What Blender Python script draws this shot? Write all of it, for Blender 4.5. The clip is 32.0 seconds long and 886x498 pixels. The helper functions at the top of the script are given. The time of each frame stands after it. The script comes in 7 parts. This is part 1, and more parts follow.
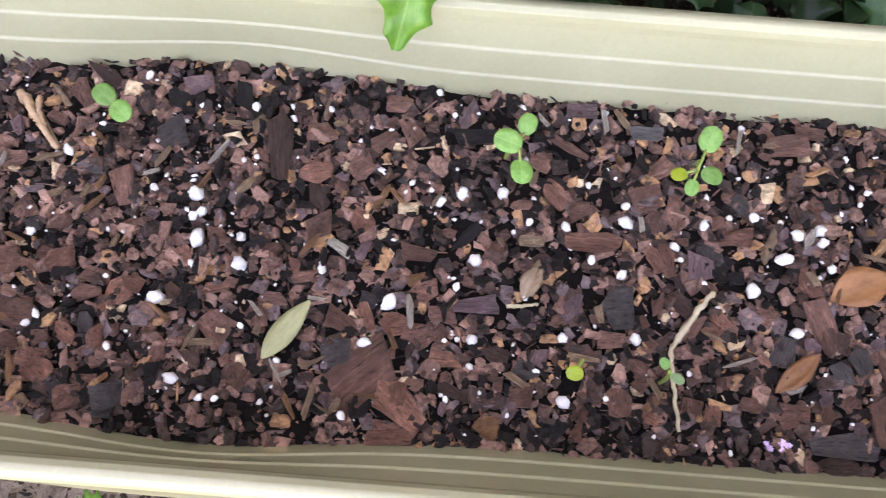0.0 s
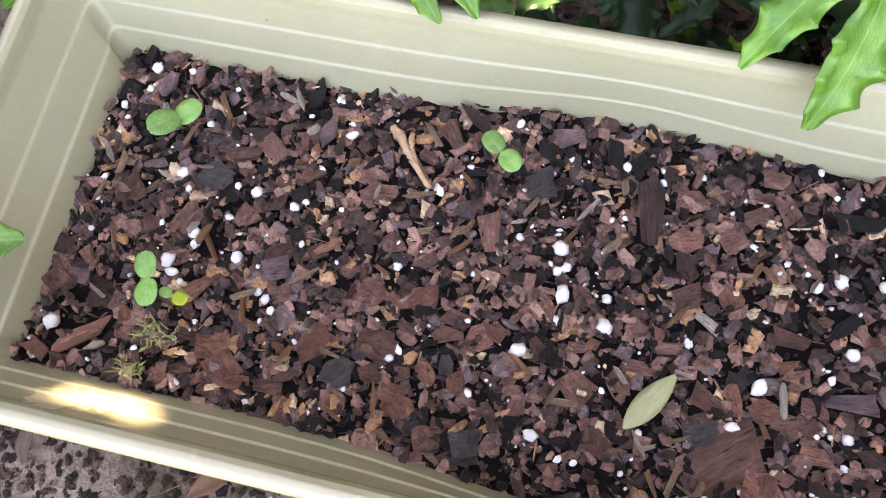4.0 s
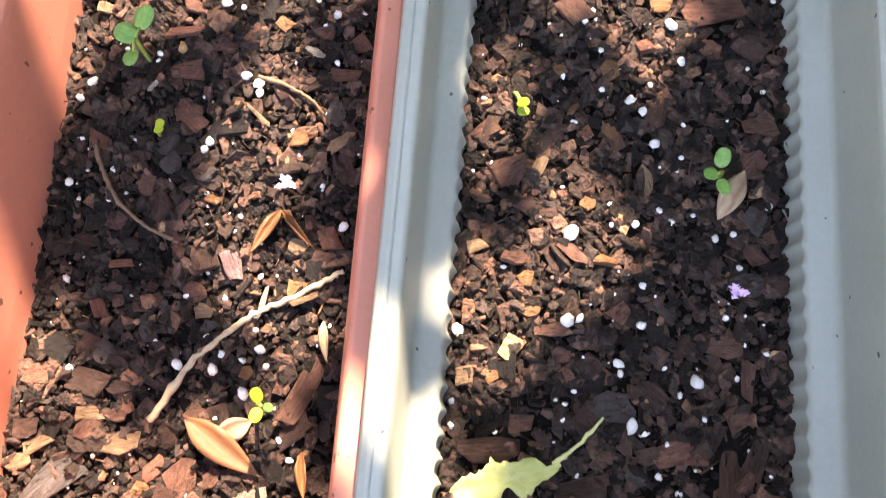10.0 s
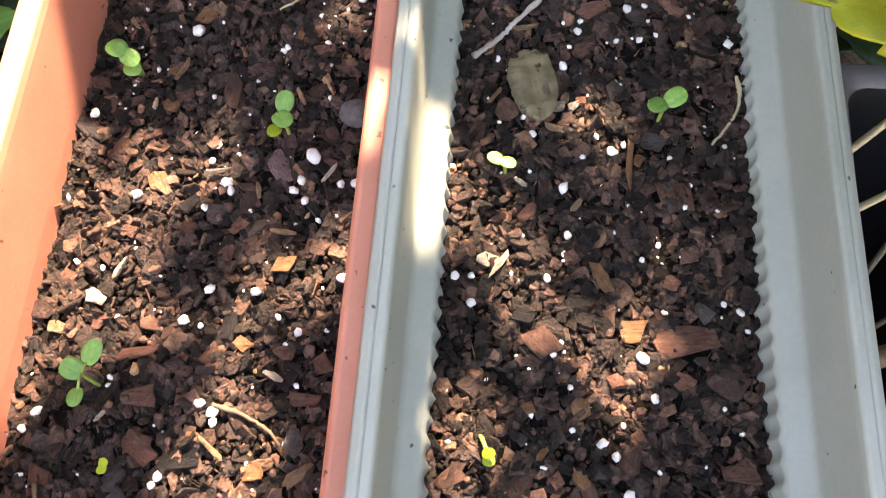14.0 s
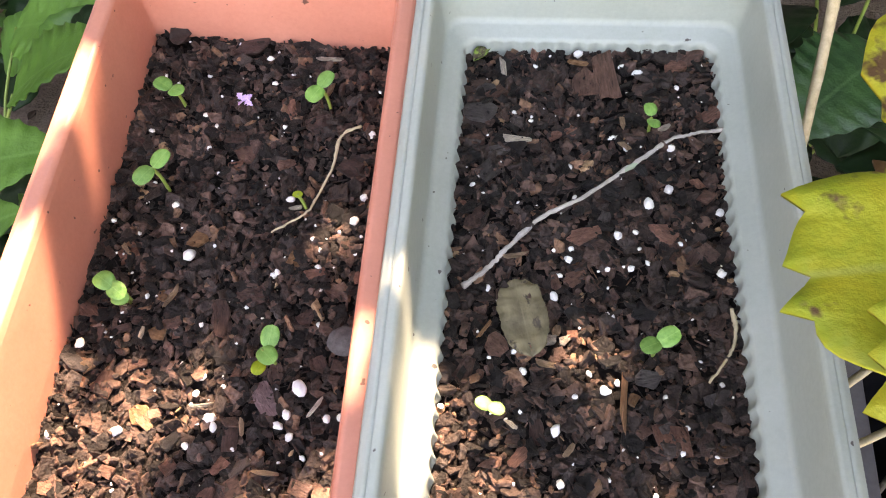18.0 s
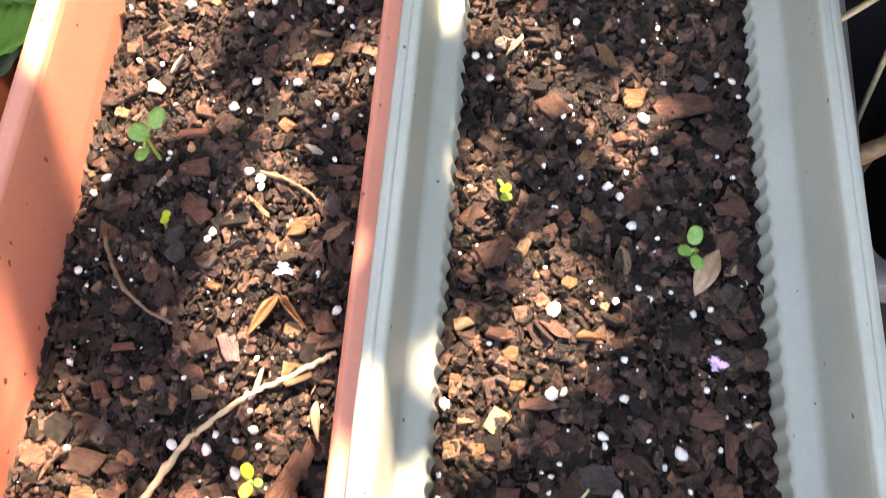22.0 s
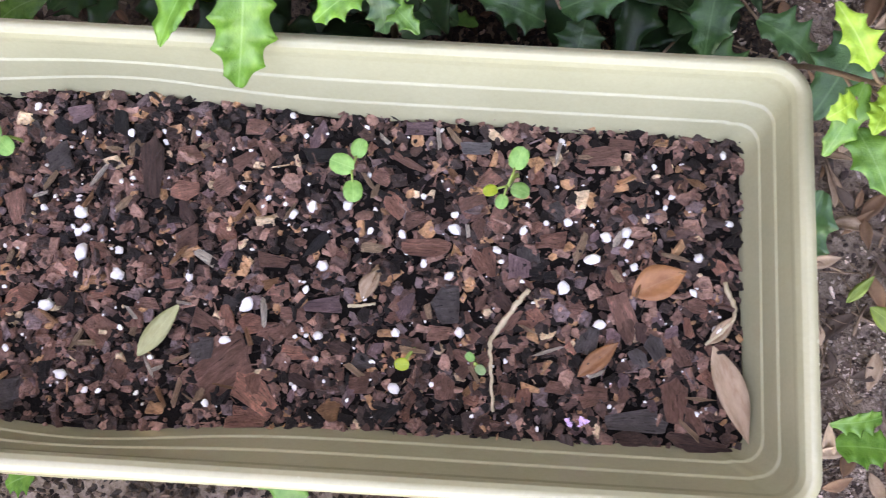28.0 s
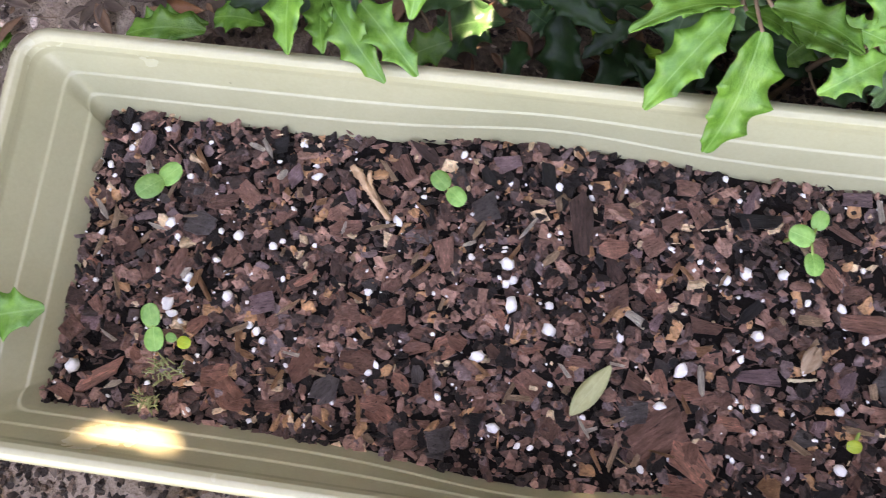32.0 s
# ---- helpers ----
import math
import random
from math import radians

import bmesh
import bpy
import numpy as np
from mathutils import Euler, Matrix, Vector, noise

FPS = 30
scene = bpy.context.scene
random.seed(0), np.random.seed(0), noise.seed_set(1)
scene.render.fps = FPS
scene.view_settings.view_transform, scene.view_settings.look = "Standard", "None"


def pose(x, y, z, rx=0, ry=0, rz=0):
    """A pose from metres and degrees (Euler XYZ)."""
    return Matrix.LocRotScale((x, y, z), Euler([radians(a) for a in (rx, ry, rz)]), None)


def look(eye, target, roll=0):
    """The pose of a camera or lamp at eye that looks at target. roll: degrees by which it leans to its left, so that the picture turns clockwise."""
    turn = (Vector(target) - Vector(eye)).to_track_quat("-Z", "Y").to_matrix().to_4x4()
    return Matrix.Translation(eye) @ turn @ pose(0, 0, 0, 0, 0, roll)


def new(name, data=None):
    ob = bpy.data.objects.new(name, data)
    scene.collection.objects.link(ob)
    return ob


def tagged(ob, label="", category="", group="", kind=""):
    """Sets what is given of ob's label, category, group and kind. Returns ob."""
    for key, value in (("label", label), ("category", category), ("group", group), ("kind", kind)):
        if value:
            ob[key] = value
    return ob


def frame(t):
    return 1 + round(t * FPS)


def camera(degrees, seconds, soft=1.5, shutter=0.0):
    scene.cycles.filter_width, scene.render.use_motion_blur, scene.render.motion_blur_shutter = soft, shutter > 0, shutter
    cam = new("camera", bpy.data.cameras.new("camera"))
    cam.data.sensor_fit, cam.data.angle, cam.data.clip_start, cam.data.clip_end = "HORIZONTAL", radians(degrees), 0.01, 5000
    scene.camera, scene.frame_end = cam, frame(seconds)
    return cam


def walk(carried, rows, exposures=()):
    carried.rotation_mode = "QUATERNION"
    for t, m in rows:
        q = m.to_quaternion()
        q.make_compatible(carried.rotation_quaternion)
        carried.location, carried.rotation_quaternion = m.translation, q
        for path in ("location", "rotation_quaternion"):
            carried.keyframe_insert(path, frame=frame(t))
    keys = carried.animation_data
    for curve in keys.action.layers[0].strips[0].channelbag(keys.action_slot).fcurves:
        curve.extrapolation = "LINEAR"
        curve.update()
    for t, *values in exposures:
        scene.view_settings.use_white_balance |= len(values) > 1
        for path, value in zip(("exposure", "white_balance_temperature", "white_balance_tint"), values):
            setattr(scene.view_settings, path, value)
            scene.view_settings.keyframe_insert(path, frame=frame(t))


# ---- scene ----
cam = camera(55.42, 32.0, soft=1.1, shutter=0.4)
PATH = [
    (0, 0.0632, -0.0754, 0.4793, 12.04, -0.83, 4.42),
    (0.5, 0.0442, -0.0748, 0.4797, 12.12, -0.15, 5.19),
    (1, 0.0240, -0.0783, 0.4776, 12.85, 0.30, 6.34),
    (1.5, 0.0077, -0.0741, 0.4766, 12.88, 0.80, 7.69),
    (2, -0.0061, -0.0778, 0.4762, 13.57, 1.17, 9.11),
    (2.5, -0.0205, -0.0754, 0.4772, 13.32, 2.47, 10.40),
    (4.5, -0.0534, -0.0736, 0.4794, 14.16, 4.75, 13.11),
    (5, -0.0243, -0.0536, 0.5047, 14.03, 5.16, 11.42),
    (5.3, 0.0020, -0.0380, 0.5315, 14.77, 3.28, 10.51),
    (5.5, 0.0393, -0.0275, 0.5546, 15.76, 3.52, 10.61),
    (5.7, 0.0698, 0.0045, 0.5864, 14.13, 2.98, 11.69),
    (6, 0.1284, 0.0700, 0.6215, 11.20, 5.10, 12.75),
    (6.3, 0.1560, 0.0810, 0.6450, 14.10, 4.95, 10.95),
    (6.5, 0.1678, 0.0932, 0.6602, 14.45, 4.41, 9.86),
    (6.7, 0.1764, 0.0996, 0.6713, 14.23, 4.60, 7.10),
    (7, 0.1854, 0.1063, 0.6849, 12.98, 3.77, 4.16),
    (7.5, 0.1908, 0.1261, 0.6978, 12.42, 3.70, 2.41),
    (8, 0.1954, 0.1368, 0.6954, 12.70, 3.78, 1.96),
    (8.5, 0.1999, 0.1501, 0.6946, 13.60, 3.46, 1.52),
    (9, 0.2013, 0.1627, 0.6933, 14.25, 3.60, 1.15),
    (9.5, 0.2034, 0.1755, 0.6953, 15.22, 3.71, 0.92),
    (10, 0.2057, 0.1878, 0.6952, 16.44, 3.87, 0.75),
    (10.5, 0.2051, 0.1993, 0.6976, 17.59, 3.98, 0.61),
    (11, 0.2066, 0.2146, 0.7002, 18.47, 4.14, 0.62),
    (11.5, 0.2076, 0.2234, 0.7032, 19.45, 4.03, 0.38),
    (12, 0.2099, 0.2351, 0.7059, 20.58, 3.98, 0.23),
    (12.5, 0.2151, 0.2470, 0.7090, 21.86, 3.97, 0.27),
    (13, 0.2159, 0.2564, 0.7076, 22.78, 3.90, 0.15),
    (13.5, 0.2167, 0.2656, 0.7071, 23.75, 3.71, 0.30),
    (14, 0.2182, 0.2742, 0.7067, 24.85, 3.61, 0.32),
    (14.5, 0.2198, 0.2827, 0.7041, 25.88, 3.87, 0.26),
    (15, 0.2215, 0.2960, 0.7055, 26.80, 3.91, 0.37),
    (15.5, 0.2227, 0.3048, 0.7110, 28.05, 3.61, 0.36),
    (17.5, 0.2286, 0.3269, 0.7218, 32.38, 4.31, 0.75),
    (18, 0.2308, 0.3244, 0.7221, 32.79, 4.63, 0.64),
    (18.5, 0.2309, 0.3253, 0.7215, 32.75, 4.76, 0.62),
    (19, 0.2320, 0.3164, 0.7222, 32.40, 5.14, 0.84),
    (19.5, 0.2294, 0.2882, 0.7216, 31.46, 5.14, 0.69),
    (20, 0.2282, 0.2616, 0.7197, 30.45, 5.11, 0.39),
    (20.5, 0.2260, 0.2344, 0.7168, 29.47, 5.11, 0.38),
    (21, 0.2265, 0.2079, 0.7106, 28.74, 5.31, 0.55),
    (21.5, 0.2237, 0.1819, 0.7062, 27.34, 5.42, 0.66),
    (22, 0.2178, 0.1620, 0.7003, 25.59, 5.04, 0.71),
    (22.5, 0.2191, 0.1432, 0.6957, 24.06, 5.13, 1.06),
    (23, 0.2149, 0.1259, 0.6895, 22.22, 5.00, 1.09),
    (23.5, 0.2122, 0.1002, 0.6755, 20.62, 4.59, 1.14),
    (24, 0.2103, 0.0788, 0.6600, 17.95, 3.92, 1.29),
    (24.3, 0.2114, 0.0644, 0.6476, 15.57, 3.61, 1.40),
    (24.5, 0.2100, 0.0472, 0.6360, 14.70, 3.00, 1.00),
    (25, 0.2140, 0.0190, 0.6000, 11.82, 2.33, 1.54),
    (25.5, 0.1973, -0.0077, 0.5622, 9.26, -0.24, 1.86),
    (27.5, 0.1650, -0.0439, 0.5410, 7.68, 0.03, 3.17),
    (28, 0.1434, -0.0462, 0.5383, 7.61, 0.53, 3.35),
    (28.5, 0.1204, -0.0456, 0.5377, 7.29, 0.85, 3.96),
    (29, 0.0922, -0.0426, 0.5343, 6.62, 0.86, 4.57),
    (29.5, 0.0629, -0.0411, 0.5309, 6.76, 0.70, 5.03),
    (30, 0.0304, -0.0356, 0.5315, 6.21, 1.07, 5.27),
    (30.5, 0.0100, -0.0357, 0.5364, 6.82, 1.31, 5.50),
    (31, -0.0082, -0.0401, 0.5387, 7.74, 2.22, 6.26),
    (31.5, -0.0270, -0.0311, 0.5409, 7.42, 3.13, 6.91),
    (32, -0.0444, -0.0381, 0.5422, 8.58, 3.90, 7.54),
]
walk(cam, [(t, pose(*p)) for t, *p in PATH], [(0, 3.61, 10000, 31), (4, 3.56, 9700, 30), (5, 3.71, 9600, 30), (5.6, 3.89, 8400, 23), (6.2, 3.84, 8400, 23), (7, 3.08, 9400, 26), (8, 3.11, 9600, 25), (10, 3.05, 9400, 26), (11, 3.21, 10300, 26), (13, 3.19, 10400, 26), (15, 3.15, 10700, 27), (17.5, 3.36, 10800, 28), (19, 3.44, 10900, 28), (20, 3.33, 10500, 26), (22, 3.27, 10500, 26), (23, 3.29, 10500, 27), (24, 3.04, 10400, 29), (25, 3.27, 10300, 31), (25.5, 3.46, 10200, 31), (27.5, 3.66, 9800, 32), (29, 3.61, 9800, 32), (30, 3.56, 9800, 32), (31, 3.56, 10000, 31), (32, 3.46, 9900, 31)])
# ---- world and sun ----
SUN_AZ, SUN_EL = radians(74), radians(48)      # towards the sun, from +x to +y
TO_SUN = Vector((math.cos(SUN_AZ) * math.cos(SUN_EL), math.sin(SUN_AZ) * math.cos(SUN_EL), math.sin(SUN_EL)))
world = bpy.data.worlds.new("world")
world.use_nodes = True
scene.world = world
wt = world.node_tree
sky = wt.nodes.new("ShaderNodeTexSky")
sky.sky_type = 'NISHITA'
sky.sun_disc = False
sky.sun_elevation = SUN_EL
sky.sun_rotation = radians(90) - SUN_AZ
wt.links.new(sky.outputs[0], wt.nodes["Background"].inputs[0])
wt.nodes["Background"].inputs[1].default_value = 0.2
sun = new("sun", bpy.data.lights.new("sun", 'SUN'))
sun.data.energy, sun.data.angle, sun.data.color = 4.2, radians(0.5), (1.0, 0.94, 0.86)
sun.matrix_world = look(TO_SUN * 20, (0, 0, 0))
# ---- materials ----
def nodes_of(name):
    m = bpy.data.materials.new(name)
    m.use_nodes = True
    nt = m.node_tree
    return m, nt, nt.nodes["Principled BSDF"]


def ramp(nt, fac, stops):
    r = nt.nodes.new("ShaderNodeValToRGB")
    els = r.color_ramp.elements
    while len(els) < len(stops):
        els.new(0.5)
    for e, (at, c) in zip(els, stops):
        e.position, e.color = at, (*c, 1)
    nt.links.new(fac, r.inputs[0])
    return r.outputs[0]


def noise_of(nt, scale, detail=5, rough=0.6, w=None, coord="Object", stretch=None):
    n = nt.nodes.new("ShaderNodeTexNoise")
    n.inputs["Scale"].default_value, n.inputs["Detail"].default_value, n.inputs["Roughness"].default_value = scale, detail, rough
    tc = nt.nodes.new("ShaderNodeTexCoord").outputs[coord]
    if stretch:
        mp = nt.nodes.new("ShaderNodeMapping")
        mp.inputs["Scale"].default_value = stretch
        nt.links.new(tc, mp.inputs[0])
        tc = mp.outputs[0]
    nt.links.new(tc, n.inputs["Vector"])
    if w is not None:
        n.noise_dimensions = '4D'
        nt.links.new(w, n.inputs["W"])
    return n.outputs["Fac"]


def math_of(nt, op, a, b=0.0):
    n = nt.nodes.new("ShaderNodeMath")
    n.operation = op
    for i, v in enumerate((a, b)):
        if isinstance(v, (int, float)):
            n.inputs[i].default_value = v
        else:
            nt.links.new(v, n.inputs[i])
    return n.outputs[0]


def mix_of(nt, fac, a, b, blend='MIX'):
    n = nt.nodes.new("ShaderNodeMix")
    n.data_type, n.blend_type = 'RGBA', blend
    for i, v in ((0, fac), (6, a), (7, b)):
        if isinstance(v, (int, float)):
            n.inputs[i].default_value = v
        elif isinstance(v, tuple):
            n.inputs[i].default_value = (*v, 1)
        else:
            nt.links.new(v, n.inputs[i])
    return n.outputs[2]


def bump_to(nt, bsdf, height, strength, dist):
    b = nt.nodes.new("ShaderNodeBump")
    b.inputs["Strength"].default_value, b.inputs["Distance"].default_value = strength, dist
    nt.links.new(height, b.inputs["Height"])
    nt.links.new(b.outputs[0], bsdf.inputs["Normal"])


def vary(nt, col, rnd, lo, hi):
    """Scale a colour's value by a random number per object or island."""
    hs = nt.nodes.new("ShaderNodeHueSaturation")
    mr = nt.nodes.new("ShaderNodeMapRange")
    mr.inputs[3].default_value, mr.inputs[4].default_value = lo, hi
    nt.links.new(rnd, mr.inputs[0])
    nt.links.new(mr.outputs[0], hs.inputs["Value"])
    nt.links.new(col, hs.inputs["Color"])
    return hs.outputs[0]


def bark(name, dark, light, rough=0.55, lo=0.75, hi=1.45):
    """Weathered bark: layered grain along the flake, dark cracks, clinging soil and a little moist gloss."""
    def mute(c, k):
        g = .35 * c[0] + .5 * c[1] + .15 * c[2]
        return tuple(max(0, g + (v - g) * k) for v in c)

    dark, light = mute(dark, .9), mute(light, .86)
    m, nt, b = nodes_of(name)
    rnd = nt.nodes.new("ShaderNodeObjectInfo").outputs["Random"]
    w = math_of(nt, 'MULTIPLY', rnd, 37.0)
    big = noise_of(nt, 1.9, 5, 0.62, w)
    grain_ = noise_of(nt, 3.2, 7, 0.72, w, stretch=(1.0, 4.2, 1.5))
    fine = noise_of(nt, 13.0, 6, 0.78, w, stretch=(0.8, 1.4, 1))
    f = math_of(nt, 'ADD', math_of(nt, 'MULTIPLY', big, 0.42), math_of(nt, 'ADD', math_of(nt, 'MULTIPLY', grain_, 0.33), math_of(nt, 'MULTIPLY', fine, 0.25)))
    col = ramp(nt, f, [(0.37, tuple(.6 * v for v in dark)), (0.45, tuple(.7 * a + .3 * c for a, c in zip(dark, light))), (0.53, tuple(.3 * a + .75 * c for a, c in zip(dark, light))), (0.63, tuple(1.7 * v for v in light))])
    crack = ramp(nt, grain_, [(.36, (1, 1, 1)), (.42, (0, 0, 0))])
    col = mix_of(nt, crack, col, tuple(.3 * v for v in dark))
    soil = noise_of(nt, 5.5, 6, 0.7, w)
    col = mix_of(nt, ramp(nt, soil, [(.63, (0, 0, 0)), (.69, (.8, .8, .8))]), col, (.014, .010, .009))
    nt.links.new(vary(nt, col, rnd, lo, hi), b.inputs["Base Color"])
    rr = nt.nodes.new("ShaderNodeMapRange")
    rr.inputs[1].default_value, rr.inputs[2].default_value, rr.inputs[3].default_value, rr.inputs[4].default_value = .3, .7, rough - 0.2, rough + 0.25
    nt.links.new(fine, rr.inputs[0])
    nt.links.new(rr.outputs[0], b.inputs["Roughness"])
    b.inputs["Specular IOR Level"].default_value = 0.42
    bump_to(nt, b, math_of(nt, 'ADD', fine, math_of(nt, 'MULTIPLY', grain_, 1.2)), 0.9, 0.16)
    return m


BARK = {
    'm': bark("bark_brown", (0.162, 0.073, 0.046), (0.491, 0.228, 0.164)),
    'r': bark("bark_red", (0.228, 0.086, 0.055), (0.654, 0.278, 0.180)),
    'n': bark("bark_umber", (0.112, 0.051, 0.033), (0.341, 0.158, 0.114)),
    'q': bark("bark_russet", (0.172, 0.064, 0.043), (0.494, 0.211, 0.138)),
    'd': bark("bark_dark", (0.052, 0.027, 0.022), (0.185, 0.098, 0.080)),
    'k': bark("bark_charred", (.008, .008, .009), (.035, .033, .036), 0.5),
    'g': bark("bark_slate", (0.068, 0.055, 0.053), (0.171, 0.147, 0.141)),
    'p': bark("bark_purple", (0.171, 0.097, 0.107), (0.459, 0.275, 0.278)),
    't': bark("wood_tan", (0.270, 0.150, 0.080), (0.560, 0.370, 0.215), lo=1.0, hi=1.35),
    'o': bark("wood_orange", (0.230, 0.095, 0.036), (0.500, 0.240, 0.100), lo=1.0, hi=1.35),
    'w': bark("wood_cream", (.45, .36, .26), (.78, .70, .58), lo=1.0, hi=1.35),
    's': bark("wood_silver", (.13, .12, .12), (.30, .28, .28)),
}


def fines_material(name, stops):
    m, nt, b = nodes_of(name)
    rnd = nt.nodes.new("ShaderNodeNewGeometry").outputs["Random Per Island"]
    n = noise_of(nt, 420, 5, 0.7)
    big = noise_of(nt, 90, 3, 0.6)
    col = ramp(nt, rnd, stops)
    nt.links[-1].to_node.color_ramp.interpolation = 'CONSTANT'
    mul = nt.nodes.new("ShaderNodeMapRange")
    mul.inputs[1].default_value, mul.inputs[2].default_value, mul.inputs[3].default_value, mul.inputs[4].default_value = .36, .64, .35, 1.6
    nt.links.new(math_of(nt, 'ADD', math_of(nt, 'MULTIPLY', n, .5), math_of(nt, 'MULTIPLY', big, .5)), mul.inputs[0])
    hs = nt.nodes.new("ShaderNodeHueSaturation")
    nt.links.new(mul.outputs[0], hs.inputs["Value"])
    nt.links.new(col, hs.inputs["Color"])
    nt.links.new(hs.outputs[0], b.inputs["Base Color"])
    b.inputs["Roughness"].default_value = 0.52
    b.inputs["Specular IOR Level"].default_value = 0.3
    bump_to(nt, b, math_of(nt, 'ADD', n, math_of(nt, 'MULTIPLY', big, 1.5)), 1.0, 0.003)
    return m


FINES_WARM = fines_material("bark_fines_warm", [(0, (.016, .012, .011)), (.24, (.115, .066, .053)), (.46, (.25, .135, .104)), (.62, (.40, .225, .170)), (.74, (.070, .048, .042)),
                                              (.85, (.20, .14, .135)), (.925, (.54, .29, .15)), (.98, (.74, .54, .34))])
FINES_DARK = fines_material("bark_fines_dark", [(0, (.014, .011, .010)), (.32, (.044, .030, .026)), (.56, (.098, .058, .046)), (.76, (.062, .046, .041)), (.87, (.165, .096, .074)),
                                               (.965, (.25, .135, .085)), (.993, (.45, .28, .16))])


def plain(name, c1, c2, scale, rough, bump=0.2, dist=0.001, coord="Object", fine=None, spots=None, lo=1.0, hi=1.0, spec=0.5):
    m, nt, b = nodes_of(name)
    rnd = nt.nodes.new("ShaderNodeObjectInfo").outputs["Random"]
    n1 = noise_of(nt, scale, 5, 0.65, math_of(nt, 'MULTIPLY', rnd, 11.0), coord)
    n2 = noise_of(nt, fine or scale * 12, 4, 0.7, None, coord)
    f = math_of(nt, 'ADD', math_of(nt, 'MULTIPLY', n1, .65), math_of(nt, 'MULTIPLY', n2, .35))
    col = ramp(nt, f, [(.33, c1), (.66, c2)])
    if spots:
        v = noise_of(nt, spots[0], 2, 0.5, None, coord)
        col = mix_of(nt, ramp(nt, v, [(spots[1], (0, 0, 0)), (spots[1] + .02, (1, 1, 1))]), col, spots[2])
    nt.links.new(vary(nt, col, rnd, lo, hi), b.inputs["Base Color"])
    rr = nt.nodes.new("ShaderNodeMapRange")
    rr.inputs[3].default_value, rr.inputs[4].default_value = rough - .08, rough + .1
    nt.links.new(n1, rr.inputs[0])
    nt.links.new(rr.outputs[0], b.inputs["Roughness"])
    b.inputs["Specular IOR Level"].default_value = spec
    bump_to(nt, b, n2, bump, dist)
    return m


SOIL = plain("potting_soil", (.0038, .0031, .0029), (.017, .0128, .0112), 60, .8, 0.9, .004, fine=700, spec=.12)
GREEN_PLASTIC = plain("olive_plastic", (.32, .312, .19), (.385, .372, .238), 14, .24, .05, .0004, fine=500, spots=(160, .79, (.17, .15, .10)))
TERRACOTTA = plain("terracotta_plastic", (.55, .198, .138), (.655, .262, .188), 16, .46, .12, .0006, fine=420, spots=(150, .715, (.15, .06, .04)))
GREY_PLASTIC = plain("grey_green_plastic", (.285, .335, .296), (.375, .425, .385), 18, .48, .10, .0005, fine=380, spots=(170, .735, (.07, .065, .06)))
BLACK_PLASTIC = plain("black_plastic", (.006, .006, .007), (.018, .018, .020), 20, .5, .1, .0006, spec=.2)
GREY_RIM = plain("dark_grey_plastic", (.07, .07, .078), (.12, .12, .13), 25, .5, .1, .0005)
STONE = plain("speckled_stone", (.020, .020, .023), (.060, .058, .060), 60, .8, .5, .002, fine=600, spots=(900, .56, (.34, .30, .32)))
PERLITE = plain("perlite", (.72, .71, .68), (.90, .90, .88), 3, .8, .35, .05, lo=.86, hi=1.05)
ORANGE_POT = plain("orange_plastic", (.55, .10, .03), (.68, .15, .05), 12, .5, .1, .0006)
STEM = plain("green_stem", (.16, .26, .05), (.30, .42, .10), 80, .5)
WOODY = plain("woody_stem", (.13, .085, .05), (.26, .18, .11), 120, .75, .4, .001)
LILAC = plain("lilac_petal", (.50, .28, .58), (.80, .62, .84), 4, .6, lo=.9, hi=1.2)
TWIG = {'tan': plain("twig_tan", (.36, .285, .17), (.64, .545, .37), 260, .75, .5, .001, lo=.9, hi=1.1),
        'grey': plain("twig_grey", (.30, .27, .24), (.62, .58, .53), 160, .85, .7, .0015, spots=(60, .62, (.36, .45, .33))),
        'brown': plain("twig_brown", (.10, .06, .04), (.24, .16, .10), 260, .75, .5, .001),
        'straw': plain("split_wood", (.42, .24, .13), (.68, .46, .29), 300, .75, .6, .001),
        'yellowgreen': plain("leaf_stalk", (.50, .55, .20), (.66, .68, .34), 150, .5)}


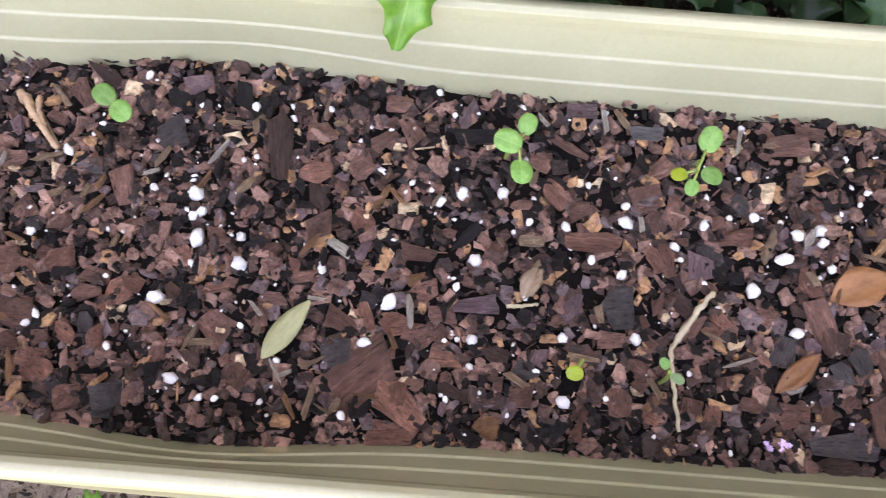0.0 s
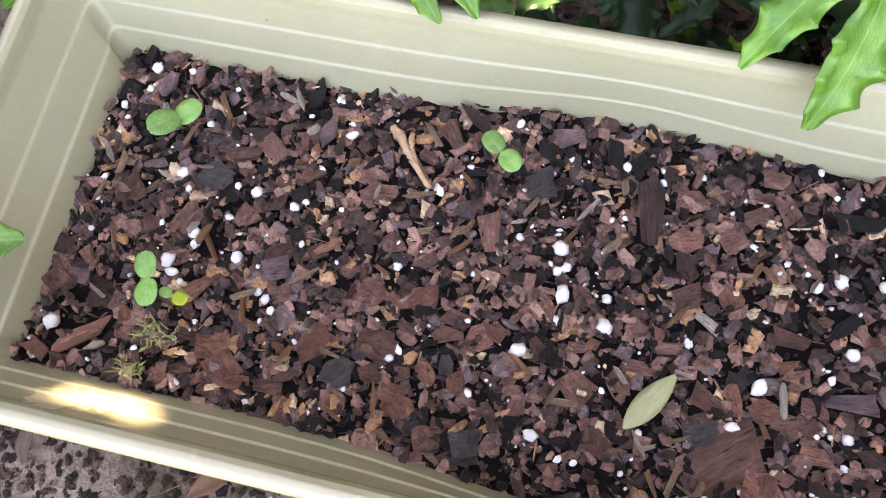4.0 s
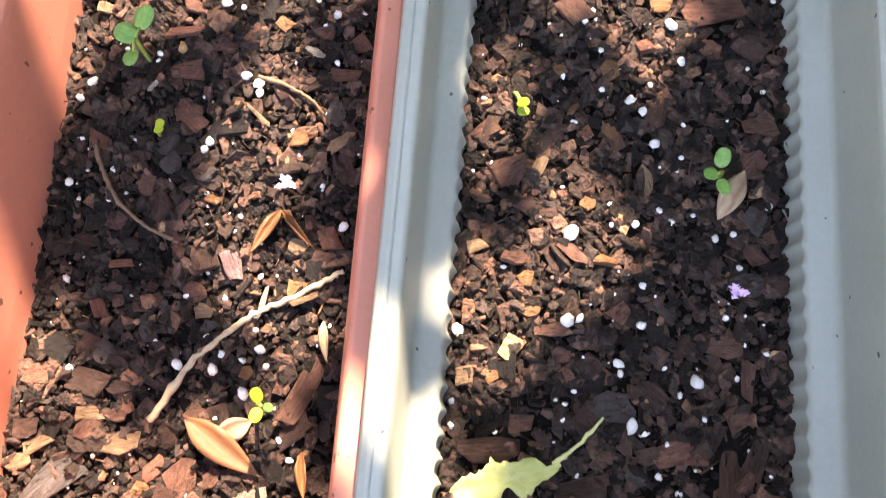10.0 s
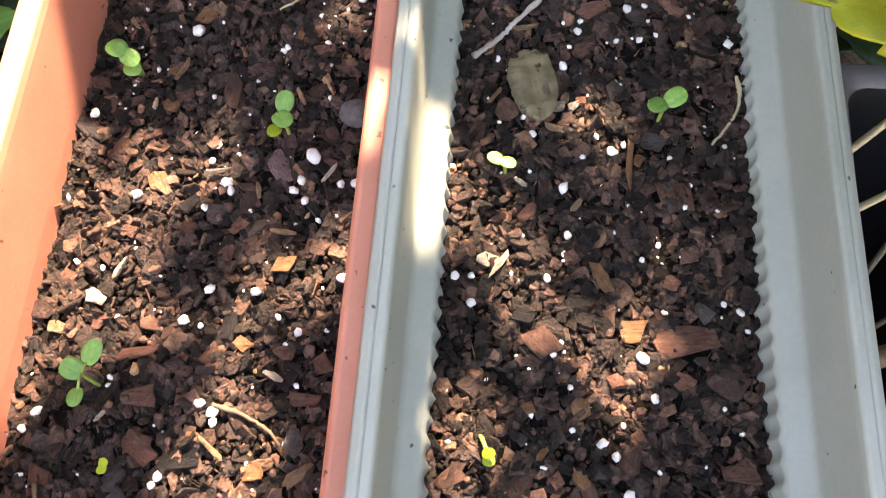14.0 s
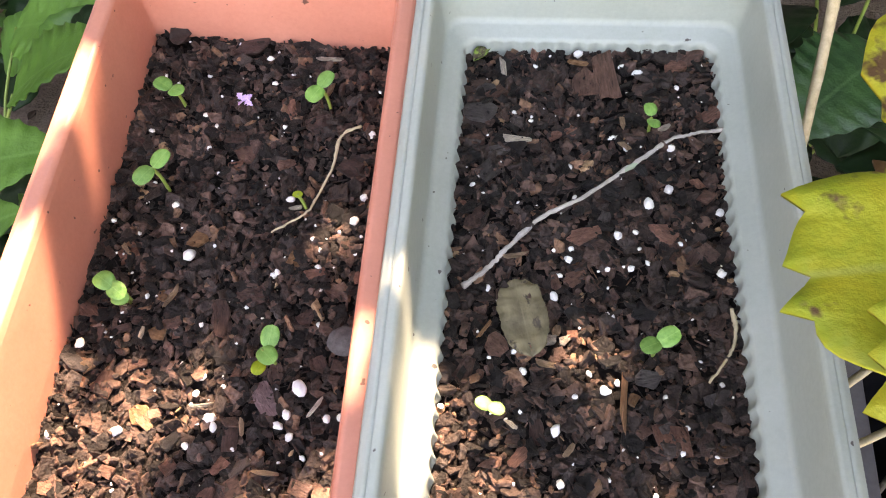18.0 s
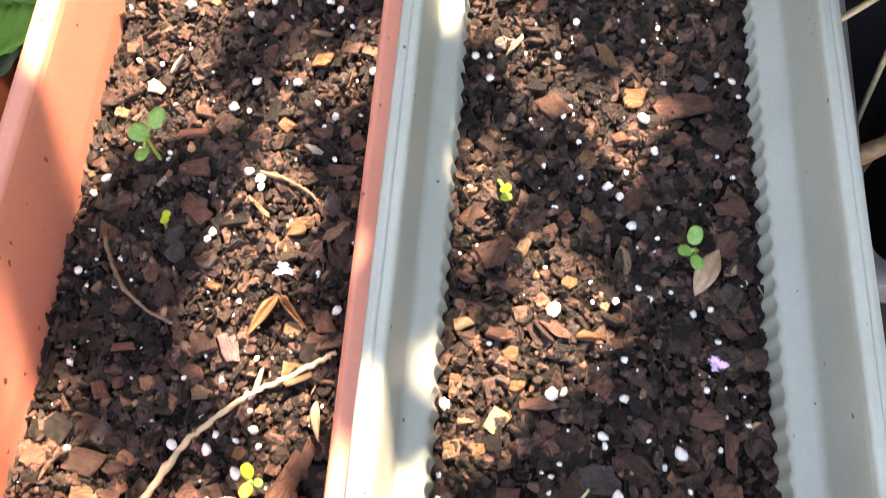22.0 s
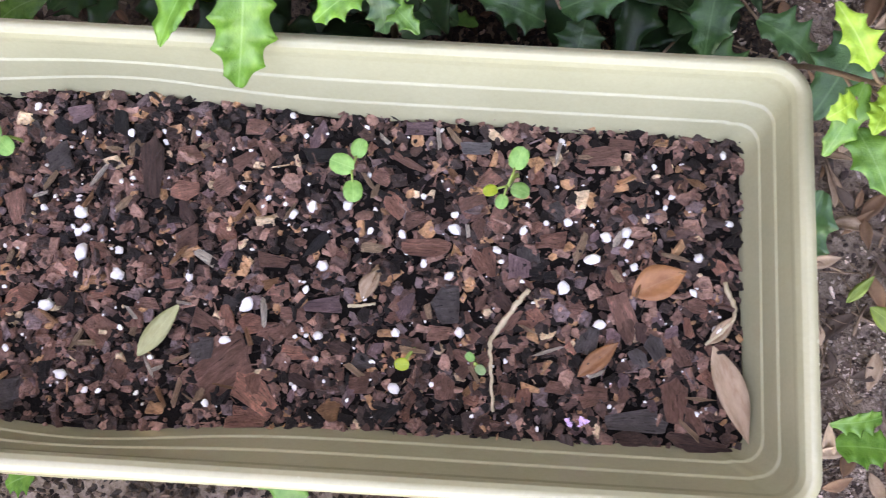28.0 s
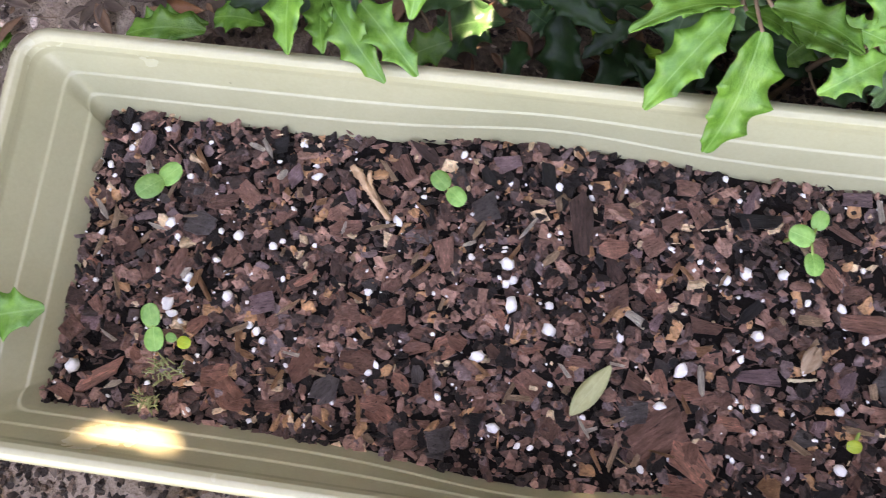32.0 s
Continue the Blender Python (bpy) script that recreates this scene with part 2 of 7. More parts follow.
def leaf_material(name, c1, c2, vein, rough=.42, glow=.22, blotch=None, lo=.8, hi=1.2):
    m, nt, b = nodes_of(name)
    rnd = nt.nodes.new("ShaderNodeObjectInfo").outputs["Random"]
    w = math_of(nt, 'MULTIPLY', rnd, 23.0)
    tc = nt.nodes.new("ShaderNodeTexCoord").outputs["Object"]
    sep = nt.nodes.new("ShaderNodeSeparateXYZ")
    nt.links.new(tc, sep.inputs[0])
    ay = math_of(nt, 'ABSOLUTE', sep.outputs[1])
    rib = ramp(nt, ay, [(.006, (.6, .6, .6)), (.022, (0, 0, 0))])
    slant = math_of(nt, 'SINE', math_of(nt, 'MULTIPLY', math_of(nt, 'SUBTRACT', sep.outputs[0], math_of(nt, 'MULTIPLY', ay, .55)), 40.0))
    side = ramp(nt, slant, [(.90, (0, 0, 0)), (.998, (.06, .06, .06))])
    n = noise_of(nt, 3.5, 6, .65, w)
    col = ramp(nt, n, [(.36, c1), (.64, c2)])
    if blotch:
        bl = noise_of(nt, 2.2, 5, .7, w)
        col = mix_of(nt, ramp(nt, bl, [(blotch[0], (0, 0, 0)), (blotch[0] + .05, (1, 1, 1))]), col, blotch[1])
    col = mix_of(nt, side, col, vein)
    col = mix_of(nt, rib, col, vein)
    col = vary(nt, col, rnd, lo, hi)
    nt.links.new(col, b.inputs["Base Color"])
    b.inputs["Roughness"].default_value = rough
    fine = noise_of(nt, 30, 4, .6, w)
    bump_to(nt, b, math_of(nt, 'SUBTRACT', fine, math_of(nt, 'MULTIPLY', slant, .10)), .18, .02)
    tr = nt.nodes.new("ShaderNodeBsdfTranslucent")
    nt.links.new(col, tr.inputs[0])
    mx = nt.nodes.new("ShaderNodeMixShader")
    mx.inputs[0].default_value = glow
    nt.links.new(b.outputs[0], mx.inputs[1])
    nt.links.new(tr.outputs[0], mx.inputs[2])
    nt.links.new(mx.outputs[0], nt.nodes["Material Output"].inputs[0])
    return m


LEAF = {
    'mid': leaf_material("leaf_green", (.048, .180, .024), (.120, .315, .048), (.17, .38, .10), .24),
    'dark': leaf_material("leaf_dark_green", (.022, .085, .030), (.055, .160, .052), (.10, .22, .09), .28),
    'lime': leaf_material("leaf_lime", (.17, .36, .03), (.30, .50, .05), (.40, .56, .14), .42),
    'pale': leaf_material("leaf_pale_green", (.20, .36, .16), (.32, .48, .24), (.42, .55, .34), .45),
    'broad': leaf_material("leaf_broad_green", (.085, .26, .035), (.14, .36, .06), (.17, .40, .09), .45, .3),
    'yellow': leaf_material("leaf_yellowing", (.32, .45, .035), (.64, .59, .05), (.50, .55, .12), .5, .25, (.56, (.15, .075, .03))),
    'g': leaf_material("cotyledon_green", (.11, .31, .062), (.20, .43, .105), (.26, .49, .15), .36, .22),
    'y': leaf_material("cotyledon_yellow", (.26, .40, .025), (.40, .48, .04), (.42, .52, .08), .45, .25),
    'weed': leaf_material("weed_olive_green", (.10, .17, .022), (.19, .28, .04), (.25, .36, .08), .4, .2),
    'orange': leaf_material("dead_leaf_orange", (.22, .085, .034), (.35, .15, .060), (.30, .15, .07), .5, .1),
    'tan': leaf_material("dead_leaf_tan", (.26, .165, .10), (.42, .30, .20), (.36, .25, .16), .65, .08),
    'palegreen': leaf_material("fallen_leaf_sage", (.32, .33, .15), (.45, .46, .23), (.46, .47, .26), .55, .08),
    'olive': leaf_material("dead_leaf_olive", (.085, .071, .039), (.165, .138, .076), (.165, .14, .08), .75, .05, (.58, (.045, .036, .024))),
    'yellowgreen': leaf_material("wilted_leaf", (.42, .47, .14), (.58, .60, .25), (.50, .53, .25), .5, .2, (.61, (.10, .065, .03))),
    'green': leaf_material("fallen_leaf_green", (.16, .32, .05), (.30, .44, .09), (.34, .46, .14), .5, .15, (.47, (.10, .07, .045))),
    'black': leaf_material("dead_leaf_black", (.018, .015, .013), (.045, .036, .030), (.04, .03, .03), .7, .02),
}
LEAF['w'] = LEAF['pale']


# ---- mesh helpers ----
def mesh_of(name, verts, faces, material, smooth=True):
    me = bpy.data.meshes.new(name)
    me.from_pydata([tuple(map(float, v)) for v in verts], [], faces)
    me.materials.append(material)
    if smooth:
        me.polygons.foreach_set("use_smooth", [True] * len(me.polygons))
    me.update()
    return me


def put(name, me, parent=None, m=None, label=""):
    ob = new(name, me)
    if parent is not None:
        ob.parent = parent
    if m is not None:
        ob.matrix_basis = m
    if label:
        ob["label"] = label
    return ob


def thing(name, m, label, category, group=""):
    ob = new(name)
    ob.matrix_basis = m
    return tagged(ob, label, category, group)


def rounded_ring(hx, hy, rad, z, step, shape=None):
    """A closed ring of points round a rounded rectangle; the number of points hangs on the outer size only."""
    nx, ny, nc = step
    pts = []
    for sx, sy, a0 in ((1, 1, 0), (-1, 1, 90), (-1, -1, 180), (1, -1, 270)):
        cx, cy = sx * (hx - rad), sy * (hy - rad)
        for i in range(nc + 1):
            a = radians(a0 + 90 * i / nc)
            pts.append((cx + rad * math.cos(a), cy + rad * math.sin(a), math.cos(a), math.sin(a)))
        n = nx if a0 in (0, 180) else ny
        ex, ey = pts[-1][0], pts[-1][1]
        if a0 == 0:
            fx, fy = -(hx - rad), hy
        elif a0 == 90:
            fx, fy = -hx, -(hy - rad)
        elif a0 == 180:
            fx, fy = hx - rad, -hy
        else:
            fx, fy = hx, hy - rad
        nrm = pts[-1][2:]
        for i in range(1, n):
            u = i / n
            pts.append((ex + (fx - ex) * u, ey + (fy - ey) * u, *nrm))
    out = []
    for x, y, nx_, ny_ in pts:
        d = shape(x, y, nx_, ny_, z) if shape else 0.0
        out.append((x + d * nx_, y + d * ny_, z))
    return out


def lofted(rings, close_last=False):
    n = len(rings[0])
    verts = [p for r in rings for p in r]
    faces = []
    for k in range(len(rings) - 1):
        for i in range(n):
            j = (i + 1) % n
            faces.append((k * n + i, k * n + j, (k + 1) * n + j, (k + 1) * n + i))
    if close_last:
        faces.append(tuple(range((len(rings) - 1) * n, len(rings) * n)))
    return verts, faces


def tube(points, radii, sides=7, rough=0.0, seed=0):
    rng = random.Random(seed)
    P = [Vector(p) for p in points]
    rings = []
    for i, p in enumerate(P):
        d = (P[min(i + 1, len(P) - 1)] - P[max(i - 1, 0)]).normalized()
        u = d.cross(Vector((0.13, 0.27, 0.95))).normalized()
        v = d.cross(u)
        r = radii[i] if isinstance(radii, (list, tuple)) else radii
        rings.append([p + (u * math.cos(a) + v * math.sin(a)) * r * (1 + rng.uniform(-rough, rough)) for a in (2 * math.pi * k / sides for k in range(sides))])
    verts, faces = lofted(rings, True)
    faces.append(tuple(reversed(range(sides))))
    return verts, faces


def smooth_line(pts, per=4):
    """Catmull-Rom through the points."""
    P = [Vector(p) for p in pts]
    P = [P[0] * 2 - P[1]] + P + [P[-1] * 2 - P[-2]]
    out = []
    for a, b, c, d in zip(P, P[1:], P[2:], P[3:]):
        for k in range(per):
            t = k / per
            out.append(0.5 * ((2 * b) + (c - a) * t + (2 * a - 5 * b + 4 * c - d) * t * t + (3 * b - a - 3 * c + d) * t ** 3))
    return out + [P[-2]]


# ---- ground ----
def ground_height(x, y):
    s = min(max((y + .05) / .25, 0), 1)
    far = min(1.0, max(0.0, 3.0 - math.hypot(x, y)))
    return .004 + .03 * s * s * (3 - 2 * s) + far * .012 * noise.noise((x * 9, y * 9, 1.7)) + far * .004 * noise.noise((x * 40, y * 40, 5.1))


GROUND = plain("sandy_ground", (.085, .058, .042), (.44, .345, .275), 14, .95, 1.0, .008, coord="Object", fine=260, spec=.12)
N = 150
axis_pts = [60 * math.sinh(5.2 * (2 * i / N - 1)) / math.sinh(5.2) for i in range(N + 1)]
gv = [(x + .15, y + .3, ground_height(x + .15, y + .3)) for y in axis_pts for x in axis_pts]
gf = [(j * (N + 1) + i, j * (N + 1) + i + 1, (j + 1) * (N + 1) + i + 1, (j + 1) * (N + 1) + i) for j in range(N) for i in range(N)]
tagged(put("ground", mesh_of("ground", gv, gf, GROUND)), "sandy brown garden soil with scattered leaf litter", "ground", kind="structure")

# ---- planters ----
M_GREEN = pose(0, 0, .165, -3.5, 0, 0)
M_GREY = pose(.2623, .4069, .4292, 2.91, 1.94, -3.8)
M_RED = pose(.0925, .4215, .4190, 4.71, 5.36, -3.55)
# the boxes themselves stand a little flatter than the mix in them
M_GREY_BOX = pose(.2622, .4056, .4336, 1.95, 1.94, -3.8)
M_RED_BOX = pose(.0925, .4215, .4228, 3.9, 5.36, -3.55)


def planter(name, label, m, hx, hy, rad, lip, inner, outer, material, step, shape=None, tight_rad=.004):
    """lip, inner, outer: lists of (inset, depth); lip runs from its outer foot over the top, inner on down to the floor."""
    t = thing(name, m, label, "planter", "window box planters")

    def tight(prof):
        """Extra rings close to each bend, so that flat faces stay flat."""
        out = [prof[0]]
        for (a, b), (c, d) in zip(prof, prof[1:]):
            ln = math.hypot(c - a, d - b)
            if ln > .0025:
                k = .0005 / ln
                out += [(a + (c - a) * k, b + (d - b) * k), (c - (c - a) * k, d - (d - b) * k)]
            out.append((c, d))
        return out

    lip, inner, outer = tight(lip), tight([lip[-1]] + inner), tight(outer)
    mk = lambda prof: [rounded_ring(hx - d, hy - d, max(rad - d, min(rad, tight_rad)), z, step, shape) for d, z in prof]
    v, f = lofted(mk(lip))
    put("rim", mesh_of("rim", v, f, material), t)
    v, f = lofted(mk(inner), True)
    put("inner_wall", mesh_of("inner_wall", v, f, material), t)
    mk = lambda prof: [rounded_ring(hx - d, hy - d, max(rad - d, .004), z, step, (lambda *a: .16 * shape(*a)) if shape else None) for d, z in prof]
    v, f = lofted(mk([(lip[0][0] + .0015, lip[0][1] + .001)] + outer), True)
    put("outer_wall", mesh_of("outer_wall", v, f, material), t)
    return t


def bulge(x, y, nx, ny, z):
    if z > -.006:
        return 0.0
    if abs(ny) < .9:
        k = max(0.0, (abs(nx) - .436) / .564)
        return (.0075 if nx > 0 else -.009) * k * min(1.0, (-z - .006) / .03)
    return .0085 * min(1.0, (-z - .006) / .036) * math.exp(-((x + .03) / .062) ** 2)


planter("green_planter", "olive green plastic window box on sandy ground", M_GREEN, .305, .1045, .020,
        [(.0005, -.017), (0, -.004), (.0012, -.0012), (.0035, .0004), (.0060, .0004), (.0083, -.0012), (.0095, -.0045)],
        [(.0102, -.008), (.0148, -.0205), (.0153, -.0209), (.0158, -.0211), (.0161, -.0216), (.0208, -.0335), (.0213, -.0339), (.0218, -.0341), (.0221, -.0346), (.0285, -.052), (.0300, -.060), (.0360, -.145)],
        [(.004, -.017), (.010, -.05), (.026, -.152)], GREEN_PLASTIC, (64, 22, 8), bulge, .0115)


def flutes(x, y, nx, ny, z):
    if z > -.0380:
        return 0.0
    u = y if abs(nx) > abs(ny) else x
    return .0021 * (abs(math.sin(math.pi * u / .0088)) - .5) * min(1.0, (-z - .0380) / .003)


planter("grey_planter", "weathered grey-green plastic window box with fluted inner wall", M_GREY_BOX, .0876, .2722, .022,
        [(.0004, -.0145), (0, -.0045), (.0010, -.0016), (.0034, -.0003), (.0049, -.0002), (.0051, -.0008), (.0053, -.0001), (.0082, 0), (.0094, -.0010), (.0100, -.0035)],
        [(.0104, -.007), (.0122, -.0315), (.0128, -.0335), (.0142, -.0348), (.0214, -.0374), (.0230, -.0390), (.0238, -.046), (.0246, -.060), (.036, -.128)],
        [(.006, -.0145), (.011, -.03), (.034, -.150)], GREY_PLASTIC, (110, 420, 9), flutes, .008)
planter("terracotta_planter", "terracotta coloured plastic window box with dark specks", M_RED_BOX, .0828, .2715, .015,
        [(.0005, -.0135), (0, -.004), (.0012, -.0012), (.0035, 0), (.0092, 0), (.0112, -.0012), (.0122, -.0045)],
        [(.0130, -.010), (.0165, -.040), (.0172, -.050), (.025, -.110)],
        [(.0022, -.0150), (.0110, -.05), (.026, -.118)], TERRACOTTA, (20, 60, 8))

# supports below the raised planters
def block(name, label, m, hx, hy, h, material, bevel=.006):
    bm = bmesh.new()
    bmesh.ops.create_cube(bm, size=1)
    bmesh.ops.transform(bm, matrix=Matrix.Diagonal((2 * hx, 2 * hy, h, 1)), verts=bm.verts)
    bmesh.ops.bevel(bm, geom=bm.edges[:], offset=bevel, segments=2, affect='EDGES')
    bmesh.ops.subdivide_edges(bm, edges=bm.edges[:], cuts=3, use_grid_fill=True)
    for v in bm.verts:
        v.co += Vector(noise.noise_vector(v.co * 25)) * .0025
    me = bpy.data.meshes.new(name)
    bm.to_mesh(me)
    bm.free()
    me.materials.append(material)
    return tagged(put(name, me, None, m), label, "block")


block("stone_slab", "dark speckled stone slab under the grey planter", pose(.304, .243, .247, 0, 0, 27), .052, .060, .034, STONE)
block("support_block", "black block carrying the stone slab", pose(.285, .33, .126, 0, 0, 10), .03, .03, .20, BLACK_PLASTIC)
block("support_block", "black block under the far planter ends", pose(.19, .60, .150, 0, 0, -4), .19, .075, .30, BLACK_PLASTIC)
block("support_block", "black block under the terracotta planter", pose(.105, .345, .140, 0, 0, -4), .06, .05, .275, BLACK_PLASTIC)

# ---- growing medium ----
CHIP_SHAPES = []
NSHAPE = 26
for s in range(NSHAPE):
    rng = random.Random(100 + s)
    corners = rng.choice((4, 4, 5, 5, 6, 7))
    ends = []
    for i in range(corners):
        a = 2 * math.pi * (i + .5 + rng.uniform(-.3, .3)) / corners
        r = rng.uniform(.78, 1.15)
        ends.append((r * math.cos(a), r * math.sin(a)))
    ring = []
    for (x1, y1), (x2, y2) in zip(ends, ends[1:] + ends[:1]):
        ring.append((x1, y1))
        for u in (.36, .68) if math.hypot(x2 - x1, y2 - y1) > 1.1 else (.5,):
            k = 1 + rng.uniform(-.07, .09)
            ring.append(((x1 + (x2 - x1) * u) * k, (y1 + (y2 - y1) * u) * k))
    n = len(ring)
    mx, my = max(abs(p[0]) for p in ring), max(abs(p[1]) for p in ring)
    ring = [(x / mx * .5, y / my * .5) for x, y in ring]
    slope = rng.uniform(-.4, .4), rng.uniform(-.4, .4)
    curl = rng.uniform(-.9, .7)
    top = lambda x, y: .24 + slope[0] * x + slope[1] * y + curl * y * y + .16 * noise.noise((x * 4, y * 4, s * 3.1))
    verts = [(x * .82, y * .82, -.5) for x, y in ring] + [(x, y, top(x, y) - .20 + rng.uniform(-.06, .06)) for x, y in ring]
    verts += [(x * .95 + rng.uniform(-.02, .02), y * .95 + rng.uniform(-.02, .02), top(x, y) + .03) for x, y in ring]
    verts += [(x * .58 + rng.uniform(-.06, .06), y * .58 + rng.uniform(-.06, .06), top(x * .6, y * .6) + rng.uniform(-.03, .16)) for x, y in ring]
    verts += [(rng.uniform(-.1, .1), rng.uniform(-.1, .1), .26 + rng.uniform(-.06, .18))]
    faces = [tuple(reversed(range(n)))]
    for k in range(3):
        faces += [(k * n + i, k * n + (i + 1) % n, (k + 1) * n + (i + 1) % n, (k + 1) * n + i) for i in range(n)]
    faces += [(3 * n + i, 3 * n + (i + 1) % n, 4 * n) for i in range(n)]
    CHIP_SHAPES.append((verts, faces))
CRUMB_SHAPES = []
for s in range(14):
    rng = random.Random(300 + s)
    n = rng.choice((5, 6, 6, 7))
    ring = [((.5 * rng.uniform(.7, 1.1)) * math.cos(a), (.5 * rng.uniform(.7, 1.1)) * math.sin(a)) for a in (2 * math.pi * (i + rng.uniform(-.25, .25)) / n for i in range(n))]
    verts = [(x * .9, y * .9, -.5) for x, y in ring] + [(x * .9, y * .9, .22 + rng.uniform(-.25, .25)) for x, y in ring] + [(rng.uniform(-.15, .15), rng.uniform(-.15, .15), .45 + rng.uniform(-.2, .2))]
    faces = [(i, (i + 1) % n, n + (i + 1) % n, n + i) for i in range(n)] + [(n + i, n + (i + 1) % n, 2 * n) for i in range(n)]
    CRUMB_SHAPES.append((verts, faces))


def triangles(faces):
    return np.array([(f[0], f[i], f[i + 1]) for f in faces for i in range(1, len(f) - 1)], dtype=np.int32)


class Heap:
    """Many small pieces joined into one mesh."""
    def __init__(self):
        self.v, self.f, self.n = [], [], 0

    def add(self, shape, m):
        v = np.array(shape[0]) @ np.array(m.to_3x3()).T + np.array(m.translation)
        self.v.append(v)
        self.f.append(shape[1] + self.n)
        self.n += len(v)

    def mesh(self, name, material, smooth=False):
        v, f = np.concatenate(self.v).astype(np.float32), np.concatenate(self.f).astype(np.int32)
        me = bpy.data.meshes.new(name)
        me.vertices.add(len(v))
        me.vertices.foreach_set("co", v.ravel())
        me.loops.add(3 * len(f))
        me.loops.foreach_set("vertex_index", f.ravel())
        me.polygons.add(len(f))
        me.polygons.foreach_set("loop_start", np.arange(0, 3 * len(f), 3, dtype=np.int32))
        me.polygons.foreach_set("loop_total", np.full(len(f), 3, dtype=np.int32))
        me.polygons.foreach_set("use_smooth", np.full(len(f), smooth))
        me.materials.append(material)
        me.update(calc_edges=True)
        me.validate()
        return me


CHIP_TRIS = [(np.array(v), triangles(f)) for v, f in CHIP_SHAPES]
CRUMB_TRIS = [(np.array(v), triangles(f)) for v, f in CRUMB_SHAPES]
CHIP_MESH = {(k, s): mesh_of("bark_chip", *CHIP_SHAPES[s], BARK[k], s % 3 == 0) for k in BARK for s in range(NSHAPE)}
GRAIN_MESH = []
for s in range(9):
    rng = random.Random(s)
    bm = bmesh.new()
    bmesh.ops.create_icosphere(bm, subdivisions=2, radius=1)
    for v in bm.verts:
        v.co *= .92 + .34 * noise.noise(v.co * 1.3 + Vector((s * 7, 0, 0))) + .30 * noise.noise(v.co * 3.2 + Vector((s * 3, 1, 0)))
        v.co.x *= 1 + .07 * (s % 4)
        v.co.z *= .75
    me = bpy.data.meshes.new("perlite_grain")
    bm.to_mesh(me)
    bm.free()
    me.materials.append(PERLITE)
    me.polygons.foreach_set("use_smooth", [True] * len(me.polygons))
    GRAIN_MESH.append(me)


class Bed:
    """The growing medium of one planter: its surface, and what has been laid on it."""
    def __init__(self, name, label, m, hx, hy, depth, seed):
        self.m, self.hx, self.hy, self.depth, self.seed = m, hx, hy, depth, seed
        self.taken = []
        self.rng = random.Random(seed)
        nx, ny = (150, 46) if hx > hy else (46, 150)
        v, f = [], []
        for j in range(ny + 1):
            for i in range(nx + 1):
                x, y = (2 * i / nx - 1) * (hx + .008), (2 * j / ny - 1) * (hy + .008)
                v.append((x, y, self.z(x, y) + .0018 * noise.noise((x * 300, y * 300, seed))))
        f = [(j * (nx + 1) + i, j * (nx + 1) + i + 1, (j + 1) * (nx + 1) + i + 1, (j + 1) * (nx + 1) + i) for j in range(ny) for i in range(nx)]
        self.ob = tagged(put(name, mesh_of(name, v, f, SOIL), None, m), label, "potting mix", "growing media")

    def z(self, x, y):
        return self.depth + .0035 * noise.noise((x * 22, y * 22, self.seed)) + .0016 * noise.noise((x * 70, y * 70, self.seed + 3))

    def free(self, x, y, r):
        return all((x - a) ** 2 + (y - b) ** 2 > (r + c) ** 2 for a, b, c in self.taken)


green = Bed("potting_mix", "chunky red-brown bark potting mix filling the olive planter", M_GREEN, .277, .0775, -.047, 1)
grey = Bed("potting_mix", "dark bark potting mix filling the grey planter", M_GREY, .0640, .2480, -.0465, 2)
red = Bed("potting_mix", "dark bark potting mix filling the terracotta planter", M_RED, .0665, .2545, -.0465, 3)


def lay(bed, x, y, z, rot, tx, ty, sx, sy, sz):
    return Matrix.LocRotScale((x, y, z), Euler((radians(tx), radians(ty), radians(rot))), (sx, sy, sz))


def chip(bed, x, y, length, width, rot, tone='m', lift=.0022):
    r = bed.rng
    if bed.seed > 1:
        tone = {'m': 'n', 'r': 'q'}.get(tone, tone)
    th = min(.0065, .0022 + .20 * width)
    bed.taken.append((x, y, .30 * (length + width) / 2))
    if length > 2.2 * width:
        for k in (-.33, .33):
            bed.taken.append((x + k * length * math.cos(radians(rot)), y + k * length * math.sin(radians(rot)), .4 * width))
    put("bark_chip", CHIP_MESH[tone, r.randrange(NSHAPE)], bed.ob, lay(bed, x, y, bed.z(x, y) + lift + r.uniform(0, .0015), rot, r.gauss(0, 9), r.gauss(0, 9), length * 1.04, width * 1.04, th))


def grain(bed, x, y, rad):
    r = bed.rng
    bed.taken.append((x, y, rad * .8))
    put("perlite_grain", GRAIN_MESH[r.randrange(9)], bed.ob, lay(bed, x, y, bed.z(x, y) + .0030 + rad * .4, r.uniform(0, 360), 0, 0, rad * r.uniform(.85, 1.1), rad * r.uniform(.75, 1), rad * .9))


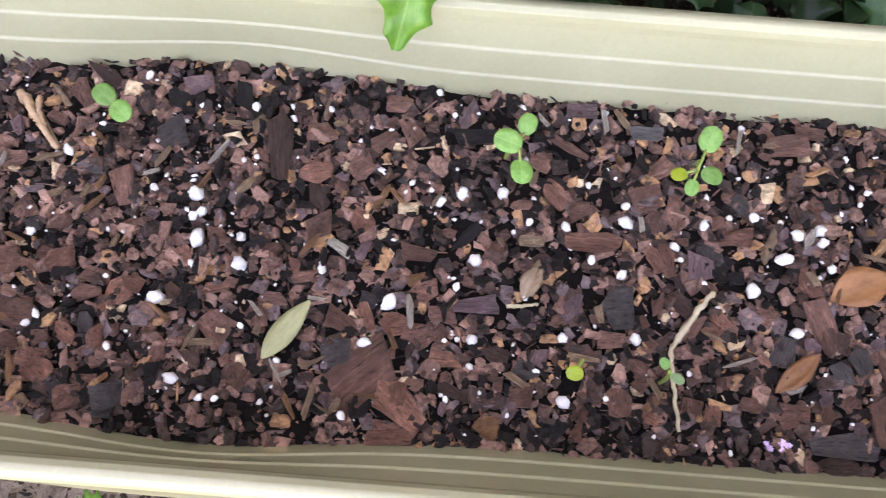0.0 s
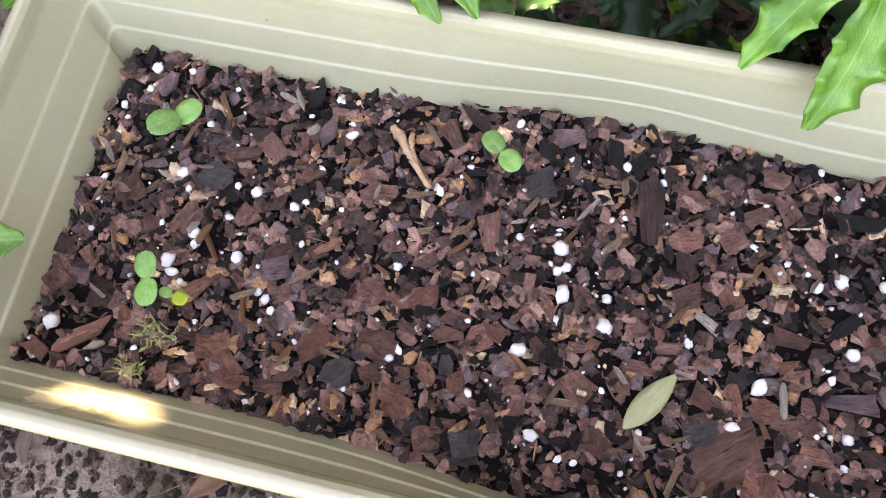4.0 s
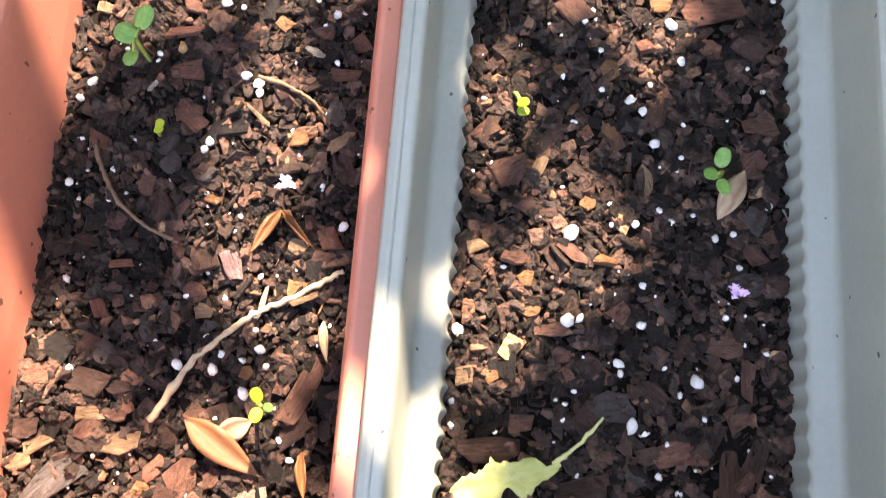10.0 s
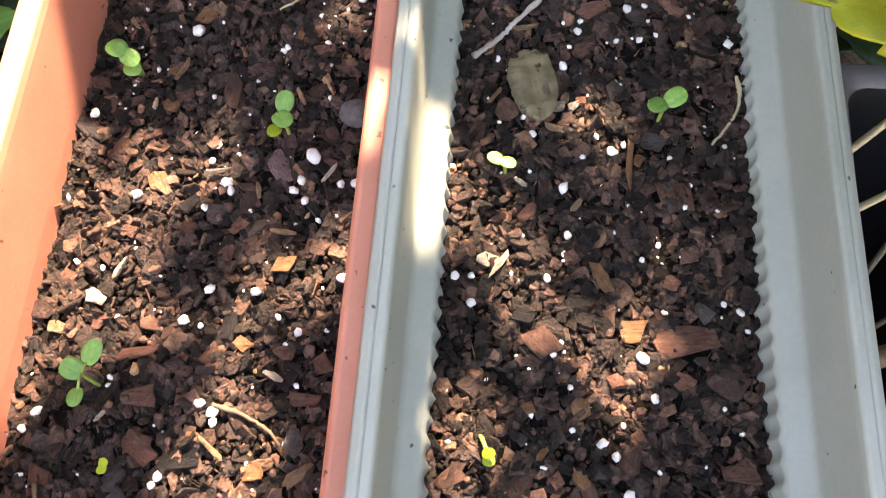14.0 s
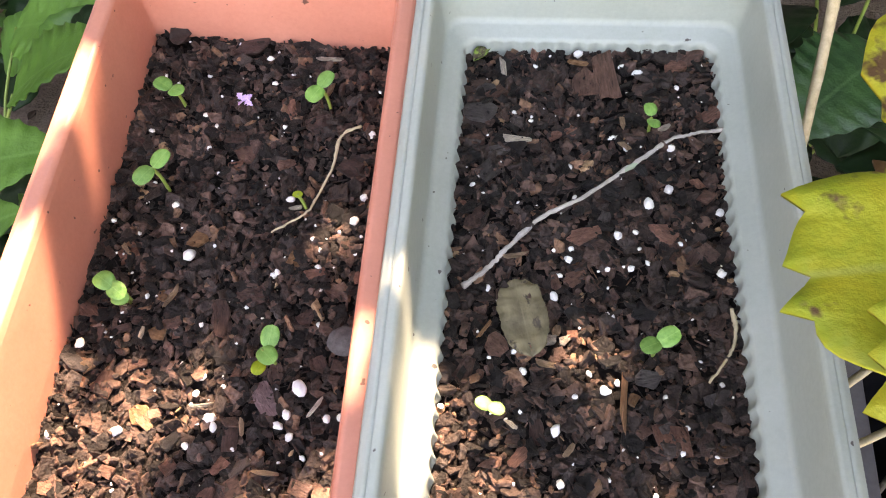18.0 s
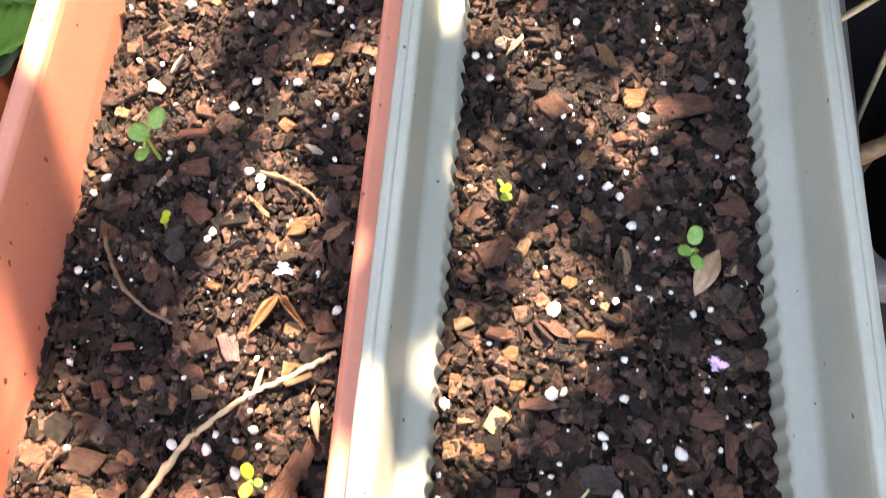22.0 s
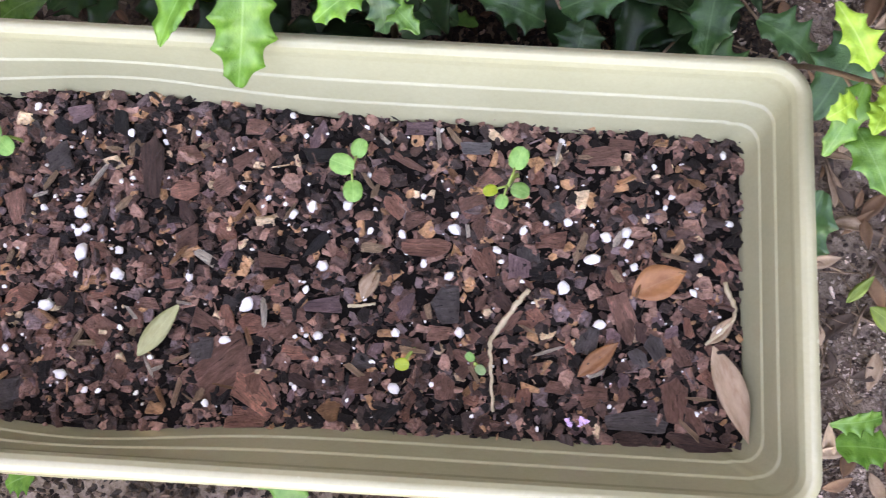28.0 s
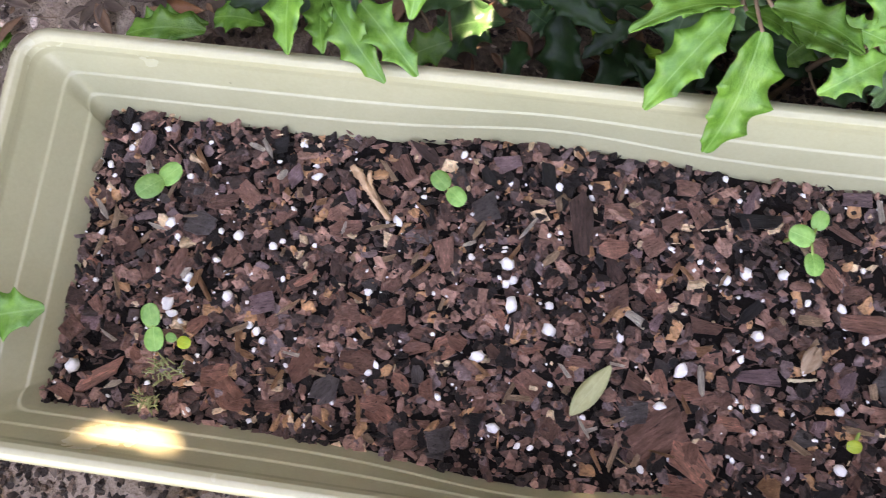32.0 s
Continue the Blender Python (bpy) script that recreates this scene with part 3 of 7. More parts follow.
# ---- leaves, twigs and seedlings ----
def leaf_shape(kind, seed, cuts=0):
    """A leaf of length 1 along x and width 1 across y, folded on its midrib, with the edge of its kind."""
    rng = random.Random(seed)
    n = cuts or (56 if kind == 'holly' else 40)
    spines = {'holly': rng.choice((2.4, 2.9, 3.4)), 'broad': 9, 'ragged': 4}.get(kind, 0)
    fold, arch, twist = rng.uniform(.16, .36), rng.uniform(.08, .24), rng.uniform(-.2, .2)
    if kind == 'dry':
        fold, arch, twist = rng.uniform(.12, .3), rng.uniform(-.1, .12), rng.uniform(-.2, .2)
    if kind == 'blunt':
        fold, arch, twist = .04, .05, .1
    if kind == 'flat':
        fold, arch, twist = .05, .06, 0
    if kind == 'round':
        n, fold, arch, twist = cuts or 18, .06, rng.uniform(.04, .12), 0
    rows = []
    ph = rng.uniform(0, 6)
    for i in range(n + 1):
        u = i / n
        if kind == 'round':
            w = math.sqrt(max(0, 1 - (2 * u - 1) ** 2)) ** .85
        elif kind == 'broad':
            w = math.sin(math.pi * u ** .62) ** .8
        elif kind == 'blunt':
            w = max(0.0, 1 - abs(2 * u - .94) ** 3.2 if u > .47 else 1 - abs(1 - u / .47) ** 2.2) ** .55
        elif kind in ('dry', 'flat'):
            w = math.sin(math.pi * u ** .85) ** (1.05 if kind == 'dry' else .9)
        else:
            w = math.sin(math.pi * min(1, u * .97 + .015) ** .78) ** .70
        row = []
        for side in (1, -1):
            e = w
            if spines:
                k = (u * (spines + .6) + (.5 if side < 0 else .0)) % 1.0
                depth = {'holly': (.28, .37, .42, .33)[seed // 10 % 4], 'broad': .10, 'ragged': .5}[kind]
                e = w * (1 - depth + depth * (abs(2 * ((k + .06) % 1.0) - 1) ** 2.3 if kind == 'holly' else k ** 1.9)) * (1 + .10 * depth * math.sin(7 * u + ph))
            if kind == 'blunt':
                e = w * (1 + .16 * noise.noise((u * 7, side * 3, seed)) + .08 * noise.noise((u * 23, side * 5, seed)))
            if kind == 'ragged':
                e = w ** 1.1 * (.66 + .42 * ((u * 2.3 + (.55 if side < 0 else 0)) % 1.0) ** 1.4 + .85 * noise.noise((u * 5, side * 3, seed)) + .35 * noise.noise((u * 17, side * 3, seed)))
            wav = (.045 if kind == 'holly' else .035) * math.cos((u * (spines + .6) + (.5 if side < 0 else 0)) * 2 * math.pi) if spines else .02 * math.sin(9 * u + ph)
            for q in (.5, 1.0) if side > 0 else (.5, 1.0):
                y = side * .5 * e * q
                z = fold * abs(y) + wav * q * w - arch * (2 * u - 1) ** 2 + arch + twist * y * (u - .3)
                if kind == 'blunt':
                    z += .16 * noise.noise((u * 4, y * 5 + 3, seed)) + .08 * noise.noise((u * 9, y * 11, seed))
                if kind == 'dry':
                    z += .25 * y * y
                row.append((u, y, z))
        mid = (u, 0, -arch * (2 * u - 1) ** 2 + arch - .012)
        rows.append([row[3], row[2], mid, row[0], row[1]])
    verts = [p for r in rows for p in r]
    faces = [(i * 5 + k, (i + 1) * 5 + k, (i + 1) * 5 + k + 1, i * 5 + k + 1) for i in range(n) for k in range(4)]
    t = .016
    m = len(verts)
    verts += [(x, y, z - t) for x, y, z in verts]
    faces += [tuple(m + q for q in reversed(f)) for f in faces]
    for i in range(n):
        for k in (0, 4):
            a, b = i * 5 + k, (i + 1) * 5 + k
            faces.append((a, b, b + m, a + m) if k else (b, a, a + m, b + m))
    return verts, faces


def lobed_leaf(seed):
    """A vine leaf of radius 1 round its stalk: five toothed lobes, cupped, with raised nerves."""
    rng = random.Random(seed)
    n, rows = 150, 9
    verts, faces = [(0, 0, 0)], []
    for i in range(n):
        a = 2 * math.pi * i / n
        lobe = .58 + .36 * abs(math.cos(2.5 * a)) ** .55
        lobe *= 1.0 - .72 * math.exp(-((a - math.pi) / .22) ** 2)
        tooth = (i * 27 / n + 1.1 * noise.noise((3 * math.cos(a), 3 * math.sin(a), seed + 2))) % 1.0
        edge = lobe * (1 + .11 * tooth ** 1.3 + .20 * noise.noise((2 * math.cos(a), 2 * math.sin(a), seed)))
        for k in range(1, rows + 1):
            u = k / rows
            r = edge * u
            nerve = .03 * abs(math.sin(2.5 * a)) * u
            verts.append((r * math.cos(a), r * math.sin(a), .10 * r * r + nerve + .05 * u * noise.noise((3 * r * math.cos(a), 3 * r * math.sin(a), seed + 5)) - .12 * max(0, u - .75) * (1 + math.sin(3 * a + seed))))
    for i in range(n):
        j = (i + 1) % n
        faces.append((0, 1 + i * rows, 1 + j * rows))
        faces += [(1 + i * rows + k, 2 + i * rows + k, 2 + j * rows + k, 1 + j * rows + k) for k in range(rows - 1)]
    m = len(verts)
    verts += [(x, y, z - .012) for x, y, z in verts]
    faces += [tuple(m + q for q in reversed(f)) for f in faces]
    faces += [((i + 1) * rows, m + (i + 1) * rows, m + ((i + 1) % n + 1) * rows, ((i + 1) % n + 1) * rows) for i in range(n)]
    return verts, faces


LEAF_SHAPE = {k: [leaf_shape(k, 10 * i + len(k)) for i in range(4)] for k in ('holly', 'broad', 'dry', 'blunt', 'round', 'ragged', 'flat')}
LOW_SHAPE = {k: [leaf_shape(k, 10 * i + len(k), c) for i in range(4)] for k, c in (('holly', 22), ('broad', 14), ('dry', 9))}
LEAF_CACHE = {}


def leaf_mesh(kind, tone, i):
    key = (kind, tone, i)
    if key not in LEAF_CACHE:
        LEAF_CACHE[key] = mesh_of("leaf", *LEAF_SHAPE[kind][i], LEAF[tone])
    return LEAF_CACHE[key]


def span(a, b, width, roll=0.0, hgt=None, up=(0, 0, 1)):
    """The pose that lays a leaf of length 1 from a to b, its face turned up."""
    a, b = Vector(a), Vector(b)
    x = b - a
    ln = x.length
    x.normalize()
    y = Vector(up).cross(x).normalized()
    z = x.cross(y)
    r = Matrix((x, y, z)).transposed().to_4x4()
    return Matrix.Translation(a) @ r @ Matrix.Rotation(radians(roll), 4, 'X') @ Matrix.Diagonal((ln, width, hgt or ln * .6, 1))


RNG = random.Random(77)


def dead_leaf(bed, x1, y1, x2, y2, width, tone):
    z1, z2 = bed.z(x1, y1) + .004, bed.z(x2, y2) + .005
    words = {'orange': "fallen orange-brown dry leaf lying on bark chips", 'tan': "curled tan dry leaf lying on bark chips", 'palegreen': "fallen sage green oval leaf on bark chips",
             'olive': "large withered olive-brown leaf lying on potting mix", 'yellowgreen': "torn wilted yellow-green leaf lying on potting mix", 'green': "half-decayed green leaf lying on potting mix",
             'black': "blackened rotten leaf lying on potting mix"}[tone]
    kind = {'yellowgreen': 'ragged', 'olive': 'blunt', 'palegreen': 'flat'}.get(tone, 'dry')
    bed.taken.append(((x1 + x2) / 2, (y1 + y2) / 2, .3 * width + .1 * math.hypot(x2 - x1, y2 - y1)))
    ob = put("fallen_leaf", leaf_mesh(kind, tone, RNG.randrange(4)), None, bed.m @ span((x1, y1, z1), (x2, y2, z2), width * 1.15, RNG.uniform(-8, 8), max(.02, .45 * width)))
    tagged(ob, words, "leaf")


def twig(bed, width, tone, *pts):
    r = width * .40
    line = smooth_line([(x, y, bed.z(x, y) + .004 + r) for x, y in pts], 9)
    n = len(line)
    rng = random.Random(n)
    line = [p + Vector((rng.uniform(-1, 1), rng.uniform(-1, 1), rng.uniform(-.5, .5))) * r * .42 for p in line]
    knots = [rng.uniform(0, n) for _ in range(2 + n // 12)]
    rad = [r * (1.12 - .42 * i / n) * (1 + .20 * noise.noise((i * .45, n, 3)) + .45 * max(math.exp(-((i - k) / .9) ** 2) for k in knots)) for i in range(n)]
    words = {'tan': "dry pale tan twig lying on bark chips", 'grey': "grey lichened twig lying across potting mix", 'brown': "thin brown curved twig on potting mix", 'straw': "split orange-tan wood splinter lying on bark chips", 'yellowgreen': "wilted yellow-green leaf stalk on potting mix"}[tone]
    ob = put("twig", mesh_of("twig", *tube(line, rad, 9, .16, n), TWIG[tone]), None, bed.m)
    tagged(ob, words, "twig")


def petals(bed, x, y, rad):
    z = bed.z(x, y) + .004
    t = thing("flower", bed.m @ Matrix.Translation((x, y, z)), "fallen crinkled lilac flower petals on potting mix", "flower")
    rng = random.Random(int(x * 1e4))
    for k in range(5):
        a = rng.uniform(0, 6.28)
        d = Vector((math.cos(a), math.sin(a), rng.uniform(.1, .6)))
        if ("round", "lilac", k % 4) not in LEAF_CACHE:
            LEAF_CACHE["round", "lilac", k % 4] = mesh_of("petal", *LEAF_SHAPE['ragged'][k % 4], LILAC)
        put("petal", LEAF_CACHE["round", "lilac", k % 4], t, span((0, 0, 0), d * rad * rng.uniform(.8, 1.3), rad * rng.uniform(.7, 1.0), rng.uniform(-30, 30), rad * .8))


def seedling(bed, x, y, tall, *cotyledons):
    z = bed.z(x, y)
    tall -= z - bed.depth
    t = thing("seedling", bed.m @ Matrix.Translation((x, y, z)), "young green seedling with round seed leaves in potting mix" if len(cotyledons) > 1 else "tiny yellow-green sprout emerging from potting mix", "seedling", "seedlings")
    rng = random.Random(int(abs(x) * 1e4) + 3)
    cx, cy = sum(c[0] for c in cotyledons) / len(cotyledons) - x, sum(c[1] for c in cotyledons) / len(cotyledons) - y
    top = Vector((cx, cy, tall - .0015))
    put("stem", mesh_of("stem", *tube(smooth_line([(0, 0, -.004), (cx * .3, cy * .3, tall * .5), tuple(top)], 3), .0009, 6), STEM), t)
    for lx, ly, r, tone in cotyledons:
        c = Vector((lx - x, ly - y, tall + rng.uniform(-.001, .0015)))
        d = (c - top)
        d.z = 0
        d = d.normalized() if d.length > 1e-5 else Vector((1, 0, 0))
        a, b = c - d * r * 1.05, c + d * r * 1.05
        a.z -= .0012
        b.z += rng.uniform(-.002, .002)
        put("seed_leaf", leaf_mesh('round', tone, rng.randrange(4)), t, span(a, b, 1.75 * r, rng.uniform(-12, 12), r * 1.2), "yellow-green seed leaf" if tone == 'y' else "")
        if (a - top).length > .003:
            put("stalk", mesh_of("stalk", *tube([top, (top + a) / 2 + Vector((0, 0, .0006)), a + d * r * .2], .0006, 5), STEM), t)


# ---- things laid on the growing media ----

# plain walls, unseen, added round the planters to block sky light
SHADE_WALL = plain("shade_wall", (.10, .095, .085), (.16, .15, .13), 3, .9, .4, .004, fine=60)
V, F = lofted([[(-3.5, 2.5, z), (3.5, 2.5, z), (3.5, 2.7, z), (-3.5, 2.7, z)] for z in (-.2, 2.2)], True)
tagged(put("wall_north", mesh_of("wall_north", V, F, SHADE_WALL, False)), "plain grey-brown wall, unseen, added to block side light", "wall", kind="structure")
V, F = lofted([[(2.6, -2.5, z), (2.8, -2.5, z), (2.8, 2.5, z), (2.6, 2.5, z)] for z in (-.2, 4.0)], True)
tagged(put("wall_east", mesh_of("wall_east", V, F, SHADE_WALL, False)), "plain grey-brown wall, unseen, added to block side light", "wall", kind="structure")
V, F = lofted([[(-2.4, -2.5, z), (-2.2, -2.5, z), (-2.2, 2.5, z), (-2.4, 2.5, z)] for z in (-.2, 2.8)], True)
tagged(put("wall_west", mesh_of("wall_west", V, F, SHADE_WALL, False)), "plain grey-brown wall, unseen, added to block side light", "wall", kind="structure")
for name_, xa, xb in (("wall_north_west", -3.5, .30), ("wall_north_east", 1.40, 2.6)):
    V, F = lofted([[(xa, 2.503, z), (xb, 2.503, z), (xb, 2.697, z), (xa, 2.697, z)] for z in (2.2, 4.5)], True)
    tagged(put(name_, mesh_of(name_, V, F, SHADE_WALL, False)), "tall grey-brown wall piece, unseen, added to block sky light", "wall", kind="structure")
chip(green, 0.0343, -0.0520, 0.0387, 0.0215, 39, 'm')
chip(green, 0.0487, -0.0639, 0.0261, 0.0160, -39, 'r')
chip(green, 0.0471, -0.0766, 0.0240, 0.0133, 2, 'r')
chip(green, 0.1405, -0.0152, 0.0176, 0.0203, 5, 'g')
chip(green, 0.0798, -0.0194, 0.0231, 0.0087, 5, 'p')
chip(green, -0.0134, 0.0469, 0.0348, 0.0127, -82, 'd')
chip(green, -0.0541, 0.0733, 0.0143, 0.0128, 11, 'p')
chip(green, -0.0326, 0.0671, 0.0178, 0.0080, -79, 'k')
chip(green, -0.0952, 0.0734, 0.0244, 0.0072, -33, 'd')
chip(green, -0.1070, 0.0649, 0.0168, 0.0114, -57, 'm')
chip(green, -0.0789, 0.0214, 0.0186, 0.0135, -82, 'm')
chip(green, 0.0717, 0.0565, 0.0267, 0.0090, 8, 'k')
chip(green, 0.0361, 0.0702, 0.0144, 0.0113, -7, 'm')
chip(green, 0.1270, 0.0125, 0.0260, 0.0096, -1, 'r')
chip(green, 0.1101, 0.0335, 0.0161, 0.0097, -56, 'r')
chip(green, 0.1559, 0.0061, 0.0175, 0.0076, -55, 'r')
chip(green, 0.1020, -0.0051, 0.0148, 0.0082, 53, 't')
chip(green, 0.1004, 0.0107, 0.0137, 0.0055, -1, 't')
chip(green, 0.0511, -0.0104, 0.0110, 0.0060, 12, 'o')
chip(green, -0.1417, -0.0419, 0.0196, 0.0138, 70, 'r')
chip(green, -0.1158, -0.0388, 0.0179, 0.0137, 5, 'm')
chip(green, -0.1310, -0.0525, 0.0169, 0.0096, 45, 'g')
chip(green, -0.1062, -0.0570, 0.0154, 0.0095, -5, 'r')
chip(green, -0.0710, -0.0691, 0.0135, 0.0135, 11, 'g')
chip(green, -0.0862, -0.0725, 0.0122, 0.0095, 5, 'm')
chip(green, 0.0193, -0.0447, 0.0176, 0.0149, 10, 'g')
chip(green, 0.0208, -0.0310, 0.0201, 0.0095, -23, 'm')
chip(green, 0.0315, -0.0287, 0.0129, 0.0082, -66, 'r')
chip(green, 0.0446, -0.0309, 0.0136, 0.0103, 5, 'r')
chip(green, 0.0653, -0.0438, 0.0176, 0.0075, -3, 'r')
chip(green, 0.1365, -0.0305, 0.0134, 0.0094, 5, 'm')
chip(green, 0.1502, 0.0650, 0.0167, 0.0078, 0, 's')
chip(green, 0.2162, 0.0616, 0.0207, 0.0061, 5, 'm')
chip(green, 0.1226, 0.0742, 0.0182, 0.0070, 1, 'p')
chip(green, 0.1895, 0.0189, 0.0179, 0.0076, 10, 'r')
chip(green, 0.1824, -0.0215, 0.0092, 0.0121, -42, 'r')
chip(green, 0.0652, -0.0249, 0.0149, 0.0081, 5, 'm')
chip(green, 0.0025, -0.0128, 0.0151, 0.0055, 5, 'm')
chip(green, -0.1838, -0.0519, 0.0138, 0.0096, 17, 'r')
chip(green, -0.1715, -0.0664, 0.0163, 0.0068, 10, 'r')
chip(green, 0.0502, 0.0013, 0.0194, 0.0082, -3, 'm')
chip(green, 0.0080, 0.0093, 0.0155, 0.0111, 32, 'm')
chip(green, 0.0034, 0.0345, 0.0154, 0.0112, 10, 'r')
chip(green, 0.0232, 0.0399, 0.0126, 0.0126, 32, 'm')
chip(green, -0.0623, 0.0467, 0.0177, 0.0127, 24, 'g')
chip(green, 0.2278, -0.0220, 0.0162, 0.0085, -75, 'm')
chip(green, 0.2123, -0.0552, 0.0145, 0.0092, 5, 'm')
chip(green, -0.0242, 0.0553, 0.0110, 0.0073, 74, 't')
chip(green, 0.0857, -0.0702, 0.0114, 0.0117, 5, 'o')
chip(green, 0.2045, 0.0161, 0.0171, 0.0038, 68, 't')
chip(green, 0.0472, -0.0614, 0.0135, 0.0094, -97, 'r')
chip(green, 0.1215, 0.0267, 0.0112, 0.0110, 12, 'm')
chip(green, -0.0094, -0.0235, 0.0167, 0.0068, -4, 'm')
chip(green, -0.1160, -0.0511, 0.0114, 0.0077, -8, 'm')
chip(green, -0.0358, 0.0018, 0.0120, 0.0078, -39, 'm')
chip(green, -0.0676, -0.0220, 0.0125, 0.0077, -21, 'r')
chip(green, 0.0886, -0.0403, 0.0143, 0.0081, -17, 'd')
chip(green, 0.1004, -0.0571, 0.0134, 0.0107, 11, 'm')
chip(green, 0.0709, -0.0566, 0.0154, 0.0080, -26, 'd')
chip(green, 0.1560, -0.0138, 0.0100, 0.0059, 60, 'm')
chip(green, 0.1390, 0.0518, 0.0108, 0.0039, -48, 'o')
chip(green, 0.1144, 0.0568, 0.0247, 0.0039, -23, 'm')
chip(green, 0.2223, 0.0708, 0.0167, 0.0055, 175, 'm')
chip(green, -0.0884, -0.0274, 0.0151, 0.0096, 10, 'm')
chip(green, -0.0935, -0.0450, 0.0118, 0.0077, -38, 'r')
chip(green, 0.0185, 0.0005, 0.0130, 0.0050, -27, 'w')
chip(green, -0.0361, -0.0136, 0.0124, 0.0050, -175, 'o')
twig(green, 0.0042, 'straw', (-0.1335, 0.0625), (-0.1262, 0.0535), (-0.1190, 0.0440), (-0.1105, 0.0350))
twig(green, 0.0026, 'straw', (-0.1245, 0.0600), (-0.1225, 0.0520), (-0.1185, 0.0455))
chip(green, 0.0735, 0.0118, 0.0208, 0.0060, 47, 'k')
chip(green, 0.2271, -0.0165, 0.0234, 0.0111, -68, 'm')
chip(green, 0.2431, -0.0322, 0.0186, 0.0096, -58, 'g')
chip(green, 0.2548, -0.0329, 0.0156, 0.0096, -58, 'm')
chip(green, 0.2526, -0.0553, 0.0228, 0.0141, -88, 'm')
chip(green, 0.2685, -0.0457, 0.0132, 0.0082, -35, 'r')
chip(green, 0.2766, -0.0546, 0.0130, 0.0095, -52, 'd')
chip(green, 0.2392, -0.0488, 0.0112, 0.0068, 32, 'm')
chip(green, 0.2609, -0.0097, 0.0125, 0.0083, -3, 'm')
chip(green, 0.2142, 0.0651, 0.0204, 0.0080, 12, 'm')
chip(green, 0.2629, 0.0537, 0.0120, 0.0043, -18, 'o')
chip(green, 0.2741, 0.0108, 0.0111, 0.0070, -60, 'r')
chip(green, 0.2347, -0.0668, 0.0325, 0.0122, 5, 'g')
chip(green, 0.2671, -0.0777, 0.0268, 0.0054, -2, 'd')
chip(green, 0.2048, 0.0154, 0.0175, 0.0037, 68, 't')
chip(green, 0.1542, -0.0558, 0.0106, 0.0038, 43, 'o')
chip(green, 0.2489, 0.0259, 0.0065, 0.0039, 30, 'o')
chip(green, 0.1927, 0.0190, 0.0141, 0.0079, -3, 'r')
chip(green, 0.1835, -0.0184, 0.0097, 0.0072, -42, 'r')
chip(green, 0.1719, -0.0212, 0.0198, 0.0083, 48, 'm')
chip(green, 0.2374, 0.0427, 0.0091, 0.0074, 22, 'm')
chip(green, 0.2122, -0.0578, 0.0156, 0.0060, -162, 'm')
chip(green, 0.1951, -0.0534, 0.0137, 0.0065, -2, 'm')
chip(green, 0.2278, -0.0548, 0.0112, 0.0060, -103, 'm')
chip(green, 0.2582, -0.0203, 0.0111, 0.0055, 97, 'r')
chip(green, 0.1594, 0.0070, 0.0159, 0.0079, -77, 'r')
chip(green, 0.2236, 0.0222, 0.0118, 0.0039, 62, 'w')
chip(green, -0.2161, -0.0027, 0.0215, 0.0134, 81, 'm')
chip(green, -0.2440, -0.0416, 0.0167, 0.0162, -2, 'd')
chip(green, -0.2461, -0.0619, 0.0313, 0.0102, 34, 'r')
chip(green, -0.1873, -0.0541, 0.0172, 0.0115, 8, 'r')
chip(green, -0.1436, -0.0427, 0.0186, 0.0142, 56, 'r')
chip(green, -0.1158, -0.0376, 0.0183, 0.0141, 7, 'm')
chip(green, -0.1669, -0.0142, 0.0175, 0.0102, 17, 'p')
chip(green, -0.1387, 0.0352, 0.0100, 0.0082, 44, 'm')
chip(green, -0.1973, 0.0358, 0.0151, 0.0090, 18, 'm')
chip(green, -0.2451, 0.0623, 0.0129, 0.0092, 66, 'p')
chip(green, -0.1744, 0.0688, 0.0151, 0.0091, 13, 'k')
chip(green, -0.0799, 0.0215, 0.0100, 0.0158, 7, 'm')
chip(green, -0.1331, 0.0069, 0.0140, 0.0081, -63, 'd')
chip(green, -0.1886, 0.0066, 0.0121, 0.0118, 54, 'm')
chip(green, -0.1282, -0.0532, 0.0197, 0.0113, 65, 'g')
chip(green, -0.0706, -0.0727, 0.0137, 0.0150, 8, 'g')
chip(green, -0.1739, -0.0670, 0.0156, 0.0071, 13, 'r')
chip(green, -0.1562, -0.0653, 0.0141, 0.0073, 8, 'm')
chip(green, -0.1031, -0.0602, 0.0170, 0.0106, -26, 'r')
chip(green, -0.0874, -0.0710, 0.0140, 0.0110, 19, 'm')
chip(green, -0.1210, 0.0487, 0.0326, 0.0041, -50, 't')
chip(green, -0.0947, 0.0439, 0.0112, 0.0029, -42, 'o')
chip(green, -0.1590, 0.0442, 0.0077, 0.0030, -74, 't')
chip(green, -0.1098, 0.0149, 0.0127, 0.0040, 20, 't')
chip(green, -0.1256, 0.0144, 0.0081, 0.0035, 53, 't')
chip(green, -0.0266, 0.0264, 0.0122, 0.0045, 49, 't')
chip(green, -0.2018, -0.0091, 0.0228, 0.0024, -49, 'o')
chip(green, -0.1508, -0.0012, 0.0263, 0.0041, 30, 'r')
chip(green, -0.2134, 0.0554, 0.0250, 0.0033, -57, 'o')
chip(green, -0.1574, -0.0481, 0.0089, 0.0034, -20, 'o')
chip(green, -0.1056, -0.0735, 0.0103, 0.0039, -35, 't')
chip(green, -0.1721, -0.0415, 0.0098, 0.0034, -18, 'o')
chip(green, -0.2001, -0.0301, 0.0129, 0.0076, 49, 'r')
chip(green, -0.1917, 0.0546, 0.0062, 0.0048, -2, 'r')
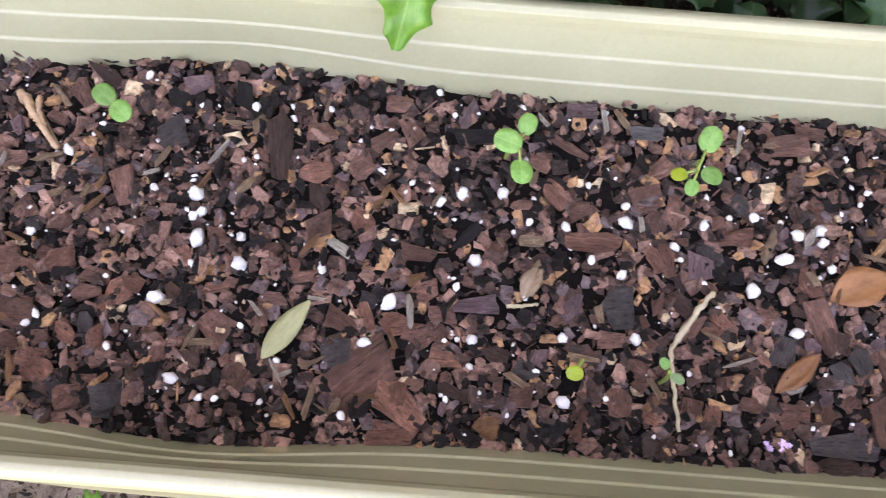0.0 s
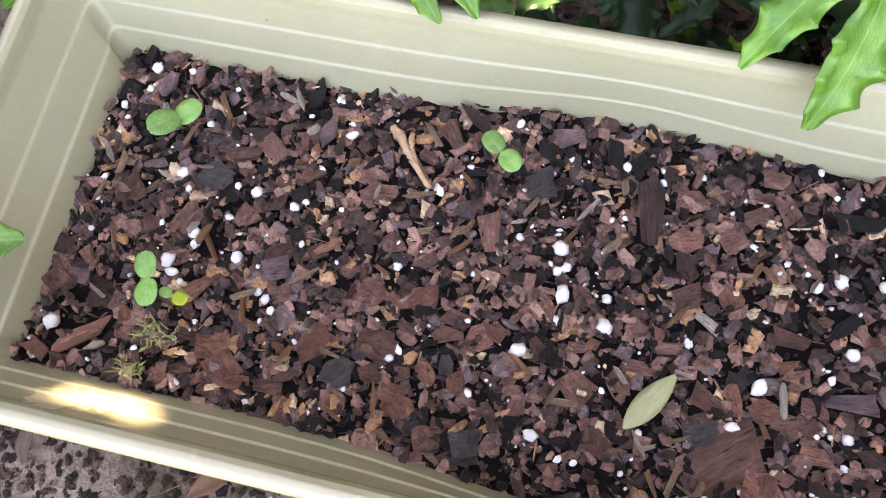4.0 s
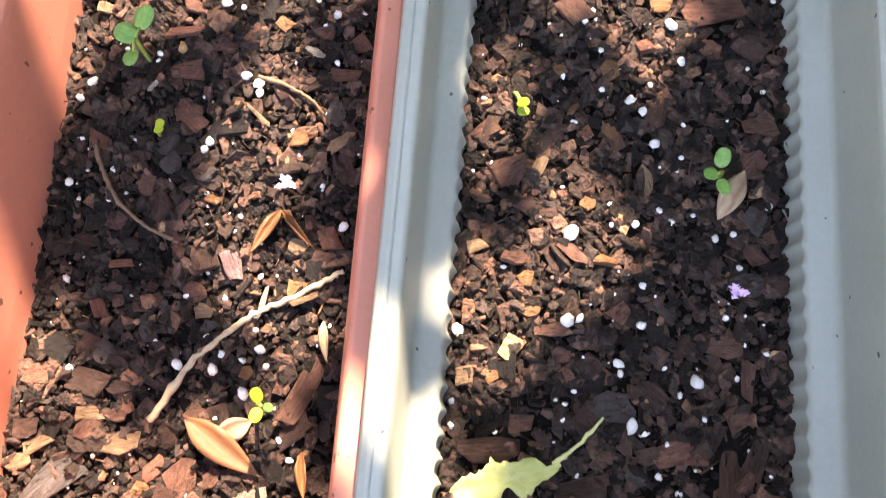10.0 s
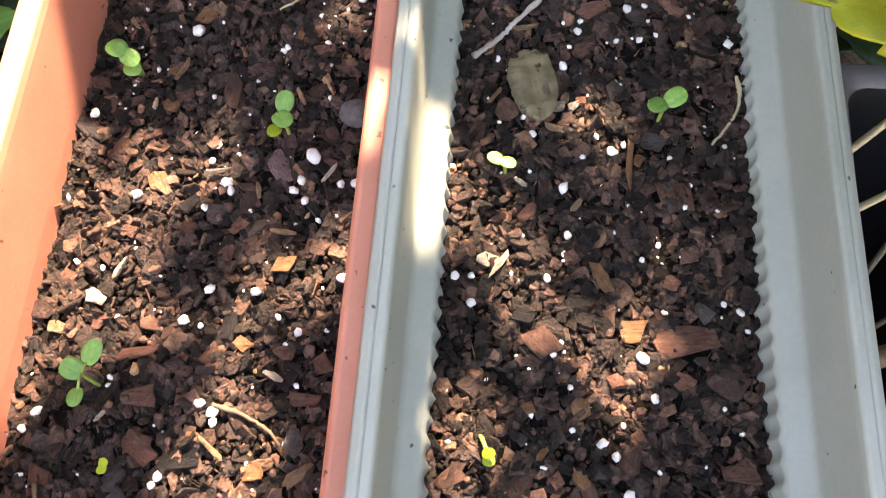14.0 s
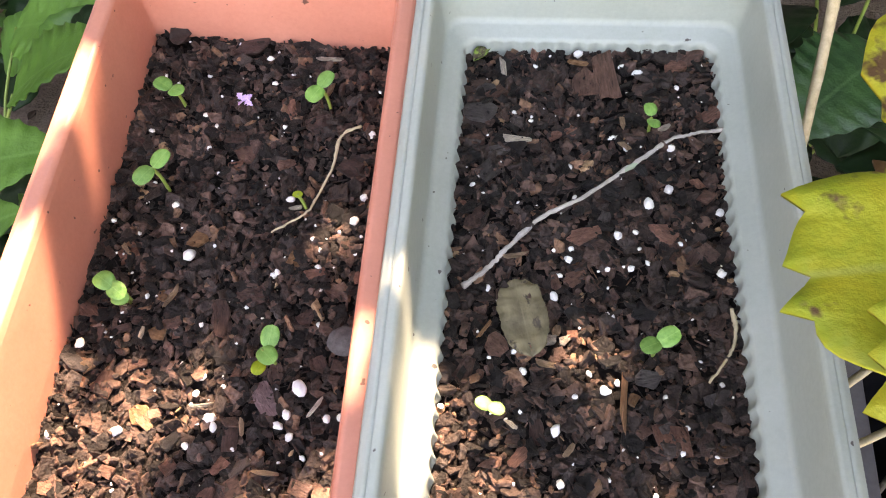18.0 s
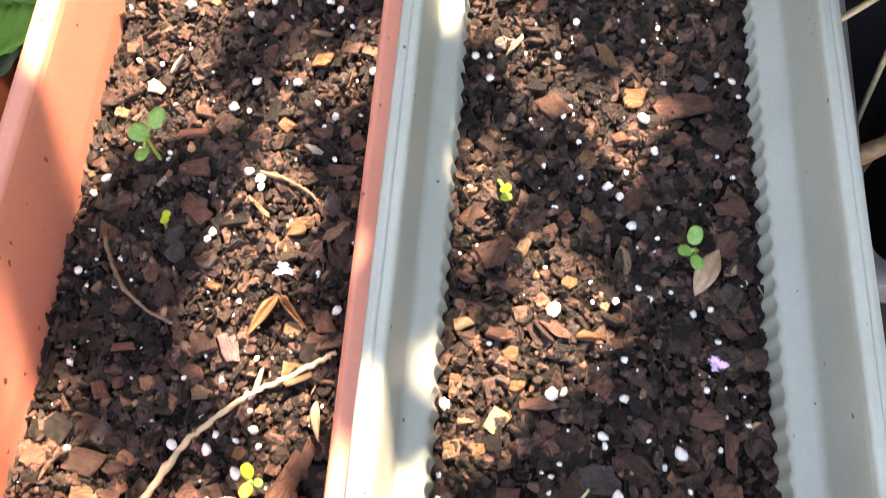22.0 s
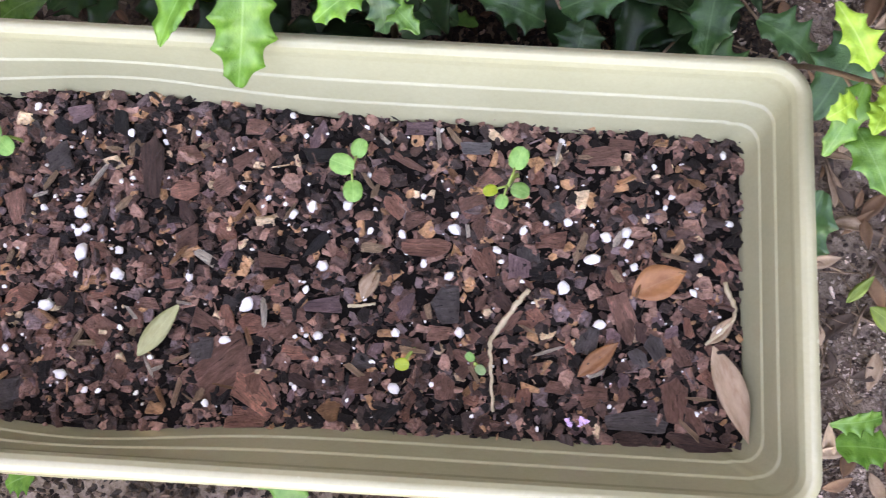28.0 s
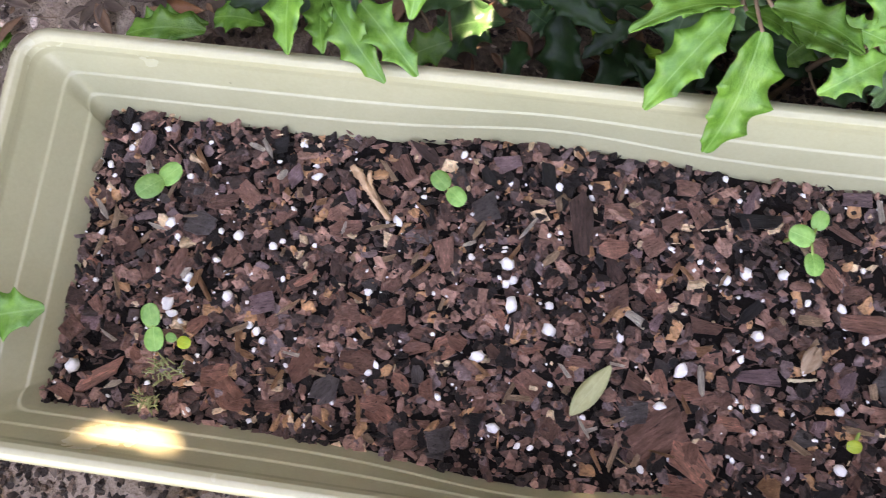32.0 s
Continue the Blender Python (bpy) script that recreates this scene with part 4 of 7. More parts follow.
chip(green, -0.1017, 0.0263, 0.0148, 0.0040, -4, 'm')
chip(green, -0.1724, 0.0365, 0.0047, 0.0036, 82, 'o')
chip(green, -0.1141, 0.0503, 0.0066, 0.0088, -108, 'm')
chip(green, -0.0797, -0.0468, 0.0083, 0.0111, 8, 'r')
chip(green, -0.1029, -0.0471, 0.0070, 0.0098, 8, 'm')
chip(green, -0.2367, 0.0120, 0.0092, 0.0024, 62, 't')
chip(green, -0.2510, 0.0209, 0.0064, 0.0042, -7, 't')
chip(green, -0.0623, 0.0475, 0.0169, 0.0130, 39, 'g')
chip(green, -0.0918, 0.0290, 0.0119, 0.0087, 21, 'g')
chip(green, -0.1373, -0.0076, 0.0092, 0.0086, -11, 'm')
chip(green, -0.1153, 0.0010, 0.0092, 0.0075, -11, 'g')
chip(grey, 0.0397, -0.1642, 0.0148, 0.0095, 0, 'm')
chip(grey, 0.0473, -0.1761, 0.0172, 0.0063, -89, 'm')
chip(grey, -0.0091, -0.1338, 0.0176, 0.0065, -19, 'o')
chip(grey, -0.0465, -0.1014, 0.0214, 0.0123, 31, 'm')
chip(grey, -0.0566, -0.1316, 0.0102, 0.0055, 17, 't')
chip(grey, -0.0403, -0.1356, 0.0132, 0.0066, -1, 'm')
chip(grey, -0.0359, -0.1433, 0.0077, 0.0066, -4, 'o')
chip(grey, -0.0346, -0.1556, 0.0087, 0.0054, -3, 'o')
chip(grey, -0.0566, -0.1817, 0.0087, 0.0075, 12, 't')
chip(grey, -0.0470, -0.1808, 0.0056, 0.0073, 5, 'o')
chip(grey, -0.0000, -0.1546, 0.0094, 0.0086, 49, 'r')
chip(grey, 0.0082, -0.1005, 0.0133, 0.0062, -73, 't')
chip(grey, -0.0140, -0.1121, 0.0066, 0.0055, 4, 'o')
chip(grey, 0.0504, -0.1282, 0.0115, 0.0075, -32, 'm')
chip(grey, 0.0123, -0.0731, 0.0109, 0.0079, -112, 'm')
chip(grey, 0.0536, -0.0752, 0.0155, 0.0089, 4, 'm')
chip(grey, -0.0539, -0.0838, 0.0140, 0.0068, -115, 'd')
chip(grey, -0.0065, -0.0817, 0.0106, 0.0056, -62, 'o')
chip(grey, 0.0286, -0.2063, 0.0094, 0.0062, -8, 'r')
chip(grey, -0.0351, -0.1983, 0.0107, 0.0085, 10, 'm')
chip(grey, -0.0185, -0.1322, 0.0159, 0.0055, 149, 'm')
chip(grey, 0.0494, -0.0910, 0.0167, 0.0088, 49, 'm')
chip(grey, 0.0507, -0.1150, 0.0101, 0.0098, -30, 'g')
chip(grey, -0.0337, -0.0981, 0.0106, 0.0056, -112, 't')
chip(grey, -0.0192, -0.1793, 0.0076, 0.0064, -30, 'r')
chip(grey, -0.0255, -0.1627, 0.0130, 0.0054, -171, 'm')
chip(grey, 0.0468, -0.2131, 0.0090, 0.0062, 48, 'r')
chip(grey, 0.0353, -0.0243, 0.0271, 0.0170, 3, 'r')
chip(grey, 0.0127, -0.0219, 0.0137, 0.0103, 3, 'o')
chip(grey, 0.0012, -0.0006, 0.0153, 0.0065, -63, 'o')
chip(grey, -0.0460, 0.0046, 0.0096, 0.0059, -5, 'w')
chip(grey, -0.0070, -0.0549, 0.0078, 0.0089, 3, 'o')
chip(grey, 0.0336, -0.0410, 0.0097, 0.0078, -26, 'r')
chip(grey, -0.0465, -0.1002, 0.0184, 0.0129, 24, 'm')
chip(grey, -0.0550, -0.0835, 0.0128, 0.0077, 34, 'm')
chip(grey, -0.0035, -0.0858, 0.0137, 0.0054, -67, 'm')
chip(grey, 0.0540, -0.0737, 0.0128, 0.0096, 3, 'm')
chip(grey, 0.0505, -0.0900, 0.0108, 0.0084, -32, 'm')
chip(grey, -0.0301, 0.0273, 0.0110, 0.0053, 50, 'r')
chip(grey, -0.0455, -0.0069, 0.0072, 0.0118, -7, 'k')
chip(grey, 0.0069, -0.0437, 0.0081, 0.0063, -57, 'r')
chip(grey, 0.0155, -0.0649, 0.0097, 0.0066, -64, 'm')
chip(grey, -0.0210, -0.0727, 0.0088, 0.0031, 53, 'o')
chip(grey, 0.0291, -0.0012, 0.0072, 0.0065, -18, 'm')
chip(grey, 0.0425, -0.0129, 0.0096, 0.0068, -47, 'g')
chip(grey, -0.0270, -0.0561, 0.0056, 0.0056, -52, 'o')
chip(grey, -0.0148, -0.0822, 0.0063, 0.0054, 47, 'r')
chip(grey, -0.0010, 0.2235, 0.0208, 0.0144, -83, 'm')
chip(grey, 0.0099, 0.2297, 0.0324, 0.0130, -84, 'm')
chip(grey, -0.0031, 0.1330, 0.0169, 0.0090, 23, 'r')
chip(grey, 0.0335, 0.1361, 0.0148, 0.0115, -22, 'r')
chip(grey, 0.0454, 0.2370, 0.0118, 0.0109, -17, 'r')
chip(grey, 0.0601, 0.2060, 0.0184, 0.0088, 37, 'r')
chip(grey, -0.0552, 0.2042, 0.0177, 0.0115, -10, 'g')
chip(grey, -0.0557, 0.1881, 0.0119, 0.0084, -15, 'm')
chip(grey, -0.0531, 0.2200, 0.0119, 0.0088, -8, 'g')
chip(grey, -0.0089, 0.1932, 0.0070, 0.0084, 2, 'r')
chip(grey, 0.0156, 0.2028, 0.0168, 0.0061, 2, 'k')
chip(grey, 0.0234, 0.0947, 0.0125, 0.0110, -16, 'k')
chip(grey, -0.0410, 0.0747, 0.0107, 0.0097, -45, 'm')
chip(grey, 0.0130, 0.0551, 0.0321, 0.0030, -94, 'o')
chip(grey, 0.0283, 0.2223, 0.0131, 0.0071, 10, 'd')
chip(grey, -0.0449, 0.2347, 0.0130, 0.0083, 65, 'k')
chip(grey, -0.0071, 0.1107, 0.0118, 0.0075, 32, 'm')
chip(grey, 0.0057, 0.1274, 0.0105, 0.0077, -14, 'd')
chip(grey, 0.0548, 0.1571, 0.0081, 0.0078, -21, 'm')
chip(grey, 0.0532, 0.0901, 0.0099, 0.0072, 57, 'd')
chip(grey, -0.0281, 0.2449, 0.0081, 0.0054, -99, 'r')
chip(grey, 0.0171, 0.0550, 0.0079, 0.0051, -109, 'o')
chip(red, 0.0485, -0.1980, 0.0249, 0.0104, 62, 'm')
chip(red, -0.0306, -0.1856, 0.0104, 0.0116, 12, 'g')
chip(red, -0.0003, -0.1068, 0.0127, 0.0108, -12, 'd')
chip(red, -0.0159, -0.1032, 0.0109, 0.0108, -1, 'g')
chip(red, -0.0425, -0.1321, 0.0118, 0.0071, 11, 'k')
chip(red, -0.0247, -0.1142, 0.0097, 0.0096, -2, 'm')
chip(red, -0.0110, -0.0802, 0.0125, 0.0109, -7, 'm')
chip(red, 0.0039, -0.1445, 0.0183, 0.0106, -64, 'd')
chip(red, 0.0152, -0.1447, 0.0156, 0.0083, -65, 'p')
chip(red, 0.0009, -0.1582, 0.0106, 0.0094, 5, 'm')
chip(red, 0.0054, -0.1657, 0.0083, 0.0070, -3, 't')
chip(red, 0.0424, -0.1533, 0.0098, 0.0083, -9, 'o')
chip(red, 0.0416, -0.1356, 0.0081, 0.0071, -22, 't')
chip(red, 0.0545, -0.1325, 0.0133, 0.0095, -63, 'm')
chip(red, 0.0549, -0.0895, 0.0124, 0.0044, 44, 't')
chip(red, 0.0583, -0.0994, 0.0136, 0.0068, -63, 'd')
chip(red, 0.0371, -0.0886, 0.0085, 0.0073, 5, 'o')
chip(red, 0.0309, -0.0988, 0.0062, 0.0068, -7, 't')
chip(red, -0.0504, -0.1855, 0.0131, 0.0138, -5, 'k')
chip(red, -0.0365, -0.1688, 0.0104, 0.0070, -62, 'm')
chip(red, 0.0529, -0.1401, 0.0099, 0.0059, -9, 'd')
chip(red, 0.0300, -0.2476, 0.0072, 0.0068, -13, 'w')
chip(red, 0.0358, -0.2438, 0.0062, 0.0050, -17, 't')
chip(red, 0.0237, -0.2465, 0.0064, 0.0045, 36, 'm')
chip(red, 0.0397, -0.2474, 0.0080, 0.0041, -3, 'o')
chip(red, 0.0265, -0.1894, 0.0073, 0.0058, 24, 'o')
chip(red, -0.0139, -0.1626, 0.0070, 0.0065, -26, 'm')
chip(red, -0.0124, -0.1337, 0.0159, 0.0059, -46, 'd')
chip(red, 0.0036, -0.1185, 0.0077, 0.0048, -14, 'o')
chip(red, -0.0306, -0.1489, 0.0117, 0.0038, -175, 'r')
chip(red, 0.0587, -0.1032, 0.0112, 0.0068, 70, 'd')
chip(red, -0.0335, -0.2167, 0.0111, 0.0080, 43, 'm')
chip(red, 0.0349, -0.1709, 0.0097, 0.0042, -9, 't')
chip(red, 0.0545, -0.1893, 0.0156, 0.0058, 70, 'm')
chip(red, -0.0099, -0.2375, 0.0092, 0.0063, 19, 'o')
chip(red, -0.0162, -0.2492, 0.0092, 0.0063, 51, 't')
chip(red, 0.0178, -0.2318, 0.0111, 0.0064, 59, 'm')
chip(red, -0.0239, 0.0354, 0.0153, 0.0098, -44, 't')
chip(red, 0.0379, -0.0005, 0.0113, 0.0076, 4, 'o')
chip(red, 0.0296, 0.0461, 0.0163, 0.0078, -49, 'p')
chip(red, 0.0026, 0.0847, 0.0202, 0.0094, -82, 'd')
chip(red, -0.0161, -0.0303, 0.0109, 0.0086, -17, 'm')
chip(red, -0.0133, -0.0617, 0.0166, 0.0096, 8, 'm')
chip(red, 0.0526, -0.0582, 0.0169, 0.0067, -0, 'm')
chip(red, -0.0098, -0.0825, 0.0159, 0.0094, -44, 'r')
chip(red, 0.0523, -0.0759, 0.0097, 0.0130, 18, 'g')
chip(red, 0.0378, -0.0881, 0.0105, 0.0070, 10, 'o')
chip(red, 0.0544, -0.0887, 0.0156, 0.0052, 41, 't')
chip(red, -0.0188, -0.0433, 0.0194, 0.0061, 15, 'r')
chip(red, 0.0430, -0.0383, 0.0098, 0.0086, 4, 'm')
chip(red, 0.0102, -0.0853, 0.0175, 0.0094, 8, 'k')
chip(red, -0.0185, -0.0960, 0.0117, 0.0104, 56, 'g')
chip(red, -0.0011, -0.1063, 0.0106, 0.0092, -21, 'g')
chip(red, 0.0594, -0.0421, 0.0114, 0.0098, -59, 'm')
chip(red, 0.0513, 0.0101, 0.0117, 0.0076, -24, 'd')
chip(red, -0.0409, -0.0204, 0.0099, 0.0069, -19, 'w')
chip(red, -0.0549, -0.0344, 0.0100, 0.0054, -3, 't')
chip(red, 0.0256, -0.0370, 0.0092, 0.0061, -30, 'o')
chip(red, 0.0030, -0.0500, 0.0075, 0.0053, -156, 'm')
chip(red, 0.0107, -0.0764, 0.0055, 0.0043, 158, 'o')
chip(red, -0.0565, 0.0020, 0.0088, 0.0075, -34, 'r')
chip(red, -0.0320, 0.0108, 0.0083, 0.0063, 165, 'm')
chip(red, 0.0160, 0.0157, 0.0092, 0.0064, -138, 'r')
chip(red, -0.0056, 0.0141, 0.0078, 0.0064, -41, 'm')
chip(red, -0.0126, 0.2474, 0.0218, 0.0119, 10, 'd')
chip(red, 0.0192, 0.1728, 0.0102, 0.0072, 14, 'm')
chip(red, 0.0336, 0.1169, 0.0098, 0.0082, -5, 'o')
chip(red, 0.0527, 0.1728, 0.0136, 0.0116, -10, 'd')
chip(red, -0.0163, 0.1247, 0.0124, 0.0083, 19, 'o')
chip(red, 0.0025, 0.0857, 0.0182, 0.0079, -66, 'd')
chip(red, -0.0252, 0.0758, 0.0107, 0.0078, -3, 'o')
chip(red, 0.0294, 0.0494, 0.0120, 0.0075, -56, 'p')
chip(red, 0.0613, 0.0774, 0.0106, 0.0104, 19, 's')
chip(red, -0.0248, 0.0363, 0.0116, 0.0099, -37, 'o')
chip(red, -0.0321, 0.0608, 0.0102, 0.0077, 4, 'm')
chip(red, 0.0145, 0.2114, 0.0082, 0.0075, 32, 'm')
chip(red, -0.0266, 0.0936, 0.0057, 0.0069, 35, 'o')
chip(red, 0.0434, 0.1108, 0.0110, 0.0054, 20, 'r')
chip(red, 0.0638, 0.1108, 0.0067, 0.0059, 121, 'r')
chip(red, -0.0091, 0.1866, 0.0135, 0.0082, -19, 'd')
chip(red, 0.0005, 0.1829, 0.0117, 0.0073, 70, 'd')
chip(red, -0.0530, 0.0565, 0.0065, 0.0064, 128, 't')
chip(red, 0.0149, 0.0589, 0.0051, 0.0056, -176, 'r')
seedling(green, 0.0871, 0.0497, 0.030, (0.0861, 0.0454, 0.0059, 'g'), (0.0939, 0.0537, 0.0046, 'g'), (0.0923, 0.0326, 0.0054, 'g'))
seedling(green, 0.1726, 0.0531, 0.030, (0.1702, 0.0524, 0.0054, 'g'), (0.1717, 0.0375, 0.0045, 'g'), (0.1575, 0.0361, 0.0035, 'y'), (0.1631, 0.0314, 0.0035, 'g'))
seedling(green, -0.0826, 0.0565, 0.030, (-0.0847, 0.0524, 0.0052, 'g'), (-0.0759, 0.0449, 0.0052, 'g'))
seedling(green, -0.2345, 0.0438, 0.030, (-0.2262, 0.0319, 0.0068, 'g'), (-0.2180, 0.0399, 0.0063, 'g'))
seedling(green, -0.2236, -0.0342, 0.030, (-0.2133, -0.0303, 0.0055, 'g'), (-0.2095, -0.0413, 0.0058, 'g'))
seedling(green, -0.2101, -0.0383, 0.030, (-0.2021, -0.0395, 0.0027, 'g'), (-0.1942, -0.0412, 0.0035, 'y'))
seedling(green, 0.1263, -0.0366, 0.012, (0.1201, -0.0467, 0.0035, 'y'))
seedling(green, 0.1580, -0.0466, 0.030, (0.1520, -0.0426, 0.0023, 'g'), (0.1570, -0.0482, 0.0026, 'w'))
dead_leaf(green, -0.0095, -0.0499, 0.0088, -0.0226, 0.0094, 'palegreen')
dead_leaf(green, 0.2301, -0.0060, 0.2571, 0.0074, 0.0153, 'orange')
dead_leaf(green, 0.2047, -0.0474, 0.2244, -0.0294, 0.0082, 'orange')
dead_leaf(green, 0.0979, -0.0160, 0.1057, -0.0000, 0.0078, 'tan')
twig(green, 0.0028, 'tan', (0.1794, -0.0062), (0.1710, -0.0186), (0.1634, -0.0298), (0.1622, -0.0326), (0.1630, -0.0460), (0.1650, -0.0660))
twig(green, 0.0025, 'tan', (0.2762, 0.0028), (0.2803, -0.0137), (0.2665, -0.0283))
twig(green, 0.0019, 'tan', (0.0913, -0.0197), (0.1050, -0.0175))
petals(green, 0.2013, -0.0690, 0.0025)
petals(green, 0.2080, -0.0688, 0.0031)
dead_leaf(grey, -0.0591, -0.2251, -0.0198, -0.2115, 0.0138, 'yellowgreen')
twig(grey, 0.0019, 'yellowgreen', (-0.0229, -0.2117), (-0.0149, -0.2052), (-0.0050, -0.1934))
dead_leaf(grey, -0.0597, -0.2479, -0.0312, -0.2386, 0.0103, 'green')
dead_leaf(grey, 0.0566, -0.2444, 0.0228, -0.2493, 0.0121, 'tan')
dead_leaf(grey, 0.0307, -0.2472, 0.0337, -0.2285, 0.0077, 'orange')
dead_leaf(grey, 0.0360, -0.1155, 0.0466, -0.0945, 0.0079, 'tan')
seedling(grey, 0.0378, -0.0966, 0.019, (0.0337, -0.0956, 0.0034, 'g'), (0.0299, -0.1018, 0.0029, 'g'), (0.0344, -0.1064, 0.0031, 'g'))
seedling(grey, -0.0446, -0.0668, 0.012, (-0.0412, -0.0778, 0.0024, 'y'))
petals(grey, 0.0436, -0.1430, 0.0039)
petals(grey, 0.0440, -0.2300, 0.0031)
seedling(grey, -0.0456, -0.0661, 0.012, (-0.0414, -0.0755, 0.0024, 'y'))
dead_leaf(grey, -0.0250, 0.0703, -0.0344, 0.1095, 0.0183, 'olive')
chip(grey, -0.0192, 0.0680, 0.0145, 0.0029, -7, 't')
seedling(grey, 0.0261, 0.0755, 0.019, (0.0223, 0.0719, 0.0045, 'g'), (0.0299, 0.0765, 0.0048, 'g'))
seedling(grey, -0.0398, 0.0455, 0.019, (-0.0447, 0.0438, 0.0034, 'g'), (-0.0394, 0.0416, 0.0033, 'g'))
seedling(grey, 0.0297, 0.1960, 0.019, (0.0279, 0.1957, 0.0037, 'g'), (0.0288, 0.1865, 0.0037, 'g'))
dead_leaf(grey, -0.0599, 0.2383, -0.0514, 0.2472, 0.0066, 'green')
twig(grey, 0.0027, 'grey', (-0.0569, 0.1031), (-0.0465, 0.1136), (-0.0380, 0.1243), (-0.0228, 0.1401), (-0.0018, 0.1535), (0.0225, 0.1740), (0.0394, 0.1880), (0.0531, 0.1919), (0.0710, 0.1960))
twig(grey, 0.0019, 'tan', (0.0605, 0.0976), (0.0612, 0.0856), (0.0572, 0.0751), (0.0482, 0.0633))
dead_leaf(red, 0.0040, -0.2091, 0.0374, -0.2297, 0.0105, 'orange')
dead_leaf(red, 0.0314, -0.2083, 0.0158, -0.2172, 0.0083, 'tan')
dead_leaf(red, 0.0526, -0.2186, 0.0554, -0.2376, 0.0041, 'orange')
dead_leaf(red, 0.0558, -0.1658, 0.0590, -0.1833, 0.0037, 'tan')
dead_leaf(red, 0.0330, -0.1202, 0.0227, -0.1402, 0.0048, 'orange')
dead_leaf(red, 0.0330, -0.1202, 0.0484, -0.1361, 0.0029, 'orange')
twig(red, 0.0032, 'tan', (-0.0088, -0.2118), (0.0035, -0.1882), (0.0127, -0.1779), (0.0264, -0.1660), (0.0431, -0.1573), (0.0541, -0.1503), (0.0619, -0.1454))
twig(red, 0.0024, 'brown', (-0.0491, -0.0988), (-0.0423, -0.1121), (-0.0335, -0.1238), (-0.0215, -0.1326), (-0.0102, -0.1373))
petals(red, 0.0346, -0.1093, 0.0045)
seedling(red, 0.0332, -0.2015, 0.025, (0.0360, -0.1983, 0.0028, 'y'), (0.0369, -0.2057, 0.0028, 'y'), (0.0413, -0.2025, 0.0020, 'g'))
seedling(red, -0.0240, -0.0905, 0.012, (-0.0200, -0.0925, 0.0021, 'y'))
twig(red, 0.0019, 'brown', (0.0175, -0.0630), (0.0312, -0.0669), (0.0414, -0.0722), (0.0468, -0.0778))
seedling(red, 0.0316, 0.0649, 0.025, (0.0322, 0.0691, 0.0048, 'g'), (0.0323, 0.0604, 0.0050, 'g'), (0.0295, 0.0545, 0.0035, 'y'))
seedling(red, -0.0319, -0.0580, 0.025, (-0.0279, -0.0492, 0.0050, 'g'), (-0.0354, -0.0557, 0.0050, 'g'), (-0.0309, -0.0670, 0.0038, 'g'))
seedling(red, -0.0234, -0.0885, 0.012, (-0.0199, -0.0899, 0.0023, 'y'))
seedling(red, -0.0427, 0.0900, 0.012, (-0.0438, 0.0882, 0.0042, 'g'))
seedling(red, -0.0411, 0.2068, 0.025, (-0.0459, 0.2020, 0.0049, 'g'), (-0.0376, 0.1976, 0.0046, 'g'))
seedling(red, 0.0373, 0.2097, 0.025, (0.0370, 0.2106, 0.0049, 'g'), (0.0325, 0.2019, 0.0052, 'g'))
seedling(red, -0.0384, 0.1541, 0.025, (-0.0362, 0.1561, 0.0052, 'g'), (-0.0421, 0.1463, 0.0054, 'g'))
seedling(red, -0.0419, 0.0915, 0.025, (-0.0472, 0.0906, 0.0053, 'g'), (-0.0405, 0.0863, 0.0048, 'g'))
seedling(red, 0.0335, 0.1472, 0.012, (0.0295, 0.1502, 0.0025, 'y'))
petals(red, -0.0088, 0.2096, 0.0050)
twig(red, 0.0017, 'tan', (0.0551, 0.1974), (0.0456, 0.1902), (0.0435, 0.1725), (0.0375, 0.1534), (0.0334, 0.1433), (0.0184, 0.1316))
dead_leaf(red, -0.0583, 0.2481, -0.0464, 0.2523, 0.0189, 'black')
dead_leaf(green, 0.2700, -0.0285, 0.2862, -0.0745, 0.0125, 'tan')
dead_leaf(green, 0.2679, -0.0282, 0.2803, -0.0137, 0.0061, 'tan')
chip(green, 0.2388, -0.0669, 0.0243, 0.0108, 0, 'g')
chip(green, 0.2315, -0.0752, 0.0175, 0.0081, -1, 'd')
chip(green, 0.2630, -0.0760, 0.0299, 0.0081, -9, 'd')

grain(green, -0.2594, -0.0586, 0.0041)
grain(green, -0.2525, 0.0692, 0.0031)
grain(green, -0.2529, 0.0583, 0.0019)
grain(green, -0.2626, 0.0480, 0.0022)
grain(green, -0.2351, 0.0706, 0.0018)
grain(green, -0.2190, 0.0466, 0.0018)
grain(green, -0.2249, 0.0212, 0.0030)
grain(green, -0.2198, 0.0142, 0.0015)
grain(green, -0.1870, 0.0185, 0.0033)
grain(green, -0.1969, 0.0197, 0.0021)
grain(green, -0.1683, 0.0148, 0.0026)
grain(green, -0.1638, 0.0180, 0.0018)
grain(green, -0.1966, 0.0044, 0.0018)
grain(green, -0.2089, -0.0066, 0.0030)
grain(green, -0.2070, -0.0114, 0.0027)
grain(green, -0.2166, -0.0214, 0.0035)
grain(green, -0.2136, -0.0260, 0.0026)
grain(green, -0.1862, -0.0138, 0.0035)
grain(green, -0.2090, -0.0292, 0.0018)
grain(green, -0.1725, -0.0271, 0.0023)
grain(green, -0.1685, -0.0295, 0.0023)
grain(green, -0.1648, -0.0339, 0.0020)
grain(green, -0.1626, 0.0713, 0.0018)
grain(green, -0.1515, 0.0545, 0.0024)
grain(green, -0.1157, -0.0025, 0.0023)
grain(green, -0.1059, 0.0350, 0.0026)
grain(green, -0.0769, 0.0746, 0.0023)
grain(green, -0.0265, 0.0629, 0.0020)
grain(green, -0.0663, 0.0218, 0.0020)
